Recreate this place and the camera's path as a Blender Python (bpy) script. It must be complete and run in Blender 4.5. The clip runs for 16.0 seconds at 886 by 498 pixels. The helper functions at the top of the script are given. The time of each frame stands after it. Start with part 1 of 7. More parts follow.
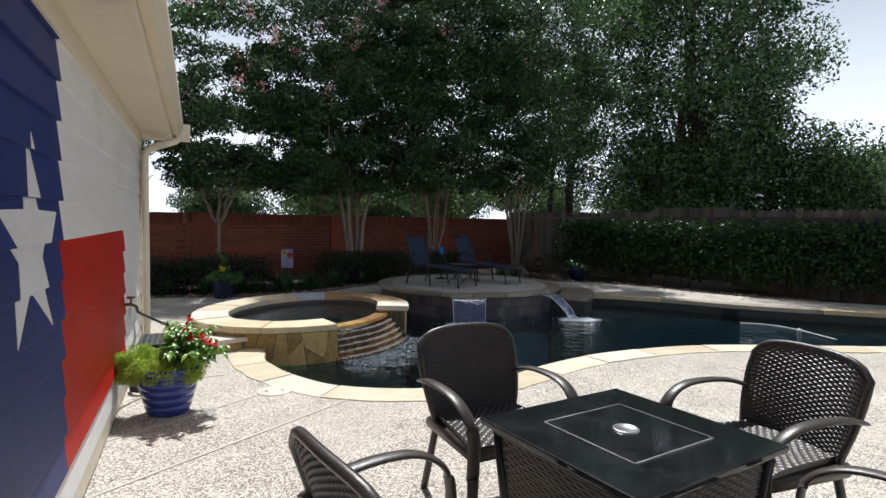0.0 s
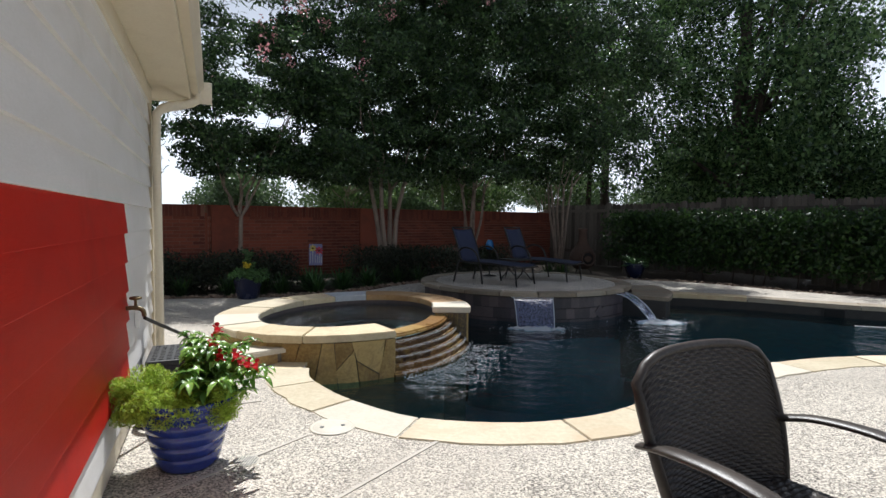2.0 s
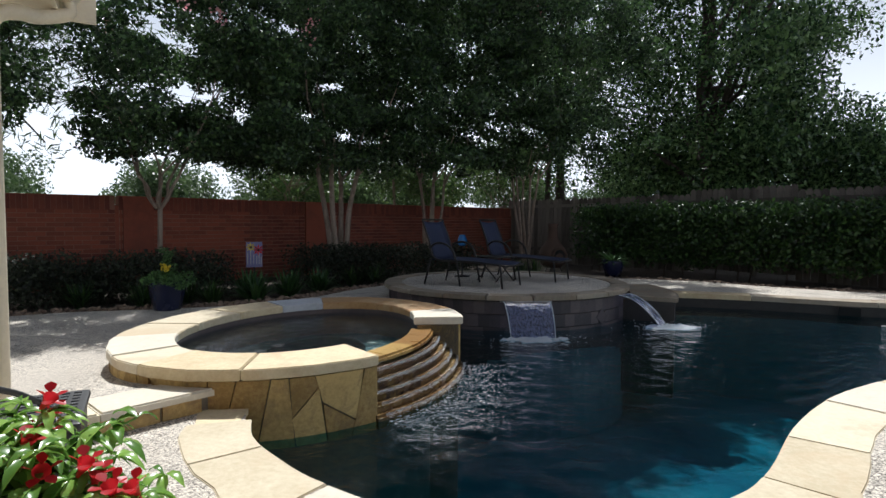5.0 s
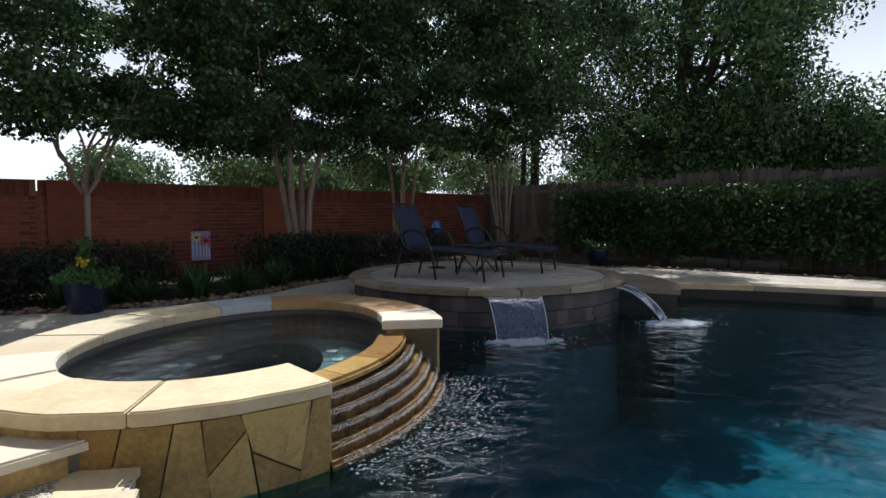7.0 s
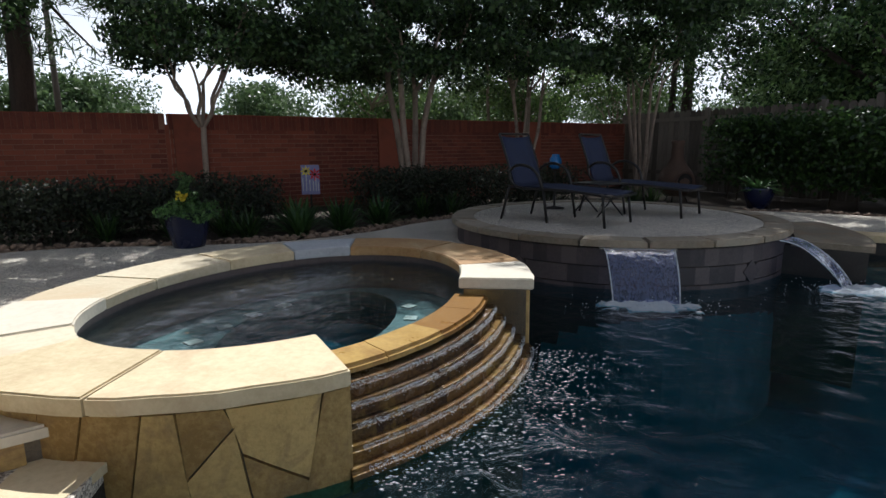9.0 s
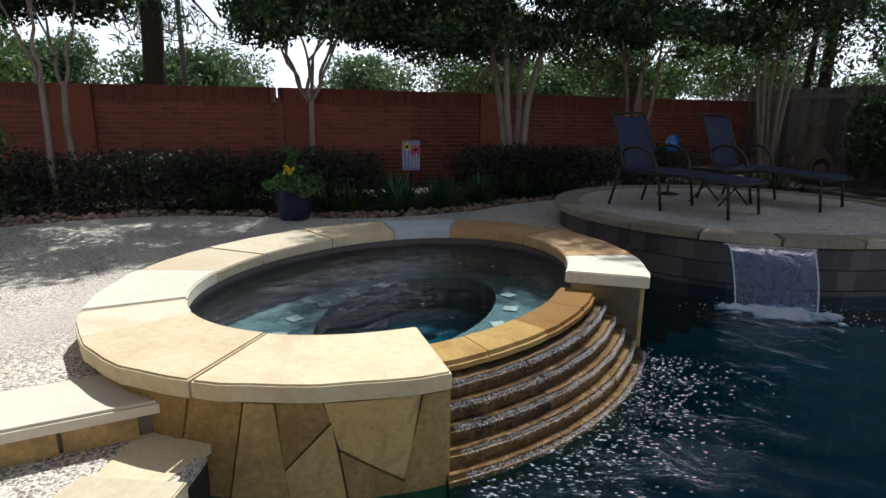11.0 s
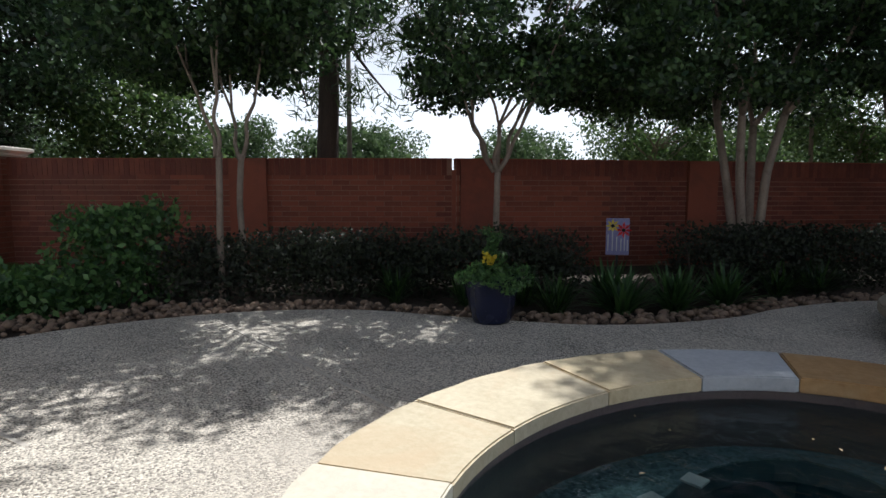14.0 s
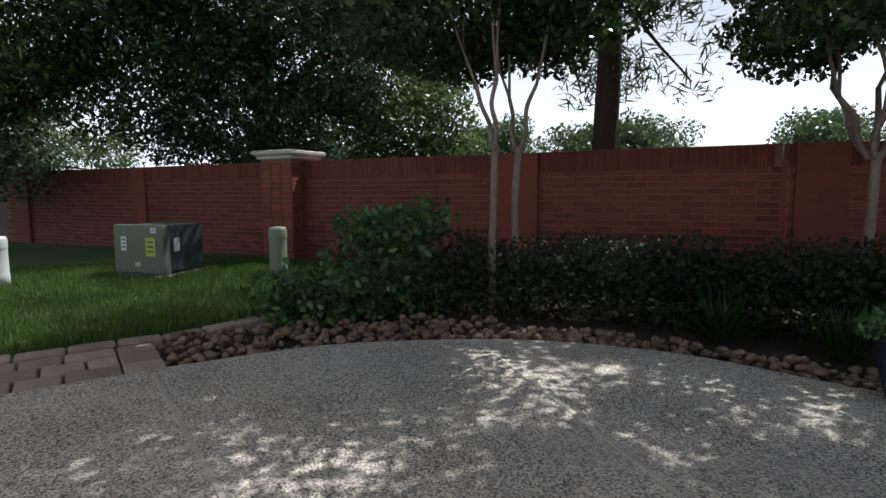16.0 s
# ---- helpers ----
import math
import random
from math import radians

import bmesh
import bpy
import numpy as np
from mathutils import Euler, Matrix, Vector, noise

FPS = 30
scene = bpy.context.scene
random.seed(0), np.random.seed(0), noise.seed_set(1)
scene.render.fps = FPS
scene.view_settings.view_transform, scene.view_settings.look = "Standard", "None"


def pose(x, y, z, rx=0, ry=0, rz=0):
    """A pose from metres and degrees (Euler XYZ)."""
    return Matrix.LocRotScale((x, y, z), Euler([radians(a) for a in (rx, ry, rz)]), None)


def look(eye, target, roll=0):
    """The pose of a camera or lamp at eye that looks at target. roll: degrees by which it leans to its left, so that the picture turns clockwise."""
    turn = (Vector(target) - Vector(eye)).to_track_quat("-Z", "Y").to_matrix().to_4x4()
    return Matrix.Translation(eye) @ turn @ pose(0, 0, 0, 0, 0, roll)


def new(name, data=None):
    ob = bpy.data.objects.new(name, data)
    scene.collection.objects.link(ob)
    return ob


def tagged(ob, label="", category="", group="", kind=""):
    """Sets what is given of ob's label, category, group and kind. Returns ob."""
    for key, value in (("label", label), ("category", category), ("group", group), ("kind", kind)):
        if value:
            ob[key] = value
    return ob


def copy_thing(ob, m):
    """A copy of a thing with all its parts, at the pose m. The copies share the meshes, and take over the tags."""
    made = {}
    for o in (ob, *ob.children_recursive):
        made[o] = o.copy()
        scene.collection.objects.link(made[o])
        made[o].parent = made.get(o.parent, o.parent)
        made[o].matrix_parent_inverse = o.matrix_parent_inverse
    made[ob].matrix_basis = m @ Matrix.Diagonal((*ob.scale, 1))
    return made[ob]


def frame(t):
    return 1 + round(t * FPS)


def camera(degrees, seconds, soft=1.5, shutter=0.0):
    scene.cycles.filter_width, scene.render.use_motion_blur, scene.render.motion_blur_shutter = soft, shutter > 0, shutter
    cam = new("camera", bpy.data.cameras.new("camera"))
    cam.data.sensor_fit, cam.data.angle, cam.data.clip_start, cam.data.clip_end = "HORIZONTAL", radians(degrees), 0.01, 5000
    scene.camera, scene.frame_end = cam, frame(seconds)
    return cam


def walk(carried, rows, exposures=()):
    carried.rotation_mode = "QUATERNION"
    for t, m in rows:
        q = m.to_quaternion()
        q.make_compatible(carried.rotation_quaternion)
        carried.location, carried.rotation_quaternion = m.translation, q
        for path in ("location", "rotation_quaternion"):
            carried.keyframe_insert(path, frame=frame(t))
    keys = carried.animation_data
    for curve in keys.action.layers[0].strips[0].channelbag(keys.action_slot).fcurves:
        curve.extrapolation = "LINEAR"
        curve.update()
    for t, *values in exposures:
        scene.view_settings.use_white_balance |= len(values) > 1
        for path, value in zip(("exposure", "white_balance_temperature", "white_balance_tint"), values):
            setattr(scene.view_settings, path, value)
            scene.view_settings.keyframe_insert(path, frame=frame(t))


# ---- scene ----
cam = camera(77.5, 16.0)
METRES, EYE, TILT, LEAN, TURN = 8.2, 1.46, 0.3, 0.0, 0.0
ROWS = [
    (0, 0.0006, -0.0002, -0.0003, 0.01, -3.18, -0.88),
    (0.5, -0.0178, 0.0452, -0.0028, -0.15, -3.21, -0.80),
    (1, -0.0366, 0.0876, -0.0094, 0.21, -3.21, -0.70),
    (1.5, -0.0606, 0.1234, -0.0173, 0.97, -3.20, -0.54),
    (2, -0.0798, 0.1584, -0.0247, 1.39, -3.20, -0.49),
    (2.5, -0.0944, 0.1931, -0.0311, 1.60, -3.18, -0.36),
    (3, -0.1075, 0.2270, -0.0367, 1.62, -3.15, -0.28),
    (3.5, -0.1158, 0.2608, -0.0400, 1.36, -3.14, -0.21),
    (4, -0.1216, 0.2898, -0.0422, 0.55, -3.12, -0.16),
    (4.5, -0.1290, 0.3160, -0.0432, -1.92, -3.06, -0.17),
    (5, -0.1324, 0.3414, -0.0452, -4.78, -2.98, -0.21),
    (7.5, -0.1196, 0.4890, -0.0558, -7.88, -5.00, 0.10),
    (8, -0.1049, 0.5185, -0.0568, -5.53, -7.12, 0.22),
    (8.5, -0.0908, 0.5429, -0.0565, 0.68, -8.90, 0.38),
    (9, -0.0809, 0.5568, -0.0558, 6.26, -10.84, 0.46),
    (9.5, -0.0781, 0.5640, -0.0554, 9.86, -13.30, 0.37),
    (12, -0.1268, 0.6099, -0.0495, 20.56, -12.63, -0.12),
    (12.5, -0.1534, 0.6391, -0.0503, 23.23, -9.85, -0.11),
    (13, -0.1846, 0.6656, -0.0502, 24.92, -7.75, -0.09),
    (13.5, -0.2170, 0.6932, -0.0509, 26.96, -6.48, -0.03),
    (14, -0.2499, 0.7196, -0.0518, 30.25, -6.07, 0.05),
    (14.5, -0.2822, 0.7433, -0.0528, 34.93, -6.05, 0.10),
    (15, -0.3125, 0.7634, -0.0543, 42.30, -6.07, 0.27),
    (15.5, -0.3475, 0.7819, -0.0539, 48.91, -6.09, 0.42),
    (16, -0.3836, 0.7969, -0.0520, 55.46, -6.08, 0.55),
]
walk(cam, [(t, pose(0, 0, EYE, TILT, LEAN, TURN) @ pose(METRES * x, METRES * y, METRES * z, 90 + pitch, roll, yaw)) for t, x, y, z, yaw, pitch, roll in ROWS],
     exposures=((0.0, -0.14, 5850, 10), (16.0, -0.14, 5850, 10)))

# ---- light ----
SUN_EL, SUN_AZ = 58.0, -5.0          # degrees; azimuth from +y, positive towards +x
world = bpy.data.worlds.new("sky_world")
scene.world = world
world.use_nodes = True
wn = world.node_tree
sky = wn.nodes.new("ShaderNodeTexSky")
sky.sky_type, sky.sun_disc = "NISHITA", False
sky.sun_elevation, sky.sun_rotation = radians(SUN_EL), radians(SUN_AZ)
sky.air_density, sky.dust_density, sky.ozone_density = 1.0, 2.5, 1.0
wtc = wn.nodes.new("ShaderNodeTexCoord")
wmap = wn.nodes.new("ShaderNodeMapping")
wmap.inputs["Scale"].default_value = (1.0, 1.0, 2.6)
wnoise = wn.nodes.new("ShaderNodeTexNoise")
wnoise.inputs["Scale"].default_value, wnoise.inputs["Detail"].default_value = 2.6, 8.0
wramp = wn.nodes.new("ShaderNodeMapRange")
wramp.inputs["From Min"].default_value, wramp.inputs["From Max"].default_value = 0.52, 0.68
wmix = wn.nodes.new("ShaderNodeMixRGB")
wmix.inputs["Color2"].default_value = (30.0, 30.4, 31.0, 1)
wn.links.new(wtc.outputs["Generated"], wmap.inputs["Vector"])
wn.links.new(wmap.outputs["Vector"], wnoise.inputs["Vector"])
wn.links.new(wnoise.outputs["Fac"], wramp.inputs["Value"])
wsep = wn.nodes.new("ShaderNodeSeparateXYZ")
whaze = wn.nodes.new("ShaderNodeMapRange")
whaze.inputs["From Min"].default_value, whaze.inputs["From Max"].default_value = 0.52, 0.12
whaze.inputs["To Max"].default_value = 0.9
wmax = wn.nodes.new("ShaderNodeMath")
wmax.operation = "MAXIMUM"
wn.links.new(wtc.outputs["Generated"], wsep.inputs["Vector"])
wn.links.new(wsep.outputs["Z"], whaze.inputs["Value"])
wn.links.new(whaze.outputs["Result"], wmax.inputs[0])
wn.links.new(wramp.outputs["Result"], wmax.inputs[1])
wn.links.new(wmax.outputs[0], wmix.inputs["Fac"])
wn.links.new(sky.outputs["Color"], wmix.inputs["Color1"])
wn.links.new(wmix.outputs["Color"], wn.nodes["Background"].inputs["Color"])
wn.nodes["Background"].inputs["Strength"].default_value = 0.046
sun = new("sun", bpy.data.lights.new("sun", "SUN"))
sun.data.energy, sun.data.angle, sun.data.color = 6.0, radians(0.53), (1.0, 0.95, 0.86)
sun_dir = Vector((math.sin(radians(SUN_AZ)) * math.cos(radians(SUN_EL)), math.cos(radians(SUN_AZ)) * math.cos(radians(SUN_EL)), math.sin(radians(SUN_EL))))
sun.matrix_world = look(sun_dir * 40, (0, 0, 0))

# ---- materials ----
def node(nt, kind, **values):
    n = nt.nodes.new(kind)
    for key, value in values.items():
        n.inputs[key.replace("_", " ")].default_value = value
    return n


def rgba(c):
    return (c[0], c[1], c[2], 1.0)


def mat(name, low, high, scale=6.0, fine=60.0, rough=0.7, bump=0.3, depth=0.01, metal=0.0, per_object=0.0, per_island=0.0,
        stretch=(1, 1, 1), stain=None, stain_scale=0.8, spec=0.5, through_light=0.0, cells=0.0, rough_vary=0.1, coat=0.0):
    """A surface that varies between two colours at two scales, with relief, stains and piece-by-piece shifts."""
    m = bpy.data.materials.new(name)
    m.use_nodes = True
    nt = m.node_tree
    b = nt.nodes["Principled BSDF"]
    tc = nt.nodes.new("ShaderNodeTexCoord")
    mp = nt.nodes.new("ShaderNodeMapping")
    mp.inputs["Scale"].default_value = stretch
    nt.links.new(tc.outputs["Object"], mp.inputs["Vector"])
    vec = mp.outputs["Vector"]
    big = node(nt, "ShaderNodeTexNoise", Scale=scale, Detail=5.0, Roughness=0.6)
    small = node(nt, "ShaderNodeTexNoise", Scale=fine, Detail=4.0, Roughness=0.7)
    for n in (big, small):
        nt.links.new(vec, n.inputs["Vector"])
    fac = nt.nodes.new("ShaderNodeMath")
    fac.operation = "MULTIPLY_ADD"
    fac.inputs[1].default_value = 0.5
    nt.links.new(small.outputs["Fac"], fac.inputs[0])
    half = nt.nodes.new("ShaderNodeMath")
    half.operation = "MULTIPLY"
    half.inputs[1].default_value = 0.5
    nt.links.new(big.outputs["Fac"], half.inputs[0])
    nt.links.new(half.outputs[0], fac.inputs[2])
    value = fac.outputs[0]
    height = small.outputs["Fac"]
    if cells:
        vo = node(nt, "ShaderNodeTexVoronoi", Scale=cells)
        nt.links.new(vec, vo.inputs["Vector"])
        sep = nt.nodes.new("ShaderNodeSeparateColor")
        nt.links.new(vo.outputs["Color"], sep.inputs["Color"])
        mx = nt.nodes.new("ShaderNodeMath")
        mx.operation = "MULTIPLY_ADD"
        mx.inputs[1].default_value = 0.45
        nt.links.new(sep.outputs[0], mx.inputs[0])
        lo = nt.nodes.new("ShaderNodeMath")
        lo.operation = "MULTIPLY"
        lo.inputs[1].default_value = 0.6
        nt.links.new(value, lo.inputs[0])
        nt.links.new(lo.outputs[0], mx.inputs[2])
        value = mx.outputs[0]
        inv = nt.nodes.new("ShaderNodeMath")
        inv.operation = "SUBTRACT"
        inv.inputs[0].default_value = 1.0
        nt.links.new(vo.outputs["Distance"], inv.inputs[1])
        height = inv.outputs[0]
    for amount, kind, out in ((per_object, "ShaderNodeObjectInfo", "Random"), (per_island, "ShaderNodeNewGeometry", "Random Per Island")):
        if amount:
            rnd = nt.nodes.new(kind)
            add = nt.nodes.new("ShaderNodeMath")
            add.operation = "MULTIPLY_ADD"
            add.inputs[1].default_value = amount
            nt.links.new(rnd.outputs[out], add.inputs[0])
            off = nt.nodes.new("ShaderNodeMath")
            off.operation = "SUBTRACT"
            off.inputs[1].default_value = amount / 2
            nt.links.new(value, off.inputs[0])
            nt.links.new(off.outputs[0], add.inputs[2])
            value = add.outputs[0]
    ramp = nt.nodes.new("ShaderNodeValToRGB")
    ramp.color_ramp.elements[0].position, ramp.color_ramp.elements[1].position = 0.3, 0.7
    ramp.color_ramp.elements[0].color, ramp.color_ramp.elements[1].color = rgba(low), rgba(high)
    nt.links.new(value, ramp.inputs["Fac"])
    colour = ramp.outputs["Color"]
    if stain:
        sn = node(nt, "ShaderNodeTexNoise", Scale=stain_scale, Detail=6.0, Roughness=0.65, Distortion=0.6)
        nt.links.new(tc.outputs["Object"], sn.inputs["Vector"])
        sr = nt.nodes.new("ShaderNodeMapRange")
        sr.inputs["From Min"].default_value, sr.inputs["From Max"].default_value = 0.5, 0.68
        sr.inputs["To Max"].default_value = 0.75
        nt.links.new(sn.outputs["Fac"], sr.inputs["Value"])
        sm = nt.nodes.new("ShaderNodeMixRGB")
        sm.inputs["Color2"].default_value = rgba(stain)
        nt.links.new(sr.outputs["Result"], sm.inputs["Fac"])
        nt.links.new(colour, sm.inputs["Color1"])
        colour = sm.outputs["Color"]
    nt.links.new(colour, b.inputs["Base Color"])
    rr = nt.nodes.new("ShaderNodeMapRange")
    rr.inputs["To Min"].default_value, rr.inputs["To Max"].default_value = max(0.02, rough - rough_vary), min(1.0, rough + rough_vary)
    nt.links.new(big.outputs["Fac"], rr.inputs["Value"])
    nt.links.new(rr.outputs["Result"], b.inputs["Roughness"])
    b.inputs["Metallic"].default_value = metal
    b.inputs["Specular IOR Level"].default_value = spec
    if coat:
        b.inputs["Coat Weight"].default_value = coat
        b.inputs["Coat Roughness"].default_value = 0.12
    if bump:
        bp = nt.nodes.new("ShaderNodeBump")
        bp.inputs["Strength"].default_value, bp.inputs["Distance"].default_value = bump, depth
        nt.links.new(height, bp.inputs["Height"])
        nt.links.new(bp.outputs["Normal"], b.inputs["Normal"])
    if through_light:
        tr = nt.nodes.new("ShaderNodeBsdfTranslucent")
        nt.links.new(colour, tr.inputs["Color"])
        ms = nt.nodes.new("ShaderNodeMixShader")
        ms.inputs["Fac"].default_value = through_light
        nt.links.new(b.outputs["BSDF"], ms.inputs[1])
        nt.links.new(tr.outputs["BSDF"], ms.inputs[2])
        nt.links.new(ms.outputs["Shader"], nt.nodes["Material Output"].inputs["Surface"])
    return m


def water_mat(name, tint, wave_scale, strength, roughness=0.02, detail=3.0, extra=0.0, stir=()):
    m = bpy.data.materials.new(name)
    m.use_nodes = True
    nt = m.node_tree
    nt.nodes.remove(nt.nodes["Principled BSDF"])
    tc = nt.nodes.new("ShaderNodeTexCoord")
    wv = node(nt, "ShaderNodeTexNoise", Scale=wave_scale, Detail=detail, Roughness=0.55, Distortion=0.8)
    nt.links.new(tc.outputs["Object"], wv.inputs["Vector"])
    bp = nt.nodes.new("ShaderNodeBump")
    bp.inputs["Strength"].default_value, bp.inputs["Distance"].default_value = strength, 0.05
    nt.links.new(wv.outputs["Fac"], bp.inputs["Height"])
    total = None
    for x, y, reach, swell in stir:          # choppier water round each place where water falls in
        far_off = nt.nodes.new("ShaderNodeVectorMath")
        far_off.operation = "DISTANCE"
        far_off.inputs[1].default_value = (x, y, WATER_Z)
        nt.links.new(tc.outputs["Object"], far_off.inputs[0])
        chop = node(nt, "ShaderNodeMapRange", From_Min=0.0, From_Max=reach, To_Min=swell, To_Max=0.0)
        nt.links.new(far_off.outputs["Value"], chop.inputs["Value"])
        add = nt.nodes.new("ShaderNodeMath")
        add.operation = "ADD"
        add.inputs[1].default_value = 0.05
        nt.links.new(chop.outputs["Result"], add.inputs[0])
        if total:
            nt.links.new(total, add.inputs[1])
        total = add.outputs[0]
    if total:
        nt.links.new(total, bp.inputs["Distance"])
    fr = node(nt, "ShaderNodeFresnel", IOR=1.33)
    nt.links.new(bp.outputs["Normal"], fr.inputs["Normal"])
    tr = node(nt, "ShaderNodeBsdfTransparent", Color=rgba(tint))
    gl = node(nt, "ShaderNodeBsdfGlossy", Color=(1, 1, 1, 1), Roughness=roughness)
    nt.links.new(bp.outputs["Normal"], gl.inputs["Normal"])
    ms = nt.nodes.new("ShaderNodeMixShader")
    nt.links.new(fr.outputs["Fac"], ms.inputs[0])
    nt.links.new(tr.outputs["BSDF"], ms.inputs[1])
    nt.links.new(gl.outputs["BSDF"], ms.inputs[2])
    last = ms
    if extra:
        st = node(nt, "ShaderNodeTexNoise", Scale=9.0, Detail=5.0, Roughness=0.7)
        mp = nt.nodes.new("ShaderNodeMapping")
        mp.inputs["Scale"].default_value = (6.0, 6.0, 0.5)
        nt.links.new(tc.outputs["Object"], mp.inputs["Vector"])
        nt.links.new(mp.outputs["Vector"], st.inputs["Vector"])
        rg = nt.nodes.new("ShaderNodeMapRange")
        rg.inputs["From Min"].default_value, rg.inputs["From Max"].default_value = 0.45, 0.75
        rg.inputs["To Min"].default_value, rg.inputs["To Max"].default_value = extra * 0.6, extra
        nt.links.new(st.outputs["Fac"], rg.inputs["Value"])
        df = node(nt, "ShaderNodeBsdfTranslucent", Color=(0.52, 0.58, 0.9, 1))
        dd = node(nt, "ShaderNodeBsdfDiffuse", Color=(0.52, 0.58, 0.9, 1))
        md = nt.nodes.new("ShaderNodeMixShader")
        nt.links.new(df.outputs["BSDF"], md.inputs[1])
        nt.links.new(dd.outputs["BSDF"], md.inputs[2])
        m2 = nt.nodes.new("ShaderNodeMixShader")
        nt.links.new(rg.outputs["Result"], m2.inputs[0])
        nt.links.new(ms.outputs["Shader"], m2.inputs[1])
        nt.links.new(md.outputs["Shader"], m2.inputs[2])
        last = m2
    nt.links.new(last.outputs["Shader"], nt.nodes["Material Output"].inputs["Surface"])
    return m


WATER_Z = -0.20
M_DECK = mat("exposed_aggregate", (0.11, 0.097, 0.083), (0.81, 0.735, 0.625), 1.5, 60, 0.9, 0.8, 0.005, cells=125.0, stain=(0.47, 0.42, 0.36), stain_scale=0.5)
M_SEAM = mat("deck_joint", (0.48, 0.44, 0.385), (0.62, 0.57, 0.50), 8, 80, 0.9, 0.2)
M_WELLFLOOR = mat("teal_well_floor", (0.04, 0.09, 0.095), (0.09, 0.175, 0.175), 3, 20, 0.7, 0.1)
M_FLAG = mat("cream_flagstone", (0.50, 0.42, 0.28), (0.72, 0.64, 0.48), 2.2, 30, 0.8, 0.35, 0.006, per_object=0.3, stain=(0.55, 0.42, 0.27), stain_scale=1.8)
M_FLAG_TAN = mat("tan_flagstone", (0.47, 0.36, 0.20), (0.70, 0.59, 0.385), 4.0, 30, 0.8, 0.35, 0.006, per_object=0.3, stain=(0.48, 0.33, 0.20), stain_scale=2.4)
# tan flagstone with tree shade put into its colour, for terrace and far coping
M_FLAG_SHADED = mat("shaded_tan_flagstone", (0.20, 0.165, 0.12), (0.38, 0.325, 0.25), 4.0, 30, 0.85, 0.35, 0.006, per_object=0.35, stain=(0.24, 0.16, 0.09), stain_scale=3.0)
M_FLAG_GREY = mat("grey_flagstone", (0.33, 0.36, 0.40), (0.55, 0.57, 0.60), 2.2, 30, 0.8, 0.35, 0.006, per_object=0.2)
M_FLAG_PALE = mat("pale_flagstone", (0.55, 0.49, 0.39), (0.72, 0.66, 0.54), 2.2, 30, 0.8, 0.3, 0.006, per_object=0.2)
M_FLAG_RUST = mat("rust_flagstone", (0.28, 0.14, 0.05), (0.50, 0.31, 0.14), 2.5, 30, 0.75, 0.35, 0.006, per_object=0.3, stain=(0.5, 0.38, 0.22), stain_scale=2.0)
M_VENEER = mat("flagstone_veneer", (0.28, 0.17, 0.052), (0.60, 0.42, 0.16), 5, 40, 0.75, 0.5, 0.010, per_object=0.4, stain=(0.22, 0.14, 0.07), stain_scale=6.0)
M_MORTAR = mat("dark_mortar", (0.10, 0.085, 0.065), (0.2, 0.17, 0.13), 10, 80, 0.95, 0.4)
M_WETSTEP = mat("wet_orange_step_stone", (0.045, 0.022, 0.008), (0.19, 0.10, 0.03), 6, 45, 0.25, 0.9, 0.02, per_object=0.35, stain=(0.30, 0.20, 0.05), stain_scale=4.0)
M_SPILLTOP = mat("golden_spill_stone", (0.26, 0.13, 0.03), (0.50, 0.33, 0.10), 4, 40, 0.3, 0.3, 0.006, per_object=0.6, stain=(0.22, 0.10, 0.03), stain_scale=3)
M_SLATE = mat("slate_tile", (0.052, 0.043, 0.047), (0.125, 0.098, 0.098), 4, 40, 0.6, 0.3, 0.006, per_object=0.5)
M_GROUT = mat("tile_grout", (0.035, 0.032, 0.03), (0.06, 0.055, 0.05), 10, 70, 0.95, 0.2)
M_PLASTER = mat("dark_blue_pool_plaster", (0.028, 0.135, 0.15), (0.06, 0.24, 0.26), 1.2, 20, 0.7, 0.1, stain=(0.02, 0.06, 0.1), stain_scale=0.5)
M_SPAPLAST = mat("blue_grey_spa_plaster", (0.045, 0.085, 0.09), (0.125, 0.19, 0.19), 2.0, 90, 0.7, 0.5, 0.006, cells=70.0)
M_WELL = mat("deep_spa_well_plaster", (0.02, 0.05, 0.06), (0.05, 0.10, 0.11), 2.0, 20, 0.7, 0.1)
M_BRICK = mat("red_brick", (0.125, 0.030, 0.019), (0.245, 0.068, 0.038), 8, 60, 0.85, 0.35, 0.004, per_object=0.35, per_island=0.3, stain=(0.14, 0.045, 0.03), stain_scale=1.0)
M_BMORTAR = mat("brick_mortar", (0.17, 0.075, 0.052), (0.31, 0.17, 0.12), 2, 40, 0.95, 0.3, stain=(0.20, 0.07, 0.045), stain_scale=0.5)
M_CAP = mat("cast_stone_cap", (0.42, 0.39, 0.34), (0.62, 0.58, 0.52), 4, 40, 0.8, 0.2)
M_FENCE = mat("weathered_cedar", (0.065, 0.055, 0.045), (0.18, 0.155, 0.13), 3, 30, 0.9, 0.5, 0.006, per_object=0.4, stretch=(6, 6, 0.6))
M_WHITE = mat("white_siding_paint", (0.66, 0.64, 0.61), (0.78, 0.76, 0.74), 2, 40, 0.55, 0.3, 0.003, stretch=(1, 1, 4), stain=(0.6, 0.58, 0.54), stain_scale=1.2)
M_CREAM = mat("cream_trim_paint", (0.60, 0.53, 0.40), (0.72, 0.65, 0.51), 2, 50, 0.5, 0.15, 0.002, stain=(0.55, 0.48, 0.36), stain_scale=1.5)
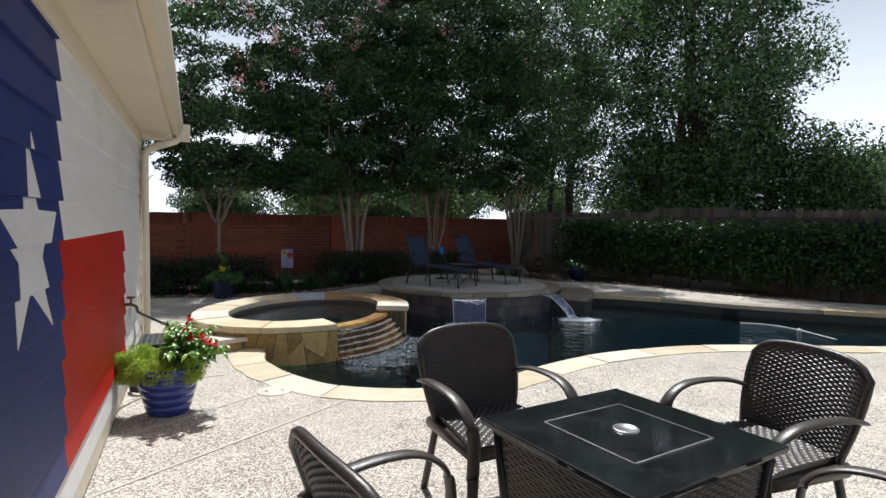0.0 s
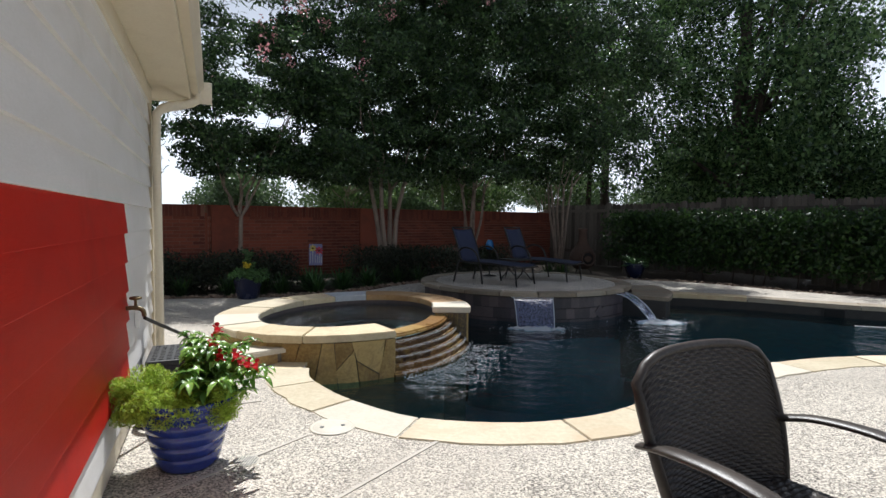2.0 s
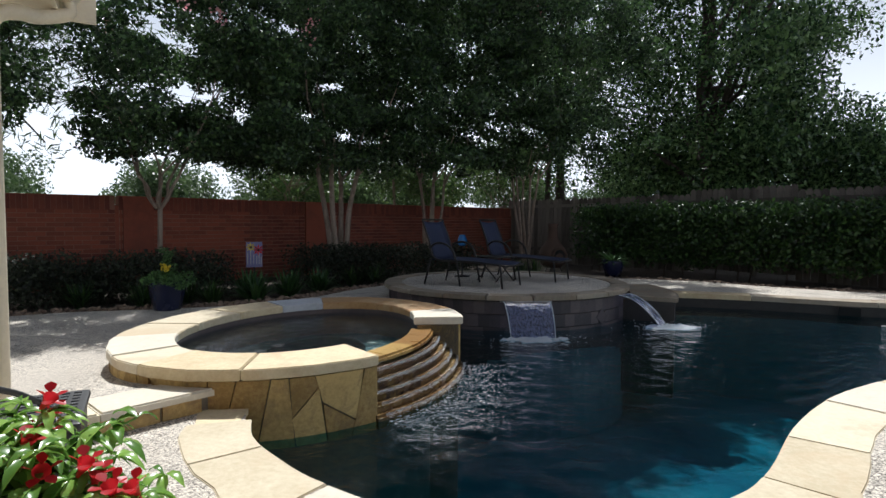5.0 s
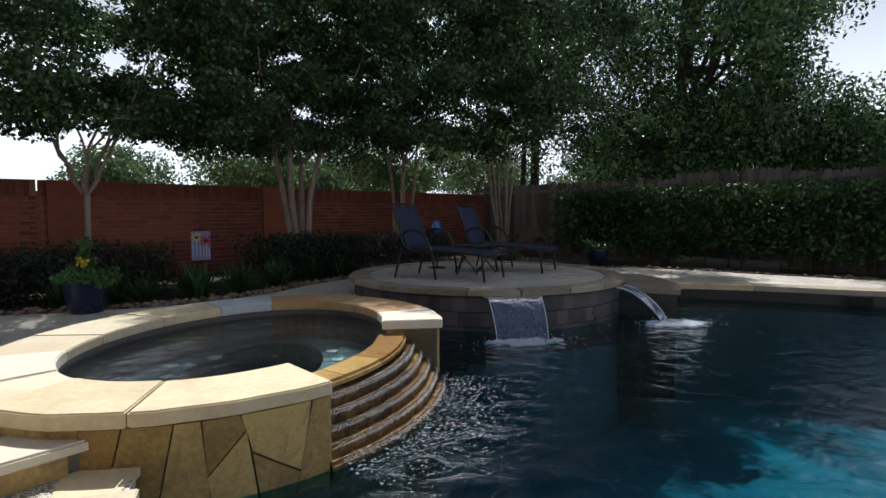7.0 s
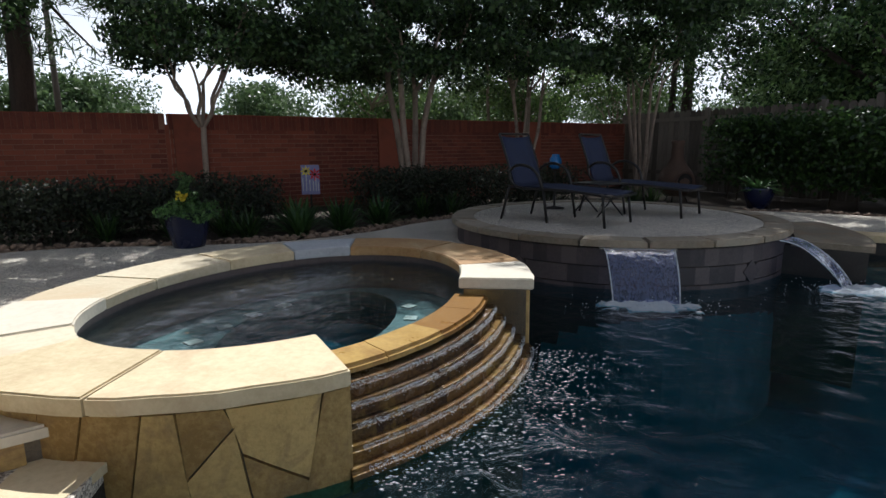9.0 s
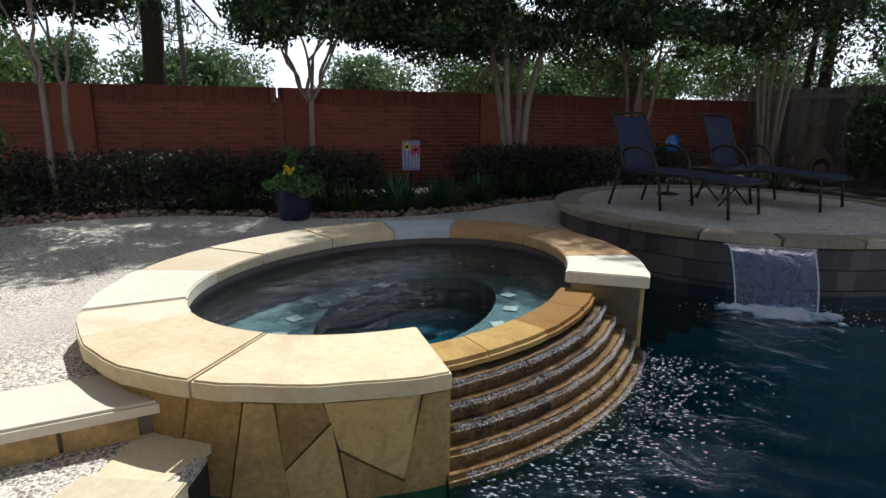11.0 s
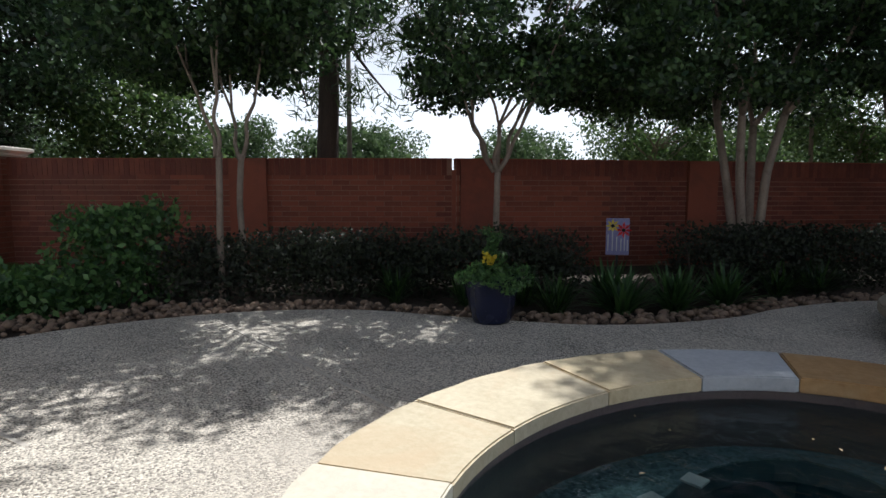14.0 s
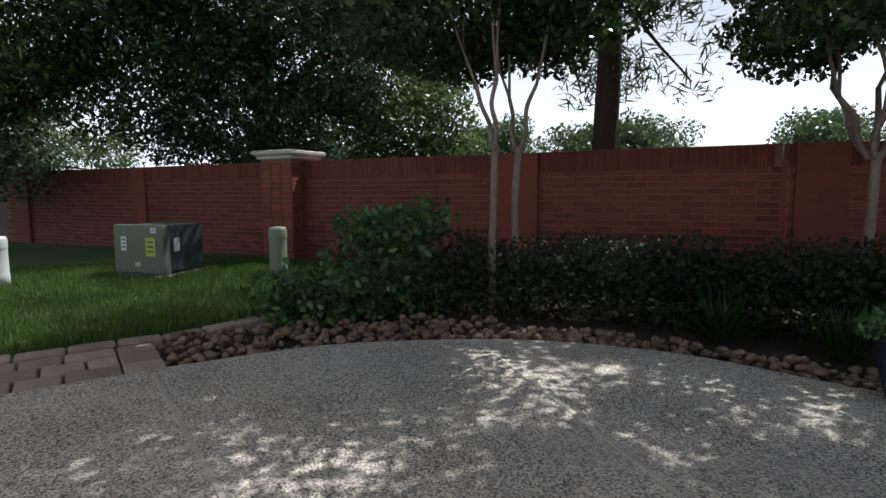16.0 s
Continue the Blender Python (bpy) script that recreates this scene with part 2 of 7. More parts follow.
M_RED = mat("red_flag_paint", (0.40, 0.012, 0.006), (0.52, 0.022, 0.01), 2, 30, 0.5, 0.35, 0.003, stretch=(1, 1, 5), stain=(0.33, 0.015, 0.01), stain_scale=2, spec=0.2)
M_BLUE = mat("navy_flag_paint", (0.016, 0.026, 0.12), (0.035, 0.052, 0.2), 2, 30, 0.5, 0.35, 0.003, stretch=(1, 1, 5), stain=(0.03, 0.04, 0.13), stain_scale=2, spec=0.2)
M_FOUND = mat("grey_concrete_foundation", (0.25, 0.24, 0.22), (0.42, 0.40, 0.37), 3, 40, 0.9, 0.3)
M_SHINGLE = mat("grey_roof_shingles", (0.16, 0.15, 0.145), (0.3, 0.29, 0.28), 5, 60, 0.95, 0.4)
M_SOIL = mat("dark_mulch_soil", (0.022, 0.015, 0.010), (0.065, 0.045, 0.03), 6, 60, 0.95, 0.8, 0.02)
M_GRASS_G = mat("lawn_ground", (0.04, 0.085, 0.014), (0.10, 0.185, 0.035), 2, 90, 0.9, 0.8, 0.03, stain=(0.09, 0.10, 0.035), stain_scale=0.5)
M_GRASS = mat("grass_blades", (0.048, 0.10, 0.015), (0.115, 0.20, 0.036), 1.0, 8, 0.6, 0.0, per_island=0.6, through_light=0.35)
M_ROCK = mat("river_rock", (0.06, 0.04, 0.028), (0.25, 0.175, 0.125), 6, 50, 0.85, 0.4, 0.01, per_object=0.75, per_island=0.6)
M_PAVER = mat("tan_concrete_paver", (0.27, 0.20, 0.15), (0.46, 0.37, 0.29), 5, 60, 0.9, 0.4, 0.005, per_object=0.4)
M_BARK = mat("pale_crape_bark", (0.17, 0.13, 0.10), (0.36, 0.29, 0.235), 4, 40, 0.8, 0.3, 0.008, stretch=(3, 3, 0.7), stain=(0.14, 0.10, 0.075), stain_scale=4)
M_BARK_DARK = mat("dark_pine_bark", (0.035, 0.025, 0.02), (0.10, 0.075, 0.06), 5, 40, 0.95, 0.8, 0.03, stretch=(3, 3, 0.6))


def leaf_mat(name, low, high, trans=0.42, rough=0.42):
    return mat(name, low, high, 0.7, 9.0, rough, 0.0, per_island=0.8, through_light=trans)


M_LEAF_CRAPE = leaf_mat("crape_leaves", (0.018, 0.042, 0.017), (0.085, 0.15, 0.05), 0.4, 0.36)
M_LEAF_OAK = leaf_mat("oak_leaves", (0.026, 0.06, 0.023), (0.15, 0.25, 0.085), 0.45, 0.25)
M_LEAF_BROAD = leaf_mat("dark_broad_leaves", (0.016, 0.04, 0.018), (0.09, 0.155, 0.065), 0.3, 0.3)
M_LEAF_PINE = leaf_mat("pine_needles", (0.03, 0.06, 0.02), (0.08, 0.125, 0.045))
M_LEAF_FAR = leaf_mat("far_tree_leaves", (0.06, 0.105, 0.04), (0.14, 0.21, 0.085), 0.35)
M_LEAF_MID = leaf_mat("sunlit_tree_leaves", (0.05, 0.095, 0.03), (0.13, 0.2, 0.06), 0.5)
M_LEAF_FERN = leaf_mat("fern_fronds", (0.025, 0.065, 0.018), (0.07, 0.15, 0.04), 0.3, 0.5)
M_LEAF_HEDGE = leaf_mat("hedge_leaves", (0.012, 0.034, 0.009), (0.055, 0.115, 0.022), 0.3, 0.45)
M_LEAF_DARK = leaf_mat("dark_loropetalum_leaves", (0.016, 0.02, 0.013), (0.042, 0.055, 0.028), 0.25, 0.65)
M_LEAF_SHRUB = leaf_mat("green_shrub_leaves", (0.04, 0.10, 0.03), (0.13, 0.25, 0.075), 0.38)
M_LEAF_LIME = leaf_mat("lime_sedum", (0.30, 0.43, 0.04), (0.55, 0.70, 0.11), 0.35, 0.5)
M_LEAF_GLOSS = leaf_mat("glossy_mandevilla_leaves", (0.10, 0.22, 0.035), (0.28, 0.47, 0.09), 0.3, 0.28)
M_PETAL_RED = leaf_mat("red_petals", (0.45, 0.008, 0.015), (0.68, 0.03, 0.04), 0.35)
M_PETAL_PINK = leaf_mat("pink_blossom", (0.55, 0.22, 0.24), (0.75, 0.42, 0.42), 0.4)
M_PETAL_YELLOW = leaf_mat("yellow_petals", (0.6, 0.45, 0.03), (0.8, 0.65, 0.06), 0.4)
M_WATER = water_mat("pool_water", (0.30, 0.62, 0.74), 5.0, 0.5, detail=6.0, stir=((-0.6, 6.45, 1.05, 0.10), (0.5, 9.1, 0.9, 0.06), (2.4, 9.4, 0.9, 0.06)))
M_SPAWATER = water_mat("spa_water", (0.78, 0.91, 0.93), 9.0, 0.34, detail=4.0)
M_FALL = water_mat("falling_water", (0.62, 0.68, 0.92), 6.0, 0.5, 0.1, 3.0, 0.42)
M_FILM = water_mat("running_water_film", (0.95, 0.93, 0.9), 45.0, 1.0, 0.06, 4.0)
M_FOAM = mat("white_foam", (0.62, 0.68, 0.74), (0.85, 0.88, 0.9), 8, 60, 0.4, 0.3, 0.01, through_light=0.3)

# ---- mesh helpers ----
def part(name, bm, material, parent=None, label=""):
    me = bpy.data.meshes.new(name)
    bm.to_mesh(me)
    bm.free()
    if material:
        me.materials.append(material)
    ob = new(name, me)
    if parent is not None:
        ob.parent = parent
    if label:
        tagged(ob, label)
    return ob


def mesh_part(name, verts, faces, material, parent=None, label="", smooth=False):
    me = bpy.data.meshes.new(name)
    me.from_pydata(verts, [], faces)
    if smooth:
        me.polygons.foreach_set("use_smooth", [True] * len(me.polygons))
    me.update()
    me.materials.append(material)
    ob = new(name, me)
    if parent is not None:
        ob.parent = parent
    if label:
        tagged(ob, label)
    return ob


def share(name, ob, m, parent=None):
    """Another object on the same mesh."""
    o = new(name, ob.data)
    o.matrix_world = m
    if parent is not None:
        o.parent = parent
    return o


def empty(name, m, label, category, group="", kind=""):
    o = new(name)
    o.empty_display_size = 0.1
    o.matrix_basis = m
    return tagged(o, label, category, group, kind)


def smooth_all(bm):
    for f in bm.faces:
        f.smooth = True
    return bm


def box(bm, m, sx, sy, sz, bevel=0.0):
    """A box of that size centred on m, with soft edges."""
    r = bmesh.ops.create_cube(bm, size=1.0, matrix=m @ Matrix.Diagonal((sx, sy, sz, 1)))
    if bevel:
        es = list({e for v in r["verts"] for e in v.link_edges})
        bmesh.ops.bevel(bm, geom=es, offset=bevel, segments=2, affect="EDGES", profile=0.6)
    return bm


def boxed(m, sx, sy, sz, bevel=0.0):
    return box(bmesh.new(), m, sx, sy, sz, bevel)


def lathe(bm, profile, m=Matrix(), n=28, wobble=0.0):
    """Turns (radius, height) pairs round the z axis of m."""
    rings = []
    for r, z in profile:
        if r < 1e-5:
            rings.append([bm.verts.new(m @ Vector((0, 0, z)))])
        else:
            rings.append([bm.verts.new(m @ Vector((r * math.cos(2 * math.pi * i / n) * (1 + wobble * math.sin(3 * i)), r * math.sin(2 * math.pi * i / n), z))) for i in range(n)])
    for a, b in zip(rings, rings[1:]):
        if len(a) == 1 and len(b) == 1:
            continue
        for i in range(n):
            j = (i + 1) % n
            if len(a) == 1:
                bm.faces.new((a[0], b[j], b[i])).smooth = True
            elif len(b) == 1:
                bm.faces.new((a[i], a[j], b[0])).smooth = True
            else:
                bm.faces.new((a[i], a[j], b[j], b[i])).smooth = True
    return bm


def smooth_path(pts, steps=6):
    """Catmull-Rom through the points."""
    p = [Vector(q) for q in pts]
    p = [2 * p[0] - p[1]] + p + [2 * p[-1] - p[-2]]
    out = []
    for i in range(1, len(p) - 2):
        for k in range(steps):
            t = k / steps
            a, b, c, d = p[i - 1], p[i], p[i + 1], p[i + 2]
            out.append(0.5 * ((2 * b) + (c - a) * t + (2 * a - 5 * b + 4 * c - d) * t * t + (3 * b - a - 3 * c + d) * t ** 3))
    out.append(p[-2])
    return out


def tube(bm, pts, radius, n=8, flat=1.0, up=(0, 0, 1)):
    """A tube along points; radius a number or one per point; flat squeezes it along up."""
    pts = [Vector(p) for p in pts]
    rings = []
    for i, p in enumerate(pts):
        d = (pts[min(i + 1, len(pts) - 1)] - pts[max(i - 1, 0)]).normalized()
        u = Vector(up)
        if abs(d.dot(u)) > 0.95:
            u = Vector((0, 1, 0)) if abs(d.y) < 0.9 else Vector((1, 0, 0))
        s = d.cross(u).normalized()
        u = s.cross(d).normalized()
        r = radius[i] if isinstance(radius, (list, tuple)) else radius
        rings.append([bm.verts.new(p + s * (r * math.cos(2 * math.pi * k / n)) + u * (r * flat * math.sin(2 * math.pi * k / n))) for k in range(n)])
    for a, b in zip(rings, rings[1:]):
        for k in range(n):
            bm.faces.new((a[k], a[(k + 1) % n], b[(k + 1) % n], b[k])).smooth = True
    bm.faces.new(rings[0][::-1])
    bm.faces.new(rings[-1])
    return bm


def slab(bm, outline, z0, z1, holes=(), bevel=0.0):
    """A flat slab between two heights, from an outline and holes."""
    edges = []
    for loop in (outline, *holes):
        vs = [bm.verts.new((x, y, z1)) for x, y in loop]
        edges += [bm.edges.new((vs[i], vs[(i + 1) % len(vs)])) for i in range(len(vs))]
    fill = bmesh.ops.triangle_fill(bm, edges=edges, use_beauty=True, use_dissolve=False)
    faces = [g for g in fill["geom"] if isinstance(g, bmesh.types.BMFace)]
    bmesh.ops.recalc_face_normals(bm, faces=faces)
    for f in faces:
        if f.normal.z < 0:
            f.normal_flip()
    ext = bmesh.ops.extrude_face_region(bm, geom=faces, use_keep_orig=True)
    low = [g for g in ext["geom"] if isinstance(g, bmesh.types.BMVert)]
    bmesh.ops.translate(bm, verts=low, vec=(0, 0, z0 - z1))
    bmesh.ops.recalc_face_normals(bm, faces=bm.faces[:])
    return bm


def prism(bm, outline, z0, z1, inset=0.0):
    """A prism with a softened upper rim from a convex or simple outline."""
    n = len(outline)
    cx, cy = sum(p[0] for p in outline) / n, sum(p[1] for p in outline) / n
    ring = lambda z, k: [bm.verts.new((cx + (x - cx) * k, cy + (y - cy) * k, z)) for x, y in outline]
    size = max(math.hypot(x - cx, y - cy) for x, y in outline)
    k = 1 - inset / max(size, 1e-4)
    rows = [ring(z0, 1), ring(z1 - inset, 1), ring(z1, k)] if inset else [ring(z0, 1), ring(z1, 1)]
    for a, b in zip(rows, rows[1:]):
        for i in range(n):
            bm.faces.new((a[i], a[(i + 1) % n], b[(i + 1) % n], b[i]))
    bm.faces.new(rows[-1])
    bm.faces.new(rows[0][::-1])
    bmesh.ops.recalc_face_normals(bm, faces=bm.faces[:])
    return bm


def walk_line(pts, step):
    """Even steps along a polyline: point and unit direction."""
    pts = [Vector((p[0], p[1])) for p in pts]
    out, rest = [], 0.0
    for a, b in zip(pts, pts[1:]):
        d = b - a
        n = d.length
        d.normalize()
        s = rest
        while s < n:
            out.append((a + d * s, d))
            s += step
        rest = s - n
    return out


def leaves_mesh(name, centres, sizes, material, parent, rng, shape=(1.0, 0.5), droop=0.3, label=""):
    """Many small folded leaves, one joined mesh, at the given centres."""
    n = len(centres)
    c = np.asarray(centres, dtype=np.float64)
    s = np.asarray(sizes, dtype=np.float64).reshape(n, 1)
    d = rng.normal(size=(n, 3))
    d[:, 2] -= droop
    d /= np.linalg.norm(d, axis=1, keepdims=True) + 1e-9
    w = np.cross(d, rng.normal(size=(n, 3)))
    w /= np.linalg.norm(w, axis=1, keepdims=True) + 1e-9
    nn = np.cross(d, w)
    a, b = shape
    v = np.empty((n, 4, 3))
    v[:, 0] = c - d * s * a * 0.5
    v[:, 1] = c + w * s * b * 0.5 + nn * s * 0.09
    v[:, 2] = c + d * s * a * 0.5
    v[:, 3] = c - w * s * b * 0.5 + nn * s * 0.09
    f = np.arange(n * 4).reshape(n, 4)
    me = bpy.data.meshes.new(name)
    me.vertices.add(n * 4)
    me.vertices.foreach_set("co", v.reshape(-1))
    me.loops.add(n * 4)
    me.loops.foreach_set("vertex_index", f.reshape(-1).astype(np.int32))
    me.polygons.add(n)
    me.polygons.foreach_set("loop_start", (np.arange(n) * 4).astype(np.int32))
    me.polygons.foreach_set("loop_total", np.full(n, 4, dtype=np.int32))
    me.update(calc_edges=True)
    me.materials.append(material)
    ob = new(name, me)
    if parent is not None:
        ob.parent = parent
    if label:
        tagged(ob, label)
    return ob


def clump_points(rng, blobs, per, flat=0.72):
    """Points spread on and in rough balls (centre, radius): denser to the outside."""
    out = []
    for (x, y, z), r in blobs:
        k = int(per * r * r) + 8
        d = rng.normal(size=(k, 3))
        d /= np.linalg.norm(d, axis=1, keepdims=True) + 1e-9
        rad = r * (0.35 + 0.75 * rng.random((k, 1)) ** 0.6)
        p = d * rad * np.array([1.0, 1.0, flat])
        out.append(p + np.array([x, y, z]))
    return np.concatenate(out)

# ---- plan ----
SPA_Z = 0.242
TER_Z = 0.235
SPA_C, SPA_IN, SPA_OUT, SPA_TURN = (-1.86, 7.66), (1.215, 0.90), (1.62, 1.335), 67.0
TER_C, TER_R = (0.54, 11.06), 1.79


def spa_pt(deg, k):
    """A point round the spa: k 0 on the inner rim, 1 on the outer."""
    a, w = radians(deg - SPA_TURN), radians(SPA_TURN)
    rx, ry = SPA_IN[0] + (SPA_OUT[0] - SPA_IN[0]) * k, SPA_IN[1] + (SPA_OUT[1] - SPA_IN[1]) * k
    u, v = rx * math.cos(a), ry * math.sin(a)
    return (SPA_C[0] + u * math.cos(w) - v * math.sin(w), SPA_C[1] + u * math.sin(w) + v * math.cos(w))


def ter_pt(deg, r=None):
    a = radians(deg)
    r = TER_R if r is None else r
    return (TER_C[0] + r * math.cos(a), TER_C[1] + r * math.sin(a))


near_edge = smooth_path([(-1.95, 6.0, 0), (-1.86, 5.66, 0), (-1.66, 5.36, 0), (-1.40, 5.08, 0), (-0.89, 4.74, 0), (-0.24, 4.68, 0), (0.28, 4.84, 0), (0.61, 5.08, 0), (1.08, 5.55, 0), (1.60, 5.96, 0),
                         (2.12, 6.24, 0), (2.80, 6.51, 0), (3.55, 6.63, 0), (4.46, 6.64, 0), (5.4, 6.68, 0), (6.8, 6.80, 0), (7.9, 7.2, 0), (8.5, 8.0, 0)], 4)
far_edge = smooth_path([(8.5, 8.0, 0), (8.3, 8.8, 0), (7.45, 9.29, 0), (6.4, 9.65, 0), (5.38, 10.09, 0), (4.3, 10.75, 0), (3.3, 11.15, 0), (2.7, 11.25, 0)], 4)
pool_near = [(p.x, p.y) for p in near_edge]
pool_far = [(p.x, p.y) for p in far_edge]
ter_arc = [ter_pt(a, TER_R - 0.06) for a in range(0, -146, -6)]
spa_arc = [spa_pt(a, 0.9) for a in range(66, 270, 7)]
pool_hole = pool_near + pool_far[1:] + ter_arc + [(-0.98, 9.75)] + spa_arc

# ---- ground, deck and pool shell ----
far = 900.0
bm = bmesh.new()
slab(bm, [(-far, -far), (far, -far), (far, far), (-far, far)], -0.5, -0.07, [pool_hole])
tagged(part("ground", bm, M_SOIL), "dark mulch and soil ground around the patio", "ground", kind="structure")

deck_edge = smooth_path([(-6.85, 7.05, 0), (-6.72, 8.07, 0), (-6.10, 9.16, 0), (-5.22, 9.81, 0), (-4.3, 10.02, 0), (-3.16, 10.35, 0), (-2.31, 11.12, 0), (-1.85, 11.9, 0), (-1.1, 12.75, 0),
                         (0.2, 13.35, 0), (1.7, 13.6, 0), (3.2, 13.6, 0), (4.6, 13.0, 0), (6.0, 11.5, 0), (8.0, 10.5, 0), (10.5, 9.6, 0)], 4)
deck_back = [(p.x, p.y) for p in deck_edge]
deck_outline = deck_back + [(10.5, -8.0), (-6.85, -8.0)]
bm = bmesh.new()
slab(bm, deck_outline, -0.066, 0.0, [pool_hole])
tagged(part("pavement", bm, M_DECK), "pale exposed-aggregate concrete pool deck", "deck", kind="structure")

# tooled joints in the deck, 4 mm proud strips
for a, b in (((-6.75, 6.92), (-3.3, 6.96)), ((-5.85, 8.82), (-3.16, 7.92)), ((-2.0, 5.06), (-2.72, 4.7)), ((-1.52, 4.46), (-2.35, 3.2)), ((-0.72, 4.45), (-2.05, 2.4))):
    v = Vector((b[0] - a[0], b[1] - a[1], 0))
    m = Matrix.Translation(((a[0] + b[0]) / 2, (a[1] + b[1]) / 2, 0.001)) @ Matrix.Rotation(math.atan2(v.y, v.x), 4, "Z")
    tagged(part("deck_joint", boxed(m, v.length, 0.022, 0.008), M_SEAM), "troweled control joint line across the concrete deck", "joint", "deck joints", "structure")


def shell(name, loop, rings, material, label):
    """A basin from one loop: rings of (z, shrink towards the middle)."""
    n = len(loop)
    cx, cy = sum(p[0] for p in loop) / n, sum(p[1] for p in loop) / n
    verts, faces = [], []
    for z, k in rings:
        verts += [(cx + (x - cx) * k, cy + (y - cy) * k, z) for x, y in loop]
    for r in range(len(rings) - 1):
        for i in range(n):
            j = (i + 1) % n
            faces.append((r * n + i, r * n + j, (r + 1) * n + j, (r + 1) * n + i))
    ob = mesh_part(name, verts, faces, material)
    bm = bmesh.new()
    bm.from_mesh(ob.data)
    bm.verts.ensure_lookup_table()
    base = (len(rings) - 1) * n
    edges = [bm.edges.get((bm.verts[base + i], bm.verts[base + (i + 1) % n])) for i in range(n)]
    bmesh.ops.triangle_fill(bm, edges=[e for e in edges if e], use_beauty=True)
    bm.to_mesh(ob.data)
    bm.free()
    return tagged(ob, label, "pool", kind="structure")


shell("pool_shell", pool_hole, [(-0.02, 1.004), (-1.55, 0.97)], M_PLASTER, "dark blue plaster swimming pool basin")
bm = bmesh.new()
slab(bm, [(x, y) for x, y in pool_hole], WATER_Z - 0.003, WATER_Z)
for f in [f for f in bm.faces if f.normal.z < 0.5]:
    bm.faces.remove(f)
tagged(part("water", bm, M_WATER), "rippled dark blue pool water", "water", kind="structure")

# tile band under the far coping
band = bmesh.new()
row = [band.verts.new((x - 0.0, y - 0.012, -0.03)) for x, y in pool_far]
low = [band.verts.new((x - 0.0, y - 0.012, -0.36)) for x, y in pool_far]
for i in range(len(row) - 1):
    band.faces.new((row[i], row[i + 1], low[i + 1], low[i]))
tagged(part("pool_tile_band", band, M_GROUT), "dark slate waterline tile band of the pool", "tile band", kind="structure")


# ---- pool coping: each stone a piece ----
def offset_line(pts, d):
    out = []
    for i, p in enumerate(pts):
        a, b = Vector(pts[max(i - 1, 0)]), Vector(pts[min(i + 1, len(pts) - 1)])
        t = (b - a).normalized()
        out.append((p[0] + t.y * d, p[1] - t.x * d))
    return out


def coping(name, inner, outer, every, z0, z1, mats, label, rng):
    root = empty(name, pose(0, 0, 0), label, "coping", kind="structure")
    i, k = 0, 0
    while i < len(inner) - 1:
        j = min(len(inner) - 1, i + rng.choice(every))
        if len(inner) - 1 - j < 2:
            j = len(inner) - 1
        gap = 0.012
        loop = list(inner[i:j + 1]) + list(outer[i:j + 1])[::-1]
        n = len(inner[i:j + 1])
        # narrow joints at both ends
        def pull(p, q):
            v = Vector((q[0] - p[0], q[1] - p[1]))
            return (p[0] + v.x / max(v.length, 1e-5) * gap / 2, p[1] + v.y / max(v.length, 1e-5) * gap / 2)
        loop[0], loop[n - 1] = pull(loop[0], loop[1]), pull(loop[n - 1], loop[n - 2])
        loop[n], loop[-1] = pull(loop[n], loop[n + 1]), pull(loop[-1], loop[-2])
        bm = bmesh.new()
        dz = rng.uniform(-0.003, 0.004)
        slab(bm, loop, z0, z1 + dz)
        top = [e for e in bm.edges if all(v.co.z > z1 - 0.02 for v in e.verts) and any(abs(f.normal.z) < 0.5 for f in e.link_faces)]
        bmesh.ops.bevel(bm, geom=top, offset=0.005, segments=2, affect="EDGES")
        part("coping_stone", bm, mats[k % len(mats)], root)
        i, k = j, k + 1
    return root


rng = random.Random(4)
outer_line = offset_line(pool_near, 0.31)
wob = [(x + 0.009 * math.sin(i * 1.7), y + 0.010 * math.sin(i * 2.3)) for i, (x, y) in enumerate(outer_line)]
inner_line = offset_line(pool_near, -0.035)
coping("pool_coping", inner_line[1:], wob[1:], (4, 5, 5, 6), -0.06, 0.008, [M_FLAG, M_FLAG, M_FLAG_PALE, M_FLAG, M_FLAG], "tan irregular flagstone coping along the pool edge", rng)
coping("pool_coping", offset_line(pool_far, -0.03), offset_line(pool_far, 0.33), (4, 5, 6), -0.06, 0.012, [M_FLAG_SHADED, M_FLAG_TAN, M_FLAG_SHADED], "tan flagstone coping along the far pool edge", rng)

# ---- spa ----
spa = empty("spa", pose(0, 0, 0), "raised round stone hot tub with flagstone rim and stepped spillway", "spa", kind="structure")
NOTCH_A, NOTCH_B = -57.2, 2.0


def arc_wall(bm, a0, a1, k0, k1, z0, z1, step=4.0):
    n = max(2, int(abs(a1 - a0) / step))
    angs = [a0 + (a1 - a0) * i / n for i in range(n + 1)]
    loop = [spa_pt(a, k1) for a in angs] + [spa_pt(a, k0) for a in reversed(angs)]
    return slab(bm, loop, z0, z1)


part("spa_wall", arc_wall(bmesh.new(), NOTCH_B, 360 + NOTCH_A, 0.12, 0.90, -1.5, SPA_Z - 0.068), M_MORTAR, spa)
part("spillway_wall", arc_wall(bmesh.new(), NOTCH_A, NOTCH_B, 0.12, 0.30, -1.5, SPA_Z - 0.18), M_MORTAR, spa)
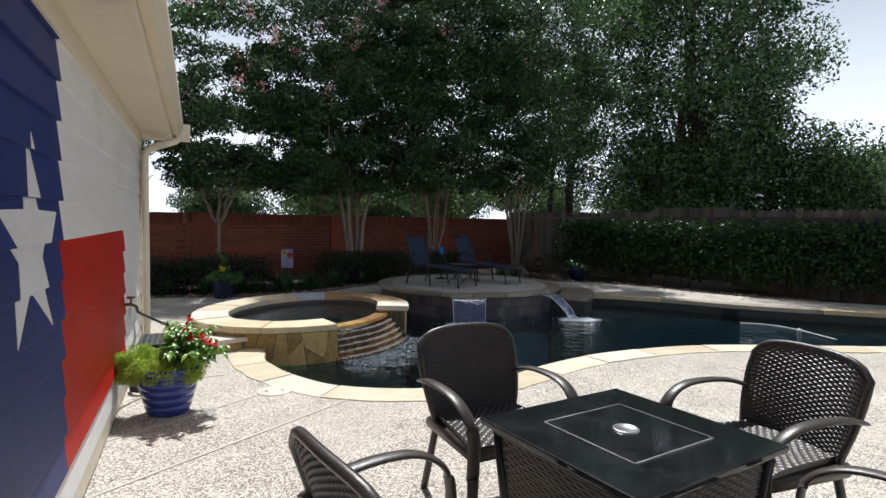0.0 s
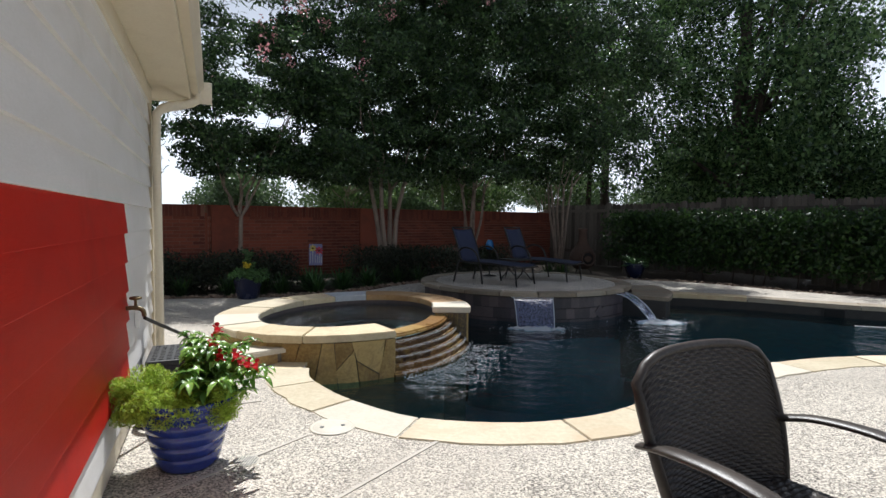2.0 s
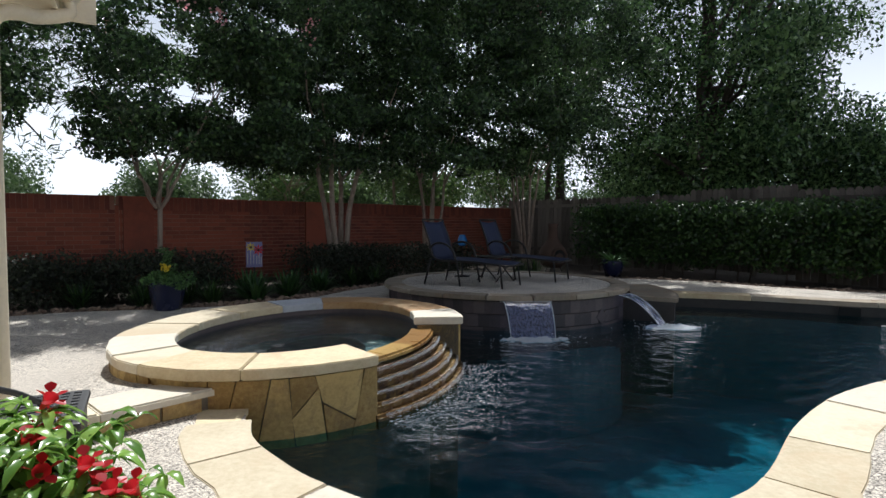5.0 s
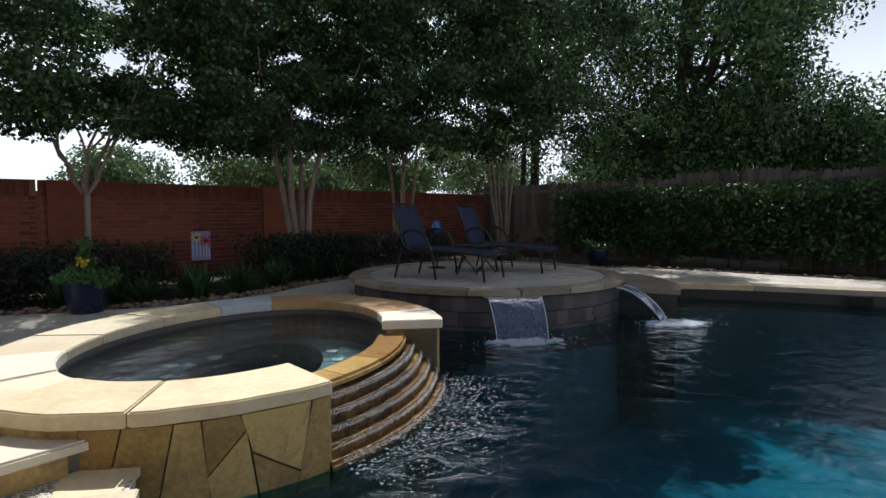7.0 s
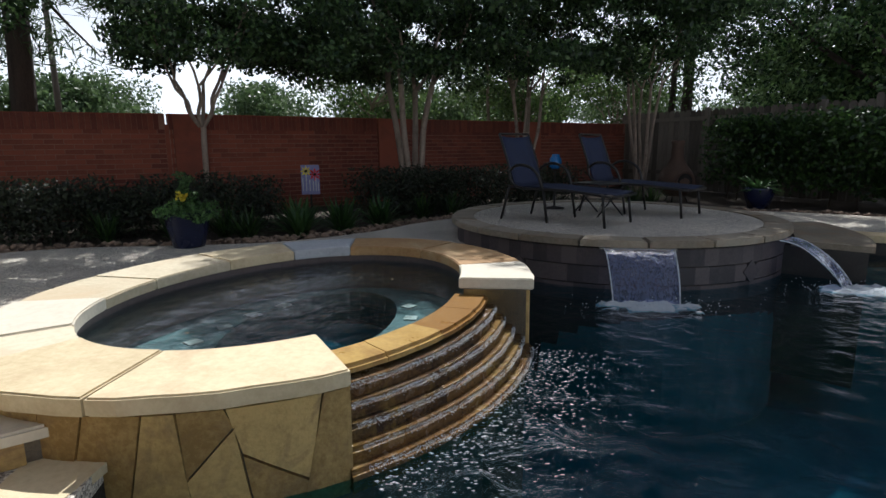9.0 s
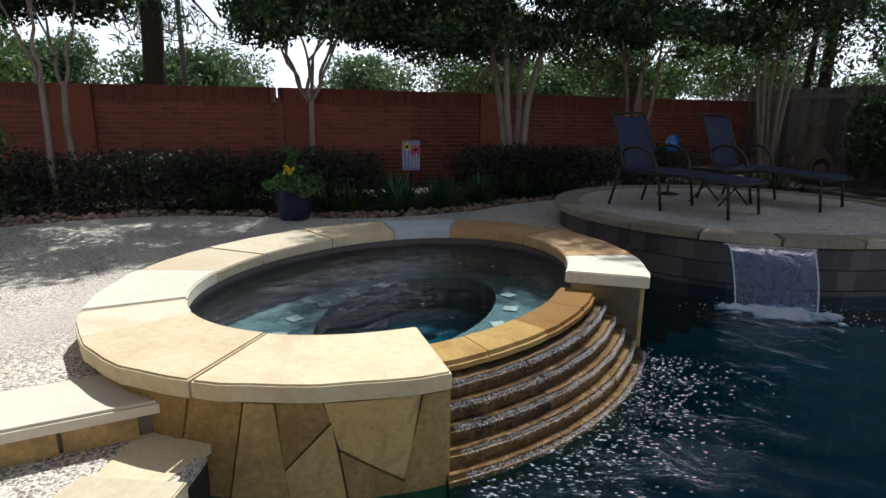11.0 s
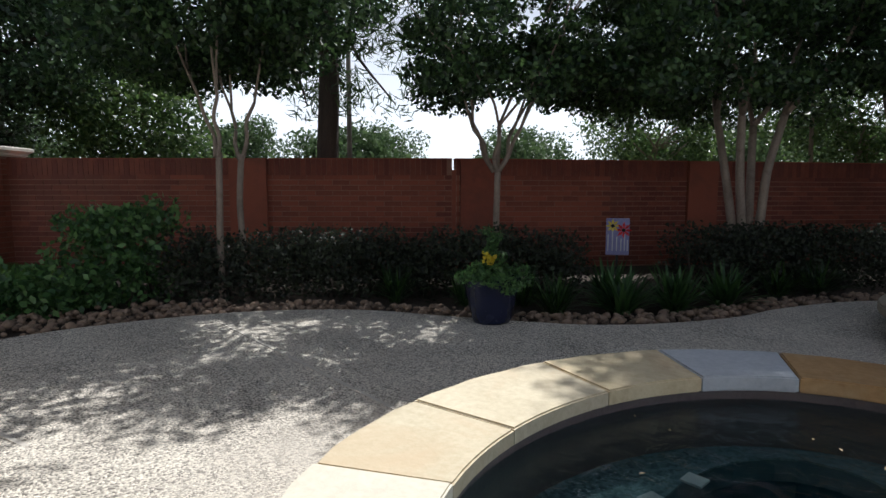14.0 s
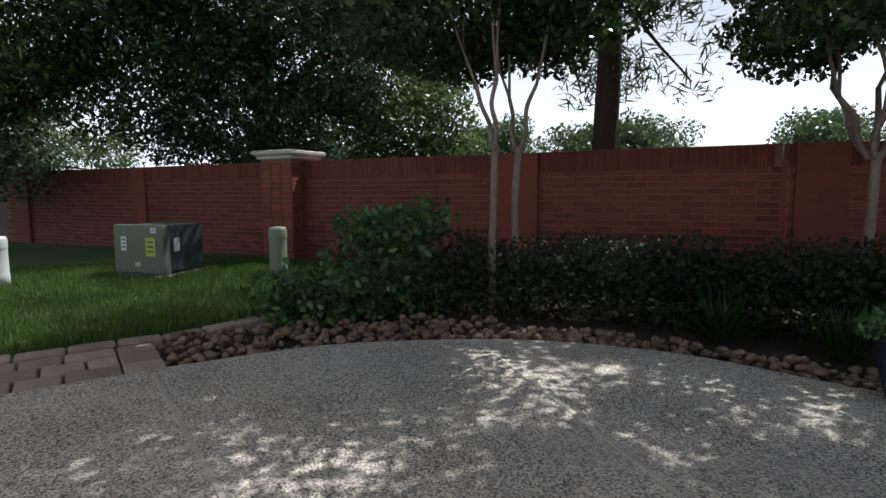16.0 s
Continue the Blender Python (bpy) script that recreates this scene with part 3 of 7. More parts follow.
# basin: inner tile ring, bench, oval well
part("waterline_tile", arc_wall(bmesh.new(), NOTCH_B, 360 + NOTCH_A, 0.02, 0.12, -0.25, SPA_Z - 0.068, 5), M_SLATE, spa, "grey waterline tile ring inside the hot tub")
bm = bmesh.new()
WELL_C = (-1.87, 7.90)
well = [(WELL_C[0] + 0.49 * math.cos(radians(a)), WELL_C[1] + 0.80 * math.sin(radians(a)) + 0.12 * math.cos(radians(a))) for a in range(0, 360, 10)]
slab(bm, [spa_pt(a, 0.04) for a in range(0, 360, 6)], -0.17, -0.10, [well])
part("bench", bm, M_SPAPLAST, spa, "blue-grey plastered bench of the hot tub")
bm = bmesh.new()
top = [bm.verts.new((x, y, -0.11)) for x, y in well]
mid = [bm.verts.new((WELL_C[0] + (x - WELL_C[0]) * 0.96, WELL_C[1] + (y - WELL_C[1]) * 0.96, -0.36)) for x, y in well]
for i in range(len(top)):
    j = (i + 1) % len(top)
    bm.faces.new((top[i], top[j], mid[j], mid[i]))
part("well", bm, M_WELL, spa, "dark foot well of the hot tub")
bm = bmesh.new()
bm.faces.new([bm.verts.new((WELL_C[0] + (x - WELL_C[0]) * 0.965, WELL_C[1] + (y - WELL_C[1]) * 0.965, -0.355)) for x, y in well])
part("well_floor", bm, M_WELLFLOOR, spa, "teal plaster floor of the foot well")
for dx, dy in ((0.0, 0.42), (-0.23, 0.01)):
    bm = bmesh.new()
    lathe(bm, [(0.0, 0.05), (0.05, 0.05), (0.09, 0.03), (0.10, 0.0), (0.10, -0.02)], Matrix.Translation((SPA_C[0] + dx, SPA_C[1] + dy, -0.355)), 20)
    part("drain_cover", bm, M_WELL, spa, "round dark drain cover")
rng = random.Random(12)
tile_mat = mat("pale_mosaic_tile", (0.4, 0.39, 0.36), (0.6, 0.58, 0.53), 6, 40, 0.5, 0.1, per_object=0.3)
for x, y in ((-2.42, 7.76), (-2.47, 7.48), (-2.36, 8.03), (-2.42, 7.22), (-1.27, 8.05), (-1.29, 7.75), (-1.35, 7.47), (-2.24, 8.27), (-1.33, 8.32), (-2.40, 7.0)):
    part("mosaic_tile", boxed(pose(x, y, -0.097, 0, 0, rng.uniform(0, 90)), 0.085, 0.085, 0.01), tile_mat, spa)
SPA_WATER = SPA_Z - 0.115
bm = bmesh.new()
vs = [bm.verts.new((*spa_pt(a, 0.03), SPA_WATER)) for a in range(0, 360, 6)]
bm.faces.new(vs)
tagged(part("spa_water", bm, M_SPAWATER), "clear rippled water in the hot tub", "water", kind="structure")
# rim: flagstone slabs
joints = [2.0, 22, 60, 98, 122, 147, 175, 197, 224, 239, 268.5, 302.8]
mats = [M_FLAG_PALE, M_FLAG_RUST, M_FLAG_RUST, M_FLAG_GREY, M_FLAG_TAN, M_FLAG, M_FLAG, M_FLAG_PALE, M_FLAG, M_FLAG_TAN, M_FLAG_TAN]
for (a, b), m in zip(zip(joints, joints[1:]), mats):
    n = max(3, int((b - a) / 4))
    angs = [a + 0.14 + (b - a - 0.28) * i / n for i in range(n + 1)]
    w = rng.uniform(-0.02, 0.03)
    loop = [spa_pt(q, 1.0 + w * math.sin(math.pi * (i / n)) + 0.012 * math.sin(i * 2.1)) for i, q in enumerate(angs)] + [spa_pt(q, -0.05) for q in reversed(angs)]
    bm = slab(bmesh.new(), loop, SPA_Z - 0.068, SPA_Z + rng.uniform(-0.004, 0.004))
    rim = [e for e in bm.edges if any(abs(f.normal.z) < 0.5 for f in e.link_faces) and any(abs(f.normal.z) > 0.5 for f in e.link_faces)]
    bmesh.ops.bevel(bm, geom=rim, offset=0.007, segments=2, affect="EDGES")
    part("rim_stone", bm, m, spa)
# spillway steps, each stone a piece
for k in range(6):
    z1 = SPA_Z - 0.10 - 0.061 * k
    r0, r1 = (-0.05, 0.36) if k == 0 else (0.30 + 0.13 * (k - 1), 0.36 + 0.13 * k)
    a0, a1 = NOTCH_A - 0.5, NOTCH_B + 0.5
    stones = 4 if k == 0 else 3
    cuts = [a0 + (a1 - a0) * i / stones + (rng.uniform(-3, 3) if 0 < i < stones else 0) for i in range(stones + 1)]
    for a, b in zip(cuts, cuts[1:]):
        angs = [a + 0.06 + (b - a - 0.12) * i / 5 for i in range(6)]
        loop = [spa_pt(q, r1 + 0.005 * math.sin(q * 0.7 + k * 2)) for q in angs] + [spa_pt(q, r0 - 0.1) for q in reversed(angs)]
        bm = slab(bmesh.new(), loop, z1 - (0.04 if k == 0 else 0.085), z1 + rng.uniform(-0.002, 0.002))
        rim = [e for e in bm.edges if any(abs(f.normal.z) < 0.5 for f in e.link_faces) and any(f.normal.z > 0.5 for f in e.link_faces)
               and abs((e.verts[1].co - e.verts[0].co).normalized().dot((e.verts[0].co - Vector((*SPA_C, e.verts[0].co.z))).normalized())) < 0.7]
        bmesh.ops.bevel(bm, geom=rim, offset=0.018, segments=3, affect="EDGES")
        part("spill_stone", bm, M_WETSTEP if k else M_SPILLTOP, spa)
# flagstone veneer on the outer wall
rng = random.Random(31)
def veneer(a0, a1, z0, z1, count, material):
    cuts = [a0 + (a1 - a0) * (i + (rng.uniform(-0.28, 0.28) if 0 < i < count else 0)) / count for i in range(count + 1)]
    lean = [rng.uniform(-2.6, 2.6) for _ in cuts]
    lean[0] = lean[-1] = 0
    for i in range(count):
        split = rng.uniform(0.35, 0.7) if rng.random() < 0.4 else None
        tilt = rng.choice((-1, 1)) * rng.uniform(0.3, 0.6)
        bands = [(0.0, 1.0, 0, 0)] if split is None else [(0.0, split, 0, tilt), (split, 1.0, tilt, 0)]
        for f0, f1, t0, t1 in bands:
            g = 0.16
            corner = []
            for side, f in ((0, f0), (1, f0), (1, f1), (0, f1)):
                ang = cuts[i + side] + lean[i + side] * (1 if f > 0.5 else -1) * abs(f - 0.5) * 2 + (g if side == 0 else -g)
                ff = f + (t0 if f == f0 else t1) * (0.5 if side else -0.5)
                corner.append((ang, z0 + (z1 - z0) * min(max(ff, 0), 1) + (0.006 if f == f0 else -0.006)))
            verts, faces = [], []
            nseg = 3
            for depth in (0.88, 0.945 + rng.uniform(-0.006, 0.012)):
                for q in range(nseg + 1):
                    u = q / nseg
                    lo = (corner[0][0] * (1 - u) + corner[1][0] * u, corner[0][1] * (1 - u) + corner[1][1] * u)
                    hi = (corner[3][0] * (1 - u) + corner[2][0] * u, corner[3][1] * (1 - u) + corner[2][1] * u)
                    verts += [(*spa_pt(lo[0], depth), lo[1]), (*spa_pt(hi[0], depth), hi[1])]
            h = 2 * (nseg + 1)
            for q in range(nseg):
                a = 2 * q
                faces += [(h + a, h + a + 2, h + a + 3, h + a + 1), (a + 1, a + 3, h + a + 3, h + a + 1), (a, h + a, h + a + 2, a + 2)]
            faces += [(0, 1, h + 1, h), (h - 2, h + h - 2, h + h - 1, h - 1)]
            mesh_part("veneer_stone", verts, faces, material, spa)
veneer(-180, NOTCH_A - 0.5, WATER_Z - 0.06, SPA_Z - 0.07, 17, M_VENEER)
veneer(NOTCH_B + 0.5, 180, WATER_Z - 0.06, SPA_Z - 0.07, 20, M_VENEER)
# cheek ends by the spillway
for a, s in ((NOTCH_A, -1), (NOTCH_B, 1)):
    angs = [a, a + s * 1.2]
    loop = [spa_pt(angs[0], 0.94), spa_pt(angs[1], 0.95), spa_pt(angs[1], 0.02), spa_pt(angs[0], 0.02)]
    part("cheek_stone", slab(bmesh.new(), loop, WATER_Z - 0.03, SPA_Z - 0.07), M_VENEER, spa)
# one step up from the near deck: stone tread, veneered riser, deck falling away behind
step = empty("deck_step", pose(0, 0, 0), "flagstone step between the lower and upper deck by the hot tub", "step", kind="structure")
SA, SB = Vector((-2.20, 6.06)), Vector((-3.04, 5.28))
sd = (SB - SA).normalized()
sn = Vector((sd.y, -sd.x))
part("step_core", slab(bmesh.new(), [tuple(SA + sn * 0.03 - sd * 0.15), tuple(SB + sn * 0.03), tuple(SB + sn * 0.32), tuple(SA + sn * 0.32 - sd * 0.15)], -0.05, 0.088), M_MORTAR, step)
for f0, f1, m in ((-0.12, 0.46, M_FLAG_PALE), (0.464, 1.0, M_FLAG)):
    p0, p1 = SA.lerp(SB, f0), SA.lerp(SB, f1)
    bm = slab(bmesh.new(), [tuple(p0), tuple(p1), tuple(p1 + sn * 0.32), tuple(p0 + sn * 0.32)], 0.088, 0.132)
    rim = [e for e in bm.edges if any(abs(f.normal.z) < 0.5 for f in e.link_faces) and any(f.normal.z > 0.5 for f in e.link_faces)]
    bmesh.ops.bevel(bm, geom=rim, offset=0.01, segments=2, affect="EDGES")
    part("tread_stone", bm, m, step)
for k in range(5):
    p0, p1 = SA.lerp(SB, 0.2 * k + 0.006), SA.lerp(SB, 0.2 * k + 0.194)
    part("veneer_stone", slab(bmesh.new(), [tuple(p0 + sn * 0.015), tuple(p1 + sn * 0.015), tuple(p1 + sn * 0.035), tuple(p0 + sn * 0.035)], 0.002, 0.086), M_VENEER, step)
q0, q1 = SA + sn * 0.32 - sd * 0.02, SB + sn * 0.32 + sd * 0.3
ramp = [q0, q1, q1 + sn * 2.05 + sd * 0.4, q0 + sn * 2.05 - sd * 0.2] + [Vector(spa_pt(q, 0.9)) for q in range(176, 246, 6)]
mesh_part("deck_ramp", [(q.x, q.y, 0.126 - 0.06 * (q - q0).dot(sn)) for q in ramp], [tuple(range(len(ramp)))], M_DECK, step)

# flat stones between the step and the pool coping
for loop in ([spa_pt(270, 0.93), spa_pt(258, 0.93), (-2.22, 6.0), (-2.14, 5.72), (-2.06, 5.62), (-1.95, 5.80)],):
    bm = slab(bmesh.new(), loop, -0.03, 0.004)
    tagged(part("flat_stone", bm, M_FLAG_TAN), "tan flagstone let into the deck by the hot tub", "flagstone", kind="structure")

# ---- terrace ----
ter = empty("terrace", pose(0, 0, 0), "raised round terrace of aggregate concrete with flagstone edge and slate tile wall", "terrace", kind="structure")
part("terrace_slab", slab(bmesh.new(), [ter_pt(a, TER_R - 0.24) for a in range(0, 360, 6)], -0.05, TER_Z - 0.008), M_DECK, ter)
part("terrace_core", slab(bmesh.new(), [ter_pt(a, TER_R - 0.05) for a in range(0, 360, 6)], -1.5, TER_Z - 0.06), M_GROUT, ter)
for i in range(20):
    a0, a1 = i * 18 + 0.3, i * 18 + 17.7
    angs = [a0 + (a1 - a0) * k / 4 for k in range(5)]
    loop = [ter_pt(a, TER_R + 0.02) for a in angs] + [ter_pt(a, TER_R - 0.235) for a in reversed(angs)]
    bm = slab(bmesh.new(), loop, TER_Z - 0.058, TER_Z + rng.uniform(-0.003, 0.003))
    rim = [e for e in bm.edges if any(abs(f.normal.z) < 0.5 for f in e.link_faces) and any(f.normal.z > 0.5 for f in e.link_faces)]
    bmesh.ops.bevel(bm, geom=rim, offset=0.01, segments=2, affect="EDGES")
    part("edge_stone", bm, M_FLAG_SHADED, ter)
# slate tiles in two rows
for r in range(3):
    for i in range(-48, 4):
        a = i * 4.4 + r * 1.9 - 1
        if a < -168 or a > 12:
            continue
        z0 = TER_Z - 0.075 - 0.16 * (r + 1)
        diamond = (r == 1 and i % 8 == 3)
        p = ter_pt(a, TER_R - 0.042)
        m = Matrix.Translation((p[0], p[1], z0 + 0.08)) @ Matrix.Rotation(radians(a), 4, "Z") @ Matrix.Rotation(radians(45 if diamond else 0), 4, "X")
        w = 0.15 if diamond else 0.138
        part("slate_tile", boxed(m, 0.022 if not diamond else 0.034, w, w + 0.012), M_SLATE, ter)

# unseen wall and roof, added behind the start of the walk to block southern sky
sky_block = empty("wall_south", pose(0, 0, 0), "unseen plain cream wall and roof added behind the patio to block sky light", "wall", kind="structure")
part("sky_block_wall", boxed(pose(6.0, -4.2, 1.35), 17.0, 0.25, 2.9), M_CREAM, sky_block)
mesh_part("sky_block_roof", [(-3, -3.6, 2.7), (15, -3.6, 2.7), (15, -9, 5.2), (-3, -9, 5.2), (-3, -3.6, 2.6), (15, -3.6, 2.6), (15, -9, 5.1), (-3, -9, 5.1)], [(0, 1, 2, 3), (7, 6, 5, 4), (0, 4, 5, 1), (1, 5, 6, 2), (2, 6, 7, 3), (3, 7, 4, 0)], M_SHINGLE, sky_block)

# ---- brick garden wall ----
WALL_TOP = 1.57
WALL_A, WALL_B, WALL_C = Vector((-11.75, 9.95)), Vector((-6.08, 13.12)), Vector((2.45, 20.1))
WALL_L = WALL_A + (WALL_A - WALL_B).normalized() * 9.0


def run_box(bm, p, q, off, thick, z0, z1):
    """A straight wall piece from p to q, set off sideways to its front."""
    d = (q - p).normalized()
    n = Vector((d.y, -d.x))
    m = Matrix.Translation(((p.x + q.x) / 2 + n.x * off, (p.y + q.y) / 2 + n.y * off, (z0 + z1) / 2)) @ Matrix.Rotation(math.atan2(d.y, d.x), 4, "Z")
    return box(bm, m, (q - p).length, thick, z1 - z0)


wall_north = empty("wall_north", pose(0, 0, 0), "long red brick garden wall with pilasters and a split joint", "wall", kind="structure")
gap = (WALL_B - WALL_A).normalized() * 0.02
part("wall_core", run_box(bmesh.new(), WALL_L, WALL_B - gap, 0.0, 0.20, -0.3, WALL_TOP - 0.012), M_BMORTAR, wall_north)
part("wall_core", run_box(bmesh.new(), WALL_B + gap, WALL_C, 0.0, 0.20, -0.3, WALL_TOP - 0.012), M_BMORTAR, wall_north)
for p, q in ((WALL_L, WALL_B - gap), (WALL_B + gap, WALL_C)):
    part("wall_top_course", run_box(bmesh.new(), p, q, 0.0, 0.224, WALL_TOP - 0.012, WALL_TOP), M_BRICK, wall_north)
PILS = [(WALL_A + (WALL_B - WALL_A) * 0.535, 0.55), (WALL_B + (WALL_C - WALL_B) * 0.03, 0.5), (WALL_B + (WALL_C - WALL_B) * 0.36, 0.5), (WALL_B + (WALL_C - WALL_B) * 0.7, 0.5),
        (WALL_A + (WALL_A - WALL_B).normalized() * 4.2, 0.4), (WALL_A + (WALL_A - WALL_B).normalized() * 8.2, 0.4)]
part("joint_filler", run_box(bmesh.new(), WALL_B - gap * 4, WALL_B + gap * 4, 0.0, 0.19, -0.3, WALL_TOP - 0.17), M_BRICK, wall_north)
for c, w in PILS:
    d = (WALL_B - WALL_A).normalized() if c.x < WALL_B.x else (WALL_C - WALL_B).normalized()
    part("pilaster", run_box(bmesh.new(), c - d * w / 2, c + d * w / 2, 0.09, 0.14, -0.2, WALL_TOP - 0.004), M_BRICK, wall_north)

bsize = Vector((0.243, 0.026, 0.064))
brick0 = part("brick", boxed(Matrix(), *bsize), M_BRICK, wall_north)
brick_rows = []
for (p, q) in ((WALL_L, WALL_B - gap), (WALL_B + gap, WALL_C)):
    d = (q - p).normalized()
    n = Vector((d.y, -d.x))
    count = int((q - p).length / 0.254) + 1
    ang = math.atan2(d.y, d.x)
    for row in range(int((WALL_TOP - 0.2 + 0.06) / 0.077)):
        z = -0.054 + row * 0.077 + 0.035
        for i in range(count):
            s = (i + (0.5 if row % 2 else 0.0) + 0.5) * 0.254
            c = p + d * s
            end = (q - p).length
            if end - 0.12 < s < end + 0.09:
                half = end - 0.004 - (s - 0.122)
                e = p + d * (s - 0.122 + half / 2)
                brick_rows.append((e.x + n.x * 0.094, e.y + n.y * 0.094, z, ang, 0, half))
            if s > end - 0.12 or any((c - pc).length < pw / 2 - 0.13 for pc, pw in PILS):
                continue
            brick_rows.append((c.x + n.x * 0.094, c.y + n.y * 0.094, z, ang))
    # soldier course on top
    for i in range(int((q - p).length / 0.077)):
        c = p + d * (i + 0.5) * 0.077
        if any((c - pc).length < pw / 2 - 0.03 for pc, pw in PILS):
            continue
        brick_rows.append((c.x + n.x * 0.094, c.y + n.y * 0.094, WALL_TOP - 0.13, ang, 1))
near_bricks = [b for b in brick_rows if len(b) == 4 and -9.6 < b[0] < -4.2 and b[2] > 0.55]
near_bricks.sort(key=lambda b: -b[2])
near_bricks = near_bricks[:299]
chosen = set(near_bricks)
for k, b in enumerate(near_bricks):
    m = Matrix.Translation(b[:3]) @ Matrix.Rotation(b[3], 4, "Z")
    if k == 0:
        brick0.matrix_world = m
    else:
        share("brick", brick0, m, wall_north)
verts, faces = [], []
cube = [(-.5, -.5, -.5), (.5, -.5, -.5), (.5, .5, -.5), (-.5, .5, -.5), (-.5, -.5, .5), (.5, -.5, .5), (.5, .5, .5), (-.5, .5, .5)]
quads = [(0, 3, 2, 1), (4, 5, 6, 7), (0, 1, 5, 4), (1, 2, 6, 5), (2, 3, 7, 6), (3, 0, 4, 7)]
for b in brick_rows:
    if b in chosen:
        continue
    size = Vector((0.071, 0.026, 0.24)) if len(b) == 5 else Vector((b[5], 0.026, 0.064)) if len(b) == 6 else bsize
    c, s = math.cos(b[3]), math.sin(b[3])
    o = len(verts)
    for x, y, z in cube:
        x, y, z = x * size.x, y * size.y, z * size.z
        verts.append((b[0] + x * c - y * s, b[1] + x * s + y * c, b[2] + z))
    faces += [tuple(o + i for i in f) for f in quads]
tagged(mesh_part("brickwork", verts, faces, M_BRICK, wall_north), kind="stuff")

# capped brick pillar in the wall
pil = empty("brick_pillar", pose(0, 0, 0), "square red brick pillar with moulded stone cap in the garden wall", "pillar", kind="structure")
d = (WALL_B - WALL_A).normalized()
PC = WALL_A - d * 0.45
part("pillar_core", run_box(bmesh.new(), PC - d * 0.31, PC + d * 0.31, 0.1, 0.62, -0.3, WALL_TOP + 0.02), M_BMORTAR, pil)
n = Vector((d.y, -d.x))
ang = math.atan2(d.y, d.x)
pb = part("brick", boxed(Matrix(), 0.2, 0.02, 0.064), M_BRICK, pil)
first = True
for row in range(20):
    z = 0.02 + row * 0.077 + 0.035
    for face in range(2):
        for i in range(3):
            off = -0.212 + i * 0.212
            if face == 0:
                c = PC + n * (0.1 + 0.315) + d * off
                a = ang
            else:
                c = PC + n * (0.1 + off) + d * 0.315
                a = ang + math.pi / 2
            m = Matrix.Translation((c.x, c.y, z)) @ Matrix.Rotation(a, 4, "Z")
            if first:
                pb.matrix_world = m
                first = False
            else:
                share("brick", pb, m, pil)
cap = bmesh.new()
prof = [(0.33, 0.0), (0.36, 0.02), (0.36, 0.05), (0.42, 0.09), (0.42, 0.13), (0.39, 0.145), (0.0, 0.16)]
mcap = Matrix.Translation((PC.x + n.x * 0.1, PC.y + n.y * 0.1, WALL_TOP + 0.02)) @ Matrix.Rotation(ang + math.pi / 4, 4, "Z")
lathe(cap, [(r * math.sqrt(2), z) for r, z in prof], mcap, 4)
for f in cap.faces:
    f.smooth = False
part("cap", cap, M_CAP, pil, "moulded pale stone cap")

# ---- cedar fence: each board a piece ----
fence = empty("fence", pose(0, 0, 0), "weathered grey cedar picket fence with dog-eared boards behind the hedge", "fence", kind="structure")
FENCE = [(2.5, 20.05), (6.0, 15.7), (8.7, 10.6), (12.5, 3.0)]
fz = 1.88
bm = bmesh.new()
w, h = 0.066, fz
vs = [(-w, 0), (w, 0), (w, h - 0.05), (w - 0.03, h), (-w + 0.03, h), (-w, h - 0.05)]
f0 = [bm.verts.new((x, -0.009, z)) for x, z in vs]
f1 = [bm.verts.new((x, 0.009, z)) for x, z in vs]
bm.faces.new(f0)
bm.faces.new(f1[::-1])
for i in range(6):
    bm.faces.new((f0[i], f1[i], f1[(i + 1) % 6], f0[(i + 1) % 6]))
bmesh.ops.recalc_face_normals(bm, faces=bm.faces[:])
board0 = part("fence_board", bm, M_FENCE, fence)
rng = random.Random(9)
for k, (p, dd) in enumerate(walk_line(FENCE, 0.142)):
    low = 0.10 if (p - Vector((6.6, 14.6))).length < 1.2 else 0.0
    m = Matrix.Translation((p.x, p.y, -0.06 + low + rng.uniform(-0.012, 0.012))) @ Matrix.Rotation(math.atan2(dd.y, dd.x) + rng.uniform(-0.02, 0.02), 4, "Z")
    if k == 0:
        board0.matrix_world = m
    else:
        share("fence_board", board0, m, fence)
for a, b in zip(FENCE, FENCE[1:]):
    for z in (0.35, 1.62):
        part("rail", run_box(bmesh.new(), Vector(a), Vector(b), 0.035, 0.04, z - 0.045, z + 0.045), M_FENCE, fence)
for p, dd in walk_line(FENCE, 2.4)[1:]:
    part("fence_post", boxed(Matrix.Translation((p.x + dd.y * 0.07, p.y - dd.x * 0.07, fz / 2 - 0.03)) @ Matrix.Rotation(math.atan2(dd.y, dd.x), 4, "Z"), 0.09, 0.09, fz + 0.02, 0.006), M_FENCE, fence)

# ---- house ----
H0 = Vector((-1.88, 2.86))
HU = Vector((-0.4087, 0.9127)).normalized()     # along the wall
HN = Vector((HU.y, -HU.x))                      # out of the wall
H_END = 3.28
HM = Matrix(((HU.x, HN.x, 0, H0.x), (HU.y, HN.y, 0, H0.y), (0, 0, 1, 0), (0, 0, 0, 1)))   # s along, n out, z
house = empty("house_wall", pose(0, 0, 0), "lapped board house wall with a painted lone-star flag mural", "wall", kind="structure")
part("foundation", boxed(HM @ Matrix.Translation((H_END / 2 - 3.0, -0.1, 0.02)), H_END + 6.0, 0.2, 0.2), M_FOUND, house)
part("sheathing", boxed(HM @ Matrix.Translation((H_END / 2 - 3.01, -0.13, 1.3)), H_END + 5.98, 0.2, 2.4), M_WHITE, house)
side = HM @ Matrix.Translation((H_END - 0.1, -3.0, 1.2))
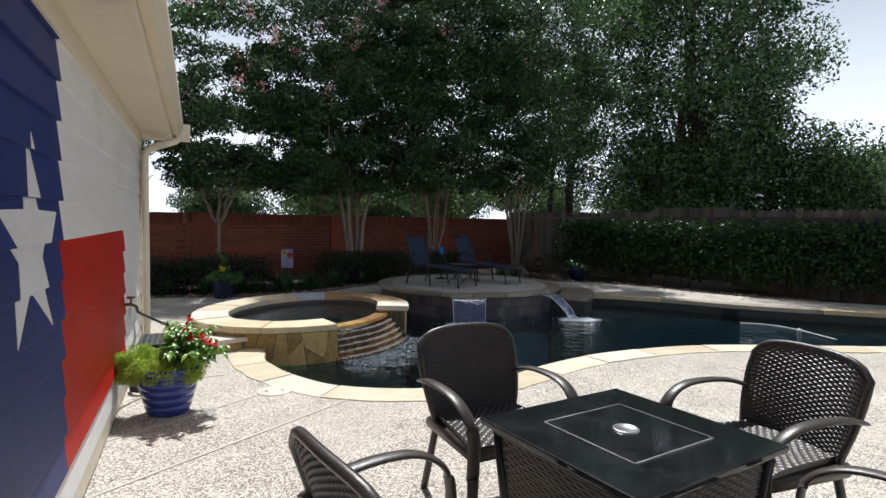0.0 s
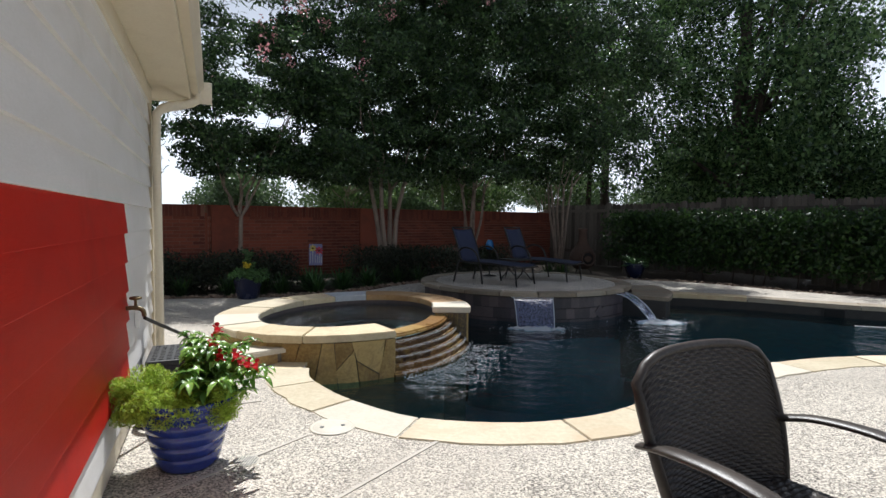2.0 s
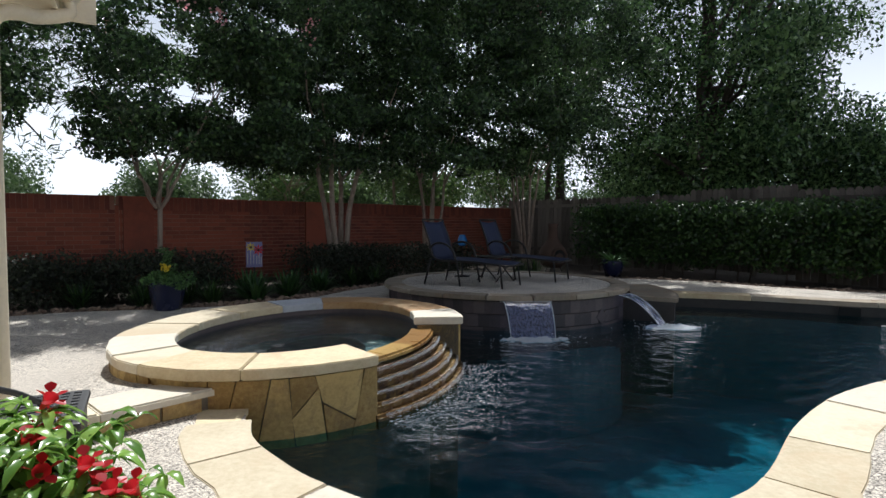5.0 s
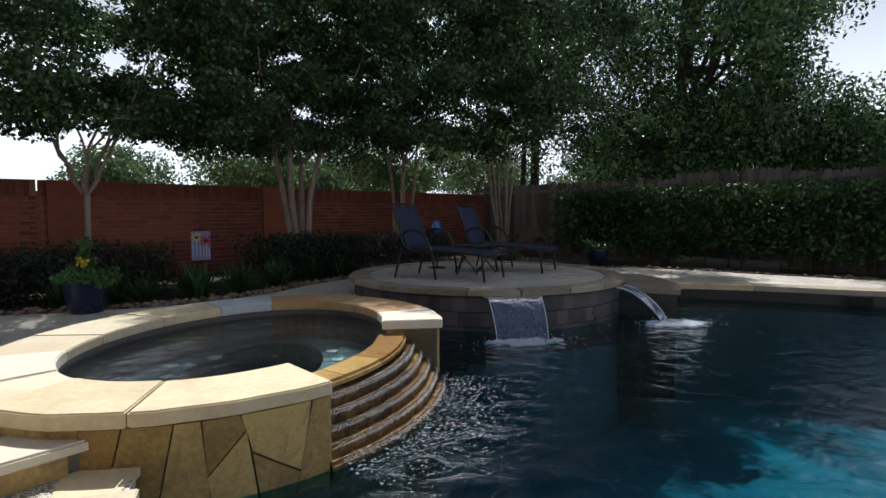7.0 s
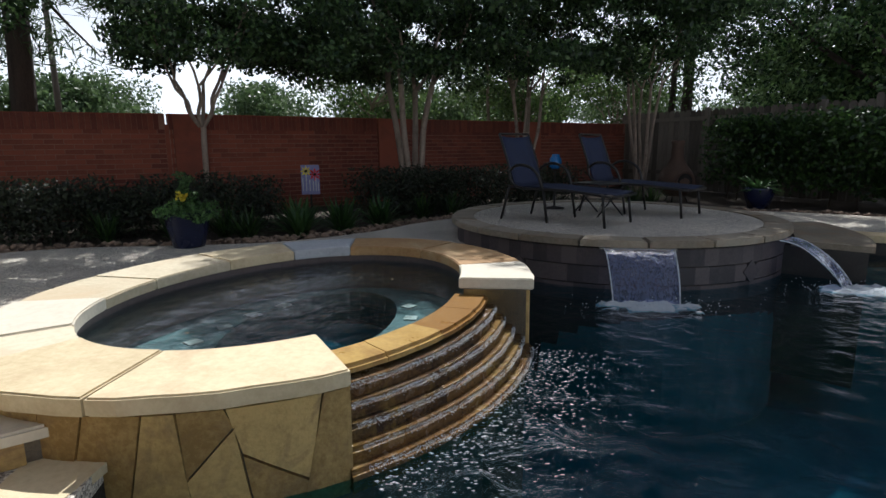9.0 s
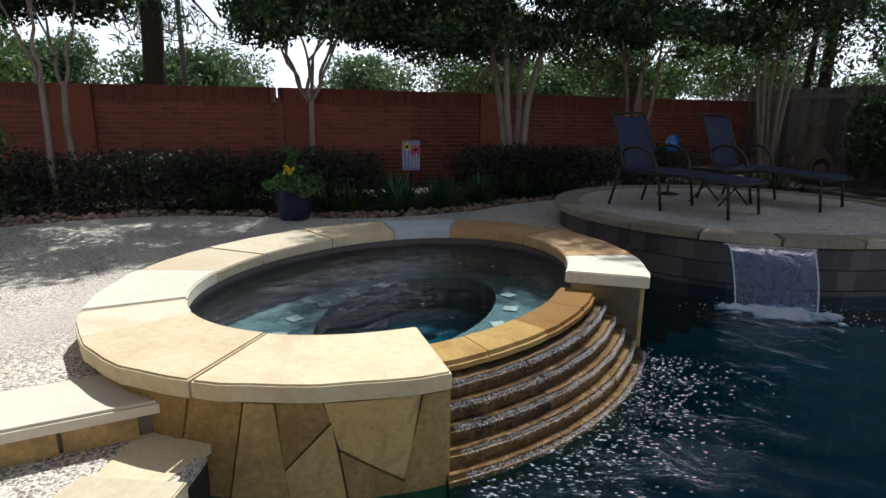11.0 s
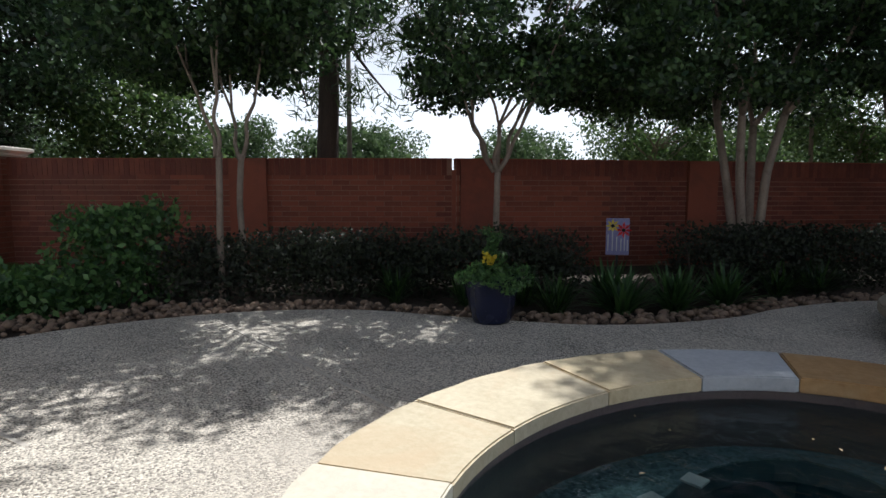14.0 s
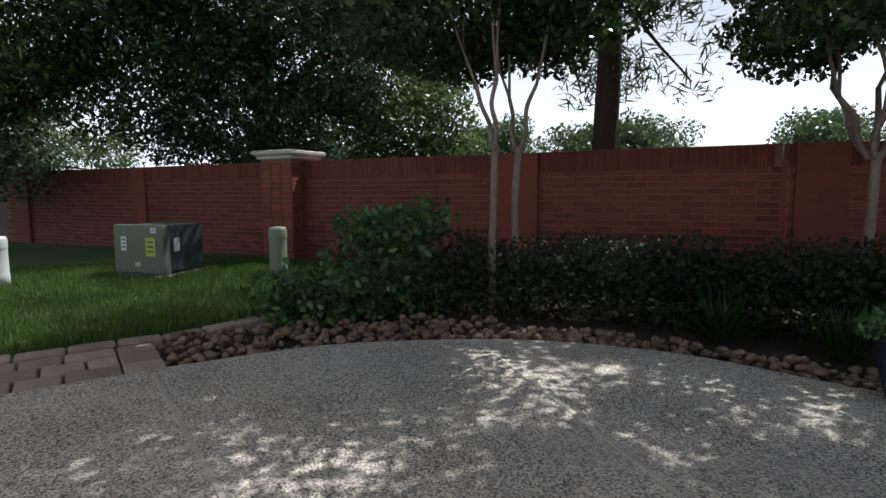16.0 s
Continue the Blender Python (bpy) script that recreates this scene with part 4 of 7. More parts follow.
part("side_sheathing", boxed(side, 0.2, 6.0, 2.6), M_WHITE, house)
LAP, Z_LOW, SOFFIT = 0.172, 0.145, 2.335
RED_TOP = Z_LOW + LAP * 7


def lap_piece(s0, s1, z0, z1, material, name="siding_board"):
    """One lap: thick at its lower edge, leaning in at the top."""
    pts = [(0.0, z0), (0.024, z0), (0.0245, z0 + 0.003), (0.005, z1 + 0.02), (0.0, z1 + 0.02)]
    verts = [HM @ Vector((s, n_, z)) for s in (s0, s1) for n_, z in pts]
    faces = [(0, 1, 2, 3, 4), (9, 8, 7, 6, 5)] + [(i, i + 5, (i + 1) % 5 + 5, (i + 1) % 5) for i in range(5)]
    mesh_part(name, verts, faces, material, house)


part("skirt_board", boxed(HM @ Matrix.Translation((H_END / 2 - 3.0, 0.006, Z_LOW - 0.055)), H_END + 6.0, 0.03, 0.12), M_CREAM, house)
for k in range(13):
    z0 = Z_LOW + LAP * k
    z1 = min(z0 + LAP, SOFFIT - 0.02)
    if k == 0:
        lap_piece(-6.0, H_END, z0, z1, M_WHITE)
        continue
    jig = 0.012 * ((k * 7) % 3 - 1)
    lap_piece(-6.0, -1.78, z0, z1, M_WHITE)
    lap_piece(-1.78, -0.50 + jig, z0, z1, M_BLUE)
    lap_piece(-0.50 + jig, 1.80 - jig, z0, z1, M_RED if k < 7 else M_WHITE)
    lap_piece(1.80 - jig, H_END, z0, z1, M_WHITE)
# star, cut by the laps
SC, SR = (-0.975, 1.346), 0.405
star = [(SC[0] + r * math.sin(radians(a)), SC[1] + r * math.cos(radians(a))) for a, r in [(i * 36, SR if i % 2 == 0 else SR * 0.40) for i in range(10)]]


def clip(poly, z, keep_above):
    out = []
    for (x0, y0), (x1, y1) in zip(poly, poly[1:] + poly[:1]):
        i0, i1 = (y0 >= z) == keep_above, (y1 >= z) == keep_above
        if i0:
            out.append((x0, y0))
        if i0 != i1:
            t = (z - y0) / (y1 - y0)
            out.append((x0 + (x1 - x0) * t, z))
    return out


for k in range(13):
    z0, z1 = Z_LOW + LAP * k, Z_LOW + LAP * (k + 1)
    poly = clip(clip(star, z0, True), z1 - 0.002, False)
    if len(poly) < 3:
        continue
    bm = bmesh.new()
    es = [bm.verts.new(HM @ Vector((s + 0.008 * ((k * 5) % 3 - 1), 0.0275 - 0.0185 * (z - z0) / LAP, z))) for s, z in poly]
    loop = [bm.edges.new((es[i], es[(i + 1) % len(es)])) for i in range(len(es)) if (es[i].co - es[(i + 1) % len(es)].co).length > 1e-5]
    bmesh.ops.triangle_fill(bm, edges=loop, use_beauty=True)
    if bm.faces:
        bmesh.ops.recalc_face_normals(bm, faces=bm.faces[:])
        ext = bmesh.ops.extrude_face_region(bm, geom=bm.faces[:])
        bmesh.ops.translate(bm, verts=[g for g in ext["geom"] if isinstance(g, bmesh.types.BMVert)], vec=(-HN.x * 0.003, -HN.y * 0.003, 0))
        part("star_paint", bm, M_WHITE, house, "white painted star on the siding")
    else:
        bm.free()
part("corner_board", boxed(HM @ Matrix.Translation((H_END + 0.01, 0.0, 1.23)), 0.09, 0.06, 2.20), M_CREAM, house)

roof = empty("roof", pose(0, 0, 0), "low house eave with cream soffit, fascia and gutter", "roof", kind="structure")
OV, R_END = 0.30, H_END + 0.42
part("soffit", boxed(HM @ Matrix.Translation((R_END / 2 - 3.0, OV / 2 - 0.1, SOFFIT + 0.012)), R_END + 6.0, OV + 0.2, 0.024), M_CREAM, roof)
part("frieze_board", boxed(HM @ Matrix.Translation((H_END / 2 - 3.0, 0.022, SOFFIT - 0.06)), H_END + 6.0, 0.03, 0.115), M_CREAM, roof)
part("fascia", boxed(HM @ Matrix.Translation((R_END / 2 - 3.0, OV + 0.012, SOFFIT + 0.09)), R_END + 6.0, 0.024, 0.2), M_CREAM, roof)
part("end_fascia", boxed(HM @ Matrix.Translation((R_END + 0.012, -2.6, SOFFIT + 0.09)), 0.024, 6.2, 0.2), M_CREAM, roof)
part("side_soffit", boxed(HM @ Matrix.Translation((H_END + 0.21, -3.2, SOFFIT + 0.012)), 0.42, 6.0, 0.024), M_CREAM, roof)
verts = [HM @ Vector(v) for v in ((-6.0, OV + 0.06, SOFFIT + 0.2), (R_END + 0.05, OV + 0.06, SOFFIT + 0.2), (R_END - 2.6, -4.0, SOFFIT + 2.0), (-6.0, -4.0, SOFFIT + 2.0), (R_END + 0.05, -8.0, SOFFIT + 0.2))]
verts += [v - Vector((0, 0, 0.03)) for v in verts]
mesh_part("shingles", verts, [(0, 1, 2, 3), (1, 4, 2), (5, 8, 7, 6), (6, 7, 9), (0, 5, 6, 1), (1, 6, 9, 4), (0, 3, 8, 5)], M_SHINGLE, roof)
# gutter: an open channel with a lip
gprof = [(OV + 0.026, SOFFIT + 0.19), (OV + 0.026, SOFFIT + 0.05), (OV + 0.085, SOFFIT + 0.045), (OV + 0.105, SOFFIT + 0.09), (OV + 0.13, SOFFIT + 0.13), (OV + 0.13, SOFFIT + 0.19), (OV + 0.115, SOFFIT + 0.19), (OV + 0.115, SOFFIT + 0.14), (OV + 0.08, SOFFIT + 0.06), (OV + 0.034, SOFFIT + 0.06), (OV + 0.034, SOFFIT + 0.19)]
verts = [HM @ Vector((s, a, b)) for s in (-6.0, R_END) for a, b in gprof]
n = len(gprof)
mesh_part("gutter", verts, [tuple(range(n))[::-1], tuple(range(n, 2 * n))] + [(i, (i + 1) % n, n + (i + 1) % n, n + i) for i in range(n)], M_CREAM, roof, "cream metal gutter")
ds = H_END - 0.10
pts = [HM @ Vector(p) for p in ((R_END - 0.12, OV + 0.07, SOFFIT + 0.06), (R_END - 0.12, OV + 0.07, SOFFIT - 0.01), (R_END - 0.2, OV - 0.06, SOFFIT - 0.075), (ds + 0.08, 0.16, SOFFIT - 0.14), (ds + 0.02, 0.09, SOFFIT - 0.2), (ds, 0.075, SOFFIT - 0.34), (ds, 0.075, 1.1), (ds, 0.075, 0.30), (ds, 0.075, 0.03))]
bm = bmesh.new()
tube(bm, smooth_path(pts, 5), 0.042, 10, 0.8, (HN.x, HN.y, 0))
dsp = tagged(part("downspout", bm, M_CREAM, roof), "cream square metal downspout on the house corner")

# ---- trees ----
def limb(bm, base, tip, r0, r1, rng, bend=0.12, steps=5):
    base, tip = Vector(base), Vector(tip)
    pts = [base.lerp(tip, i / 3) + Vector((rng.uniform(-bend, bend), rng.uniform(-bend, bend), 0)) * (1 if 0 < i < 3 else 0) for i in range(4)]
    path = smooth_path(pts, steps)
    tube(bm, path, [r0 + (r1 - r0) * i / (len(path) - 1) for i in range(len(path))], 8)
    return path


def tree_limb(base, tip, r0, r1, rng, bend=0.12, steps=5):
    bm = bmesh.new()
    limb(bm, base, tip, r0, r1, rng, bend, steps)
    return bm


def crape(x, y, seed, stems, spread, fork, top, crown_r, r0, leaf, per, blossom=40, base_z=-0.07, label="crape myrtle with pale smooth multiple trunks and pink blossom", shift=(0, 0), single=0.0):
    rng, nr = random.Random(seed), np.random.default_rng(seed)
    root = empty("crape_myrtle", pose(x, y, base_z), label, "tree", "garden trees")
    if single:
        part("trunk", tree_limb((0, 0, 0), (0.02, 0, single + 0.05), r0 * 1.5, r0 * 1.35, rng, 0.03), M_BARK, root)
    for k in range(stems):
        a = 2 * math.pi * (k + rng.uniform(-0.2, 0.2)) / stems
        f = 0.03 if single else 0.05 * min(stems, 5) / 4
        foot = (f * math.cos(a), f * math.sin(a), single)
        mid = (spread * 0.42 * math.cos(a), spread * 0.42 * math.sin(a), fork + rng.uniform(-0.15, 0.15))
        stem = part("stem", tree_limb(foot, mid, r0, r0 * 0.75, rng, 0.04), M_BARK, root)
        for j in range(2):
            b = a + rng.uniform(-0.8, 0.8)
            q = rng.uniform(0.7, 1.2)
            tip = (shift[0] * 0.3 + spread * q * math.cos(b), shift[1] * 0.3 + spread * q * math.sin(b), fork + rng.uniform(0.7, 1.5))
            part("branch", tree_limb(mid, tip, r0 * 0.6, r0 * 0.28, rng, 0.08), M_BARK, stem)
            t2 = (tip[0] * 1.4 + rng.uniform(-0.4, 0.4), tip[1] * 1.4 + rng.uniform(-0.4, 0.4), tip[2] + rng.uniform(0.6, 1.6))
            part("branch", tree_limb(tip, t2, r0 * 0.28, r0 * 0.1, rng, 0.08, 3), M_BARK, stem)
    blobs = []
    low = fork + 0.36
    for _ in range(int(74 * crown_r * (top - low) / 4)):
        a = rng.uniform(0, 2 * math.pi)
        h = rng.random()
        wide = crown_r * (0.86 + 0.17 * math.sin(5 * a + seed) + 0.1 * math.sin(9 * a + 4 * h)) * math.sqrt(max(0.05, 1 - (abs(h - 0.35) / 0.72) ** 2.4))
        r = wide * rng.random() ** 0.5
        droop = 0.28 * (r / crown_r) ** 2
        c = Vector((x + r * math.cos(a), y + r * math.sin(a), (top - low) * h))
        if h > 0.06 and noise.noise(c * 0.95) > 0.4:      # open gaps between the masses
            continue
        blobs.append(((shift[0] + r * math.cos(a), shift[1] + r * math.sin(a), low - droop + (top - low) * h), rng.uniform(0.24, 0.5)))
    pts = clump_points(nr, blobs, per, 0.5)
    pts = pts[nr.random(len(pts)) < 1.05 - 0.22 * np.clip((pts[:, 2] - low) / (top - low), 0, 1)]
    leaves_mesh("crown", pts, leaf * (0.7 + 0.6 * nr.random(len(pts))), M_LEAF_CRAPE, root, nr, (1.0, 0.55))
    if blossom:
        tops = [b for b in blobs if b[0][2] > low + 0.4 * (top - low) and b[0][1] < shift[1] + 0.5]
        rng.shuffle(tops)
        bp = []
        for (cx, cy, cz), r in tops[:blossom]:
            k = 1.0 + 0.35 * rng.random()
            bp.append(np.array([cx * k, cy * k - 0.2, cz + r * 0.5]) + nr.normal(size=(40, 3)) * np.array([0.06, 0.06, 0.10]))
        bp = np.concatenate(bp)
        leaves_mesh("blossom", bp, 0.05 * (0.7 + 0.6 * nr.random(len(bp))), M_PETAL_PINK, root, nr, (1.0, 0.8), label="pink blossom clusters")
    return root


def big_tree(name, x, y, seed, trunk_r, trunk_h, crown_c, crown_r, count, leaf, per, material, bark, label, blob=(0.5, 1.0), shape=(1.0, 0.5), group="boundary trees", hollow=0.45):
    rng, nr = random.Random(seed), np.random.default_rng(seed)
    root = empty(name, pose(x, y, -0.07), label, "tree", group)
    bm = bmesh.new()
    cx, cy, cz = crown_c
    limb(bm, (0, 0, 0), (cx * 0.3, cy * 0.3, trunk_h), trunk_r, trunk_r * 0.7, rng, 0.08)
    limb(bm, (cx * 0.3, cy * 0.3, trunk_h), (cx, cy, cz + crown_r[2] * 0.6), trunk_r * 0.7, trunk_r * 0.15, rng, 0.25)
    blobs = []
    for _ in range(count):
        d = nr.normal(size=3)
        d /= np.linalg.norm(d)
        k = hollow + (1 - hollow) * nr.random() ** 0.6
        a = math.atan2(d[1], d[0])
        s = 0.82 + 0.2 * math.sin(4 * a + seed) + 0.12 * math.sin(7 * a + 2 * d[2] * 5)
        if noise.noise(Vector((x + d[0] * crown_r[0] * k, y + d[1] * crown_r[1] * k, d[2] * crown_r[2] * k)) * 0.6) > 0.3:
            continue
        blobs.append(((cx + d[0] * crown_r[0] * k * s, cy + d[1] * crown_r[1] * k * s, cz + d[2] * crown_r[2] * k), rng.uniform(*blob)))
    for (bx, by, bz), r in rng.sample(blobs, min(16, len(blobs))):
        zz = trunk_h + (cz - trunk_h) * rng.uniform(-0.1, 0.7)
        limb(bm, (cx * 0.5, cy * 0.5, max(zz, trunk_h * 0.8)), (bx, by, bz), trunk_r * 0.35, trunk_r * 0.06, rng, 0.3, 4)
    part("trunk", bm, bark, root)
    pts = clump_points(nr, blobs, per)
    leaves_mesh("crown", pts, leaf * (0.7 + 0.6 * nr.random(len(pts))), material, root, nr, shape)
    return root


crape(-4.98, 12.25, 3, 6, 0.8, 2.0, 6.2, 2.25, 0.03, 0.078, 2700, 16, single=1.4, shift=(0.35, 0.25))
crape(-2.30, 14.2, 5, 4, 0.95, 2.05, 8.2, 2.5, 0.062, 0.078, 2500, 20, shift=(0.0, -0.2))
crape(-7.0, 9.74, 7, 2, 0.5, 2.1, 6.3, 1.5, 0.024, 0.075, 2900, 8, single=1.5, shift=(-0.2, 0.2))
crape(-7.03, 10.05, 8, 2, 0.5, 2.1, 6.3, 1.55, 0.024, 0.075, 2900, 6, single=1.5, shift=(0.2, -0.3))
crape(-0.25, 16.6, 9, 5, 0.8, 2.1, 9.0, 3.0, 0.042, 0.09, 1700, 6, shift=(0.1, -1.2))
crape(2.25, 17.0, 11, 5, 0.8, 2.3, 8.6, 2.8, 0.036, 0.09, 1150, 0, shift=(0.0, -1.1))
big_tree("oak_tree", 8.4, 19.0, 21, 0.26, 2.6, (-0.2, 0, 6.9), (4.0, 5.0, 5.9), 540, 0.14, 290, M_LEAF_OAK, M_BARK_DARK, "large dark green oak behind the cedar fence")
big_tree("oak_tree", 4.4, 22.5, 22, 0.12, 3.4, (0, 0, 8.4), (3.8, 3.6, 4.8), 120, 0.15, 230, M_LEAF_OAK, M_BARK_DARK, "tall leafy oak behind the brick wall corner")
big_tree("oak_tree", -1.2, 22.0, 23, 0.06, 3.4, (0, 0, 8.6), (4.0, 3.4, 4.6), 110, 0.15, 220, M_LEAF_OAK, M_BARK, "tall leafy oak beyond the brick wall")
big_tree("pine_tree", 6.1, 26.5, 24, 0.22, 7.0, (0, 0, 8.6), (3.4, 3.4, 5.0), 110, 0.24, 330, M_LEAF_PINE, M_BARK_DARK, "tall pine with dark straight trunk beyond the fence", (0.4, 0.8), (1.0, 0.12))
big_tree("pine_tree", -8.75, 13.35, 25, 0.21, 5.0, (0, 0, 6.5), (3.2, 3.2, 4.3), 130, 0.24, 330, M_LEAF_PINE, M_BARK_DARK, "tall pine with dark straight trunk behind the brick wall", (0.4, 0.75), (1.0, 0.12))
big_tree("oak_tree", -16.8, 10.6, 26, 0.26, 2.4, (0, 0, 5.6), (4.8, 4.6, 4.2), 440, 0.13, 480, M_LEAF_BROAD, M_BARK_DARK, "broad dark oak behind the brick wall pillar")
big_tree("oak_tree", -17.2, 4.6, 27, 0.3, 2.4, (0, 0, 5.4), (4.6, 4.8, 4.2), 400, 0.13, 400, M_LEAF_OAK, M_BARK_DARK, "large oak overhanging the lawn end of the wall")
for k, (x, y, cz, r) in enumerate(((-14.0, 13.2, 2.5, 2.4), (-4.6, 21.5, 3.0, 2.6), (-0.2, 23.0, 3.2, 3.0), (3.2, 25.5, 3.4, 3.0))):
    big_tree("mid_tree", x, y, 60 + k, 0.07, 1.2, (0, 0, cz), (r * 0.8, r * 0.7, 1.5), 80, 0.12, 420, M_LEAF_MID, M_BARK, "sunlit green tree just beyond the brick wall", (0.4, 0.8))
big_tree("small_tree", 13.2, 17.0, 31, 0.14, 1.4, (0, 0, 2.7), (3.0, 2.8, 1.7), 110, 0.13, 260, M_LEAF_OAK, M_BARK_DARK, "rounded green tree behind the cedar fence")
big_tree("small_tree", 10.9, 18.2, 33, 0.12, 1.3, (0, 0, 3.0), (2.4, 2.2, 2.2), 130, 0.12, 330, M_LEAF_OAK, M_BARK_DARK, "leafy green tree between the oak and the fence")
big_tree("small_tree", 9.0, 22.5, 32, 0.14, 1.4, (0, 0, 3.0), (4.6, 2.4, 1.7), 130, 0.14, 260, M_LEAF_OAK, M_BARK_DARK, "low dark green tree behind the cedar fence")
for k, (x, y, h, r) in enumerate(((-26, 26, 4.6, 3.2), (-20, 30, 4.4, 3.4), (-30, 17, 5.0, 3.6), (-13, 33, 4.2, 3.2), (-7, 36, 4.0, 3.4), (0, 38, 4.6, 3.8), (7, 40, 5.2, 4.0), (14, 36, 5.6, 4.2), (20, 26, 5.4, 4.0), (24, 20, 5.0, 4.0), (-36, 6, 5.4, 4.2), (-17, 24, 3.8, 2.3), (-3.5, 30, 3.6, 2.6))):
    big_tree("far_tree", x, y, 100 + k, 0.18, 1.6, (0, 0, h * 0.55), (r, r, h * 0.45), 80, 0.2, 300, M_LEAF_FAR, M_BARK_DARK, "pale green rounded tree across the road", (0.6, 1.1), group="far trees", hollow=0.3)


# ---- hedges and shrubs ----
def hedge(name, line, width, height, seed, leaf, per, material, label, base=-0.07, bare=0.12, lump=0.2, blob=0.32, category="hedge", shape=(1.0, 0.55)):
    rng, nr = random.Random(seed), np.random.default_rng(seed)
    start = walk_line(line, 0.5)[0][0]
    root = empty(name, pose(start.x, start.y, base), label, category)
    blobs = []
    for p, d in walk_line(line, 0.22):
        for row in range(max(2, int(height / 0.24))):
            for side in (-1, 0, 1):
                z = bare + row * 0.24 + rng.uniform(-0.08, 0.08)
                if z > height - blob * 0.4:
                    z = height - blob * 0.4 - rng.uniform(0, lump)
                o = side * width * 0.36 * (1 - 0.3 * (z / height) ** 2) + rng.uniform(-0.08, 0.08)
                if side == 0 and row < height / 0.24 - 2:
                    continue
                blobs.append(((p.x - d.y * o - start.x, p.y + d.x * o - start.y, z), rng.uniform(blob * 0.6, blob)))
        if rng.random() < 0.3 or (p - start).length < 0.7:
            stem_bm = bmesh.new()
            q = Vector((p.x - start.x, p.y - start.y, 0))
            limb(stem_bm, q, q + Vector((rng.uniform(-0.15, 0.15), rng.uniform(-0.15, 0.15), height * 0.8)), 0.018, 0.006, rng, 0.05, 2)
            part("stem", stem_bm, M_BARK_DARK, root)
    pts = clump_points(nr, blobs, per)
    pts = pts[pts[:, 2] > 0.01]
    leaves_mesh("foliage", pts, leaf * (0.7 + 0.6 * nr.random(len(pts))), material, root, nr, shape)
    return root


hedge("hedge", [(3.85, 16.4), (4.9, 14.7), (6.6, 12.6), (8.6, 10.7), (11.0, 9.2)], 1.3, 1.64, 41, 0.085, 1150, M_LEAF_HEDGE, "dense glossy green hedge in front of the cedar fence", bare=0.5, lump=0.28)
hedge("dark_shrub_row", [(-7.4, 9.6), (-6.2, 10.75), (-5.0, 11.5), (-3.9, 12.0)], 0.9, 0.72, 42, 0.055, 2000, M_LEAF_DARK, "low dark purple-green loropetalum shrubs along the brick wall", category="shrub")
hedge("dark_shrub_row", [(-2.7, 12.9), (-1.9, 13.9), (-0.9, 14.6), (0.6, 15.3)], 1.0, 0.75, 43, 0.055, 1900, M_LEAF_DARK, "low dark shrubs behind the round terrace", category="shrub")
hedge("green_shrub", [(-8.16, 9.02), (-7.41, 9.47)], 0.95, 1.02, 44, 0.085, 1300, M_LEAF_SHRUB, "leafy blue-green shrub by the rock border", category="shrub")
hedge("green_shrub", [(-8.0, 8.1), (-7.5, 8.75)], 0.5, 0.45, 45, 0.08, 1100, M_LEAF_SHRUB, "small leafy shrub at the end of the rock border", category="shrub")

# ---- materials of things ----
M_WICKER = mat("dark_brown_resin_wicker", (0.018, 0.014, 0.011), (0.06, 0.047, 0.038), 8, 70, 0.38, 0.4, 0.003, per_island=0.3)
M_BLACKTOP = mat("black_granite_glass", (0.006, 0.007, 0.008), (0.016, 0.018, 0.02), 5, 90, 0.07, 0.03, 0.001, rough_vary=0.03, stain=(0.025, 0.028, 0.03), stain_scale=6.0)
M_STEELRING = mat("brushed_steel", (0.35, 0.35, 0.35), (0.5, 0.5, 0.5), 8, 80, 0.35, 0.1, metal=0.9)
M_BLUEPOT = mat("glazed_cobalt_ceramic", (0.008, 0.02, 0.16), (0.02, 0.045, 0.30), 3, 30, 0.22, 0.1, 0.004, coat=0.5, stain=(0.03, 0.06, 0.28), stain_scale=4)
M_NAVYPOT = mat("dark_navy_glazed_ceramic", (0.006, 0.009, 0.03), (0.014, 0.02, 0.06), 3, 30, 0.25, 0.1, 0.004)
M_BLACKPLAST = mat("black_plastic", (0.012, 0.012, 0.013), (0.03, 0.03, 0.032), 6, 70, 0.5, 0.2, 0.002)
M_BRASS = mat("weathered_brass", (0.12, 0.09, 0.05), (0.25, 0.19, 0.1), 10, 60, 0.5, 0.2, metal=0.7)
M_SLING = mat("navy_sling_fabric", (0.009, 0.014, 0.04), (0.02, 0.03, 0.075), 6, 200, 0.8, 0.3, 0.002)
M_FRAME = mat("dark_bronze_metal", (0.012, 0.011, 0.01), (0.03, 0.027, 0.025), 8, 60, 0.4, 0.1, metal=0.3)
M_CLAY = mat("smoked_terracotta", (0.04, 0.024, 0.017), (0.095, 0.058, 0.042), 5, 50, 0.9, 0.3)
M_SOOT = mat("black_soot", (0.006, 0.006, 0.006), (0.012, 0.011, 0.01), 5, 50, 0.95, 0.1)
M_BLUEGLASS = mat("blue_glass", (0.01, 0.08, 0.25), (0.03, 0.16, 0.4), 6, 40, 0.15, 0.05)
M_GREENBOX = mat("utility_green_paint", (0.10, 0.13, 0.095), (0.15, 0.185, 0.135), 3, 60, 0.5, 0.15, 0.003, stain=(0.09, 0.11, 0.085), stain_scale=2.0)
# darker copy of the box paint; the shade of its side is in the colour
M_SHADEBOX = mat("utility_shaded_side", (0.03, 0.045, 0.055), (0.06, 0.08, 0.09), 3, 60, 0.35, 0.1, 0.003)
M_POSTGREEN = mat("pale_green_plastic", (0.15, 0.19, 0.14), (0.22, 0.265, 0.2), 4, 60, 0.55, 0.1)
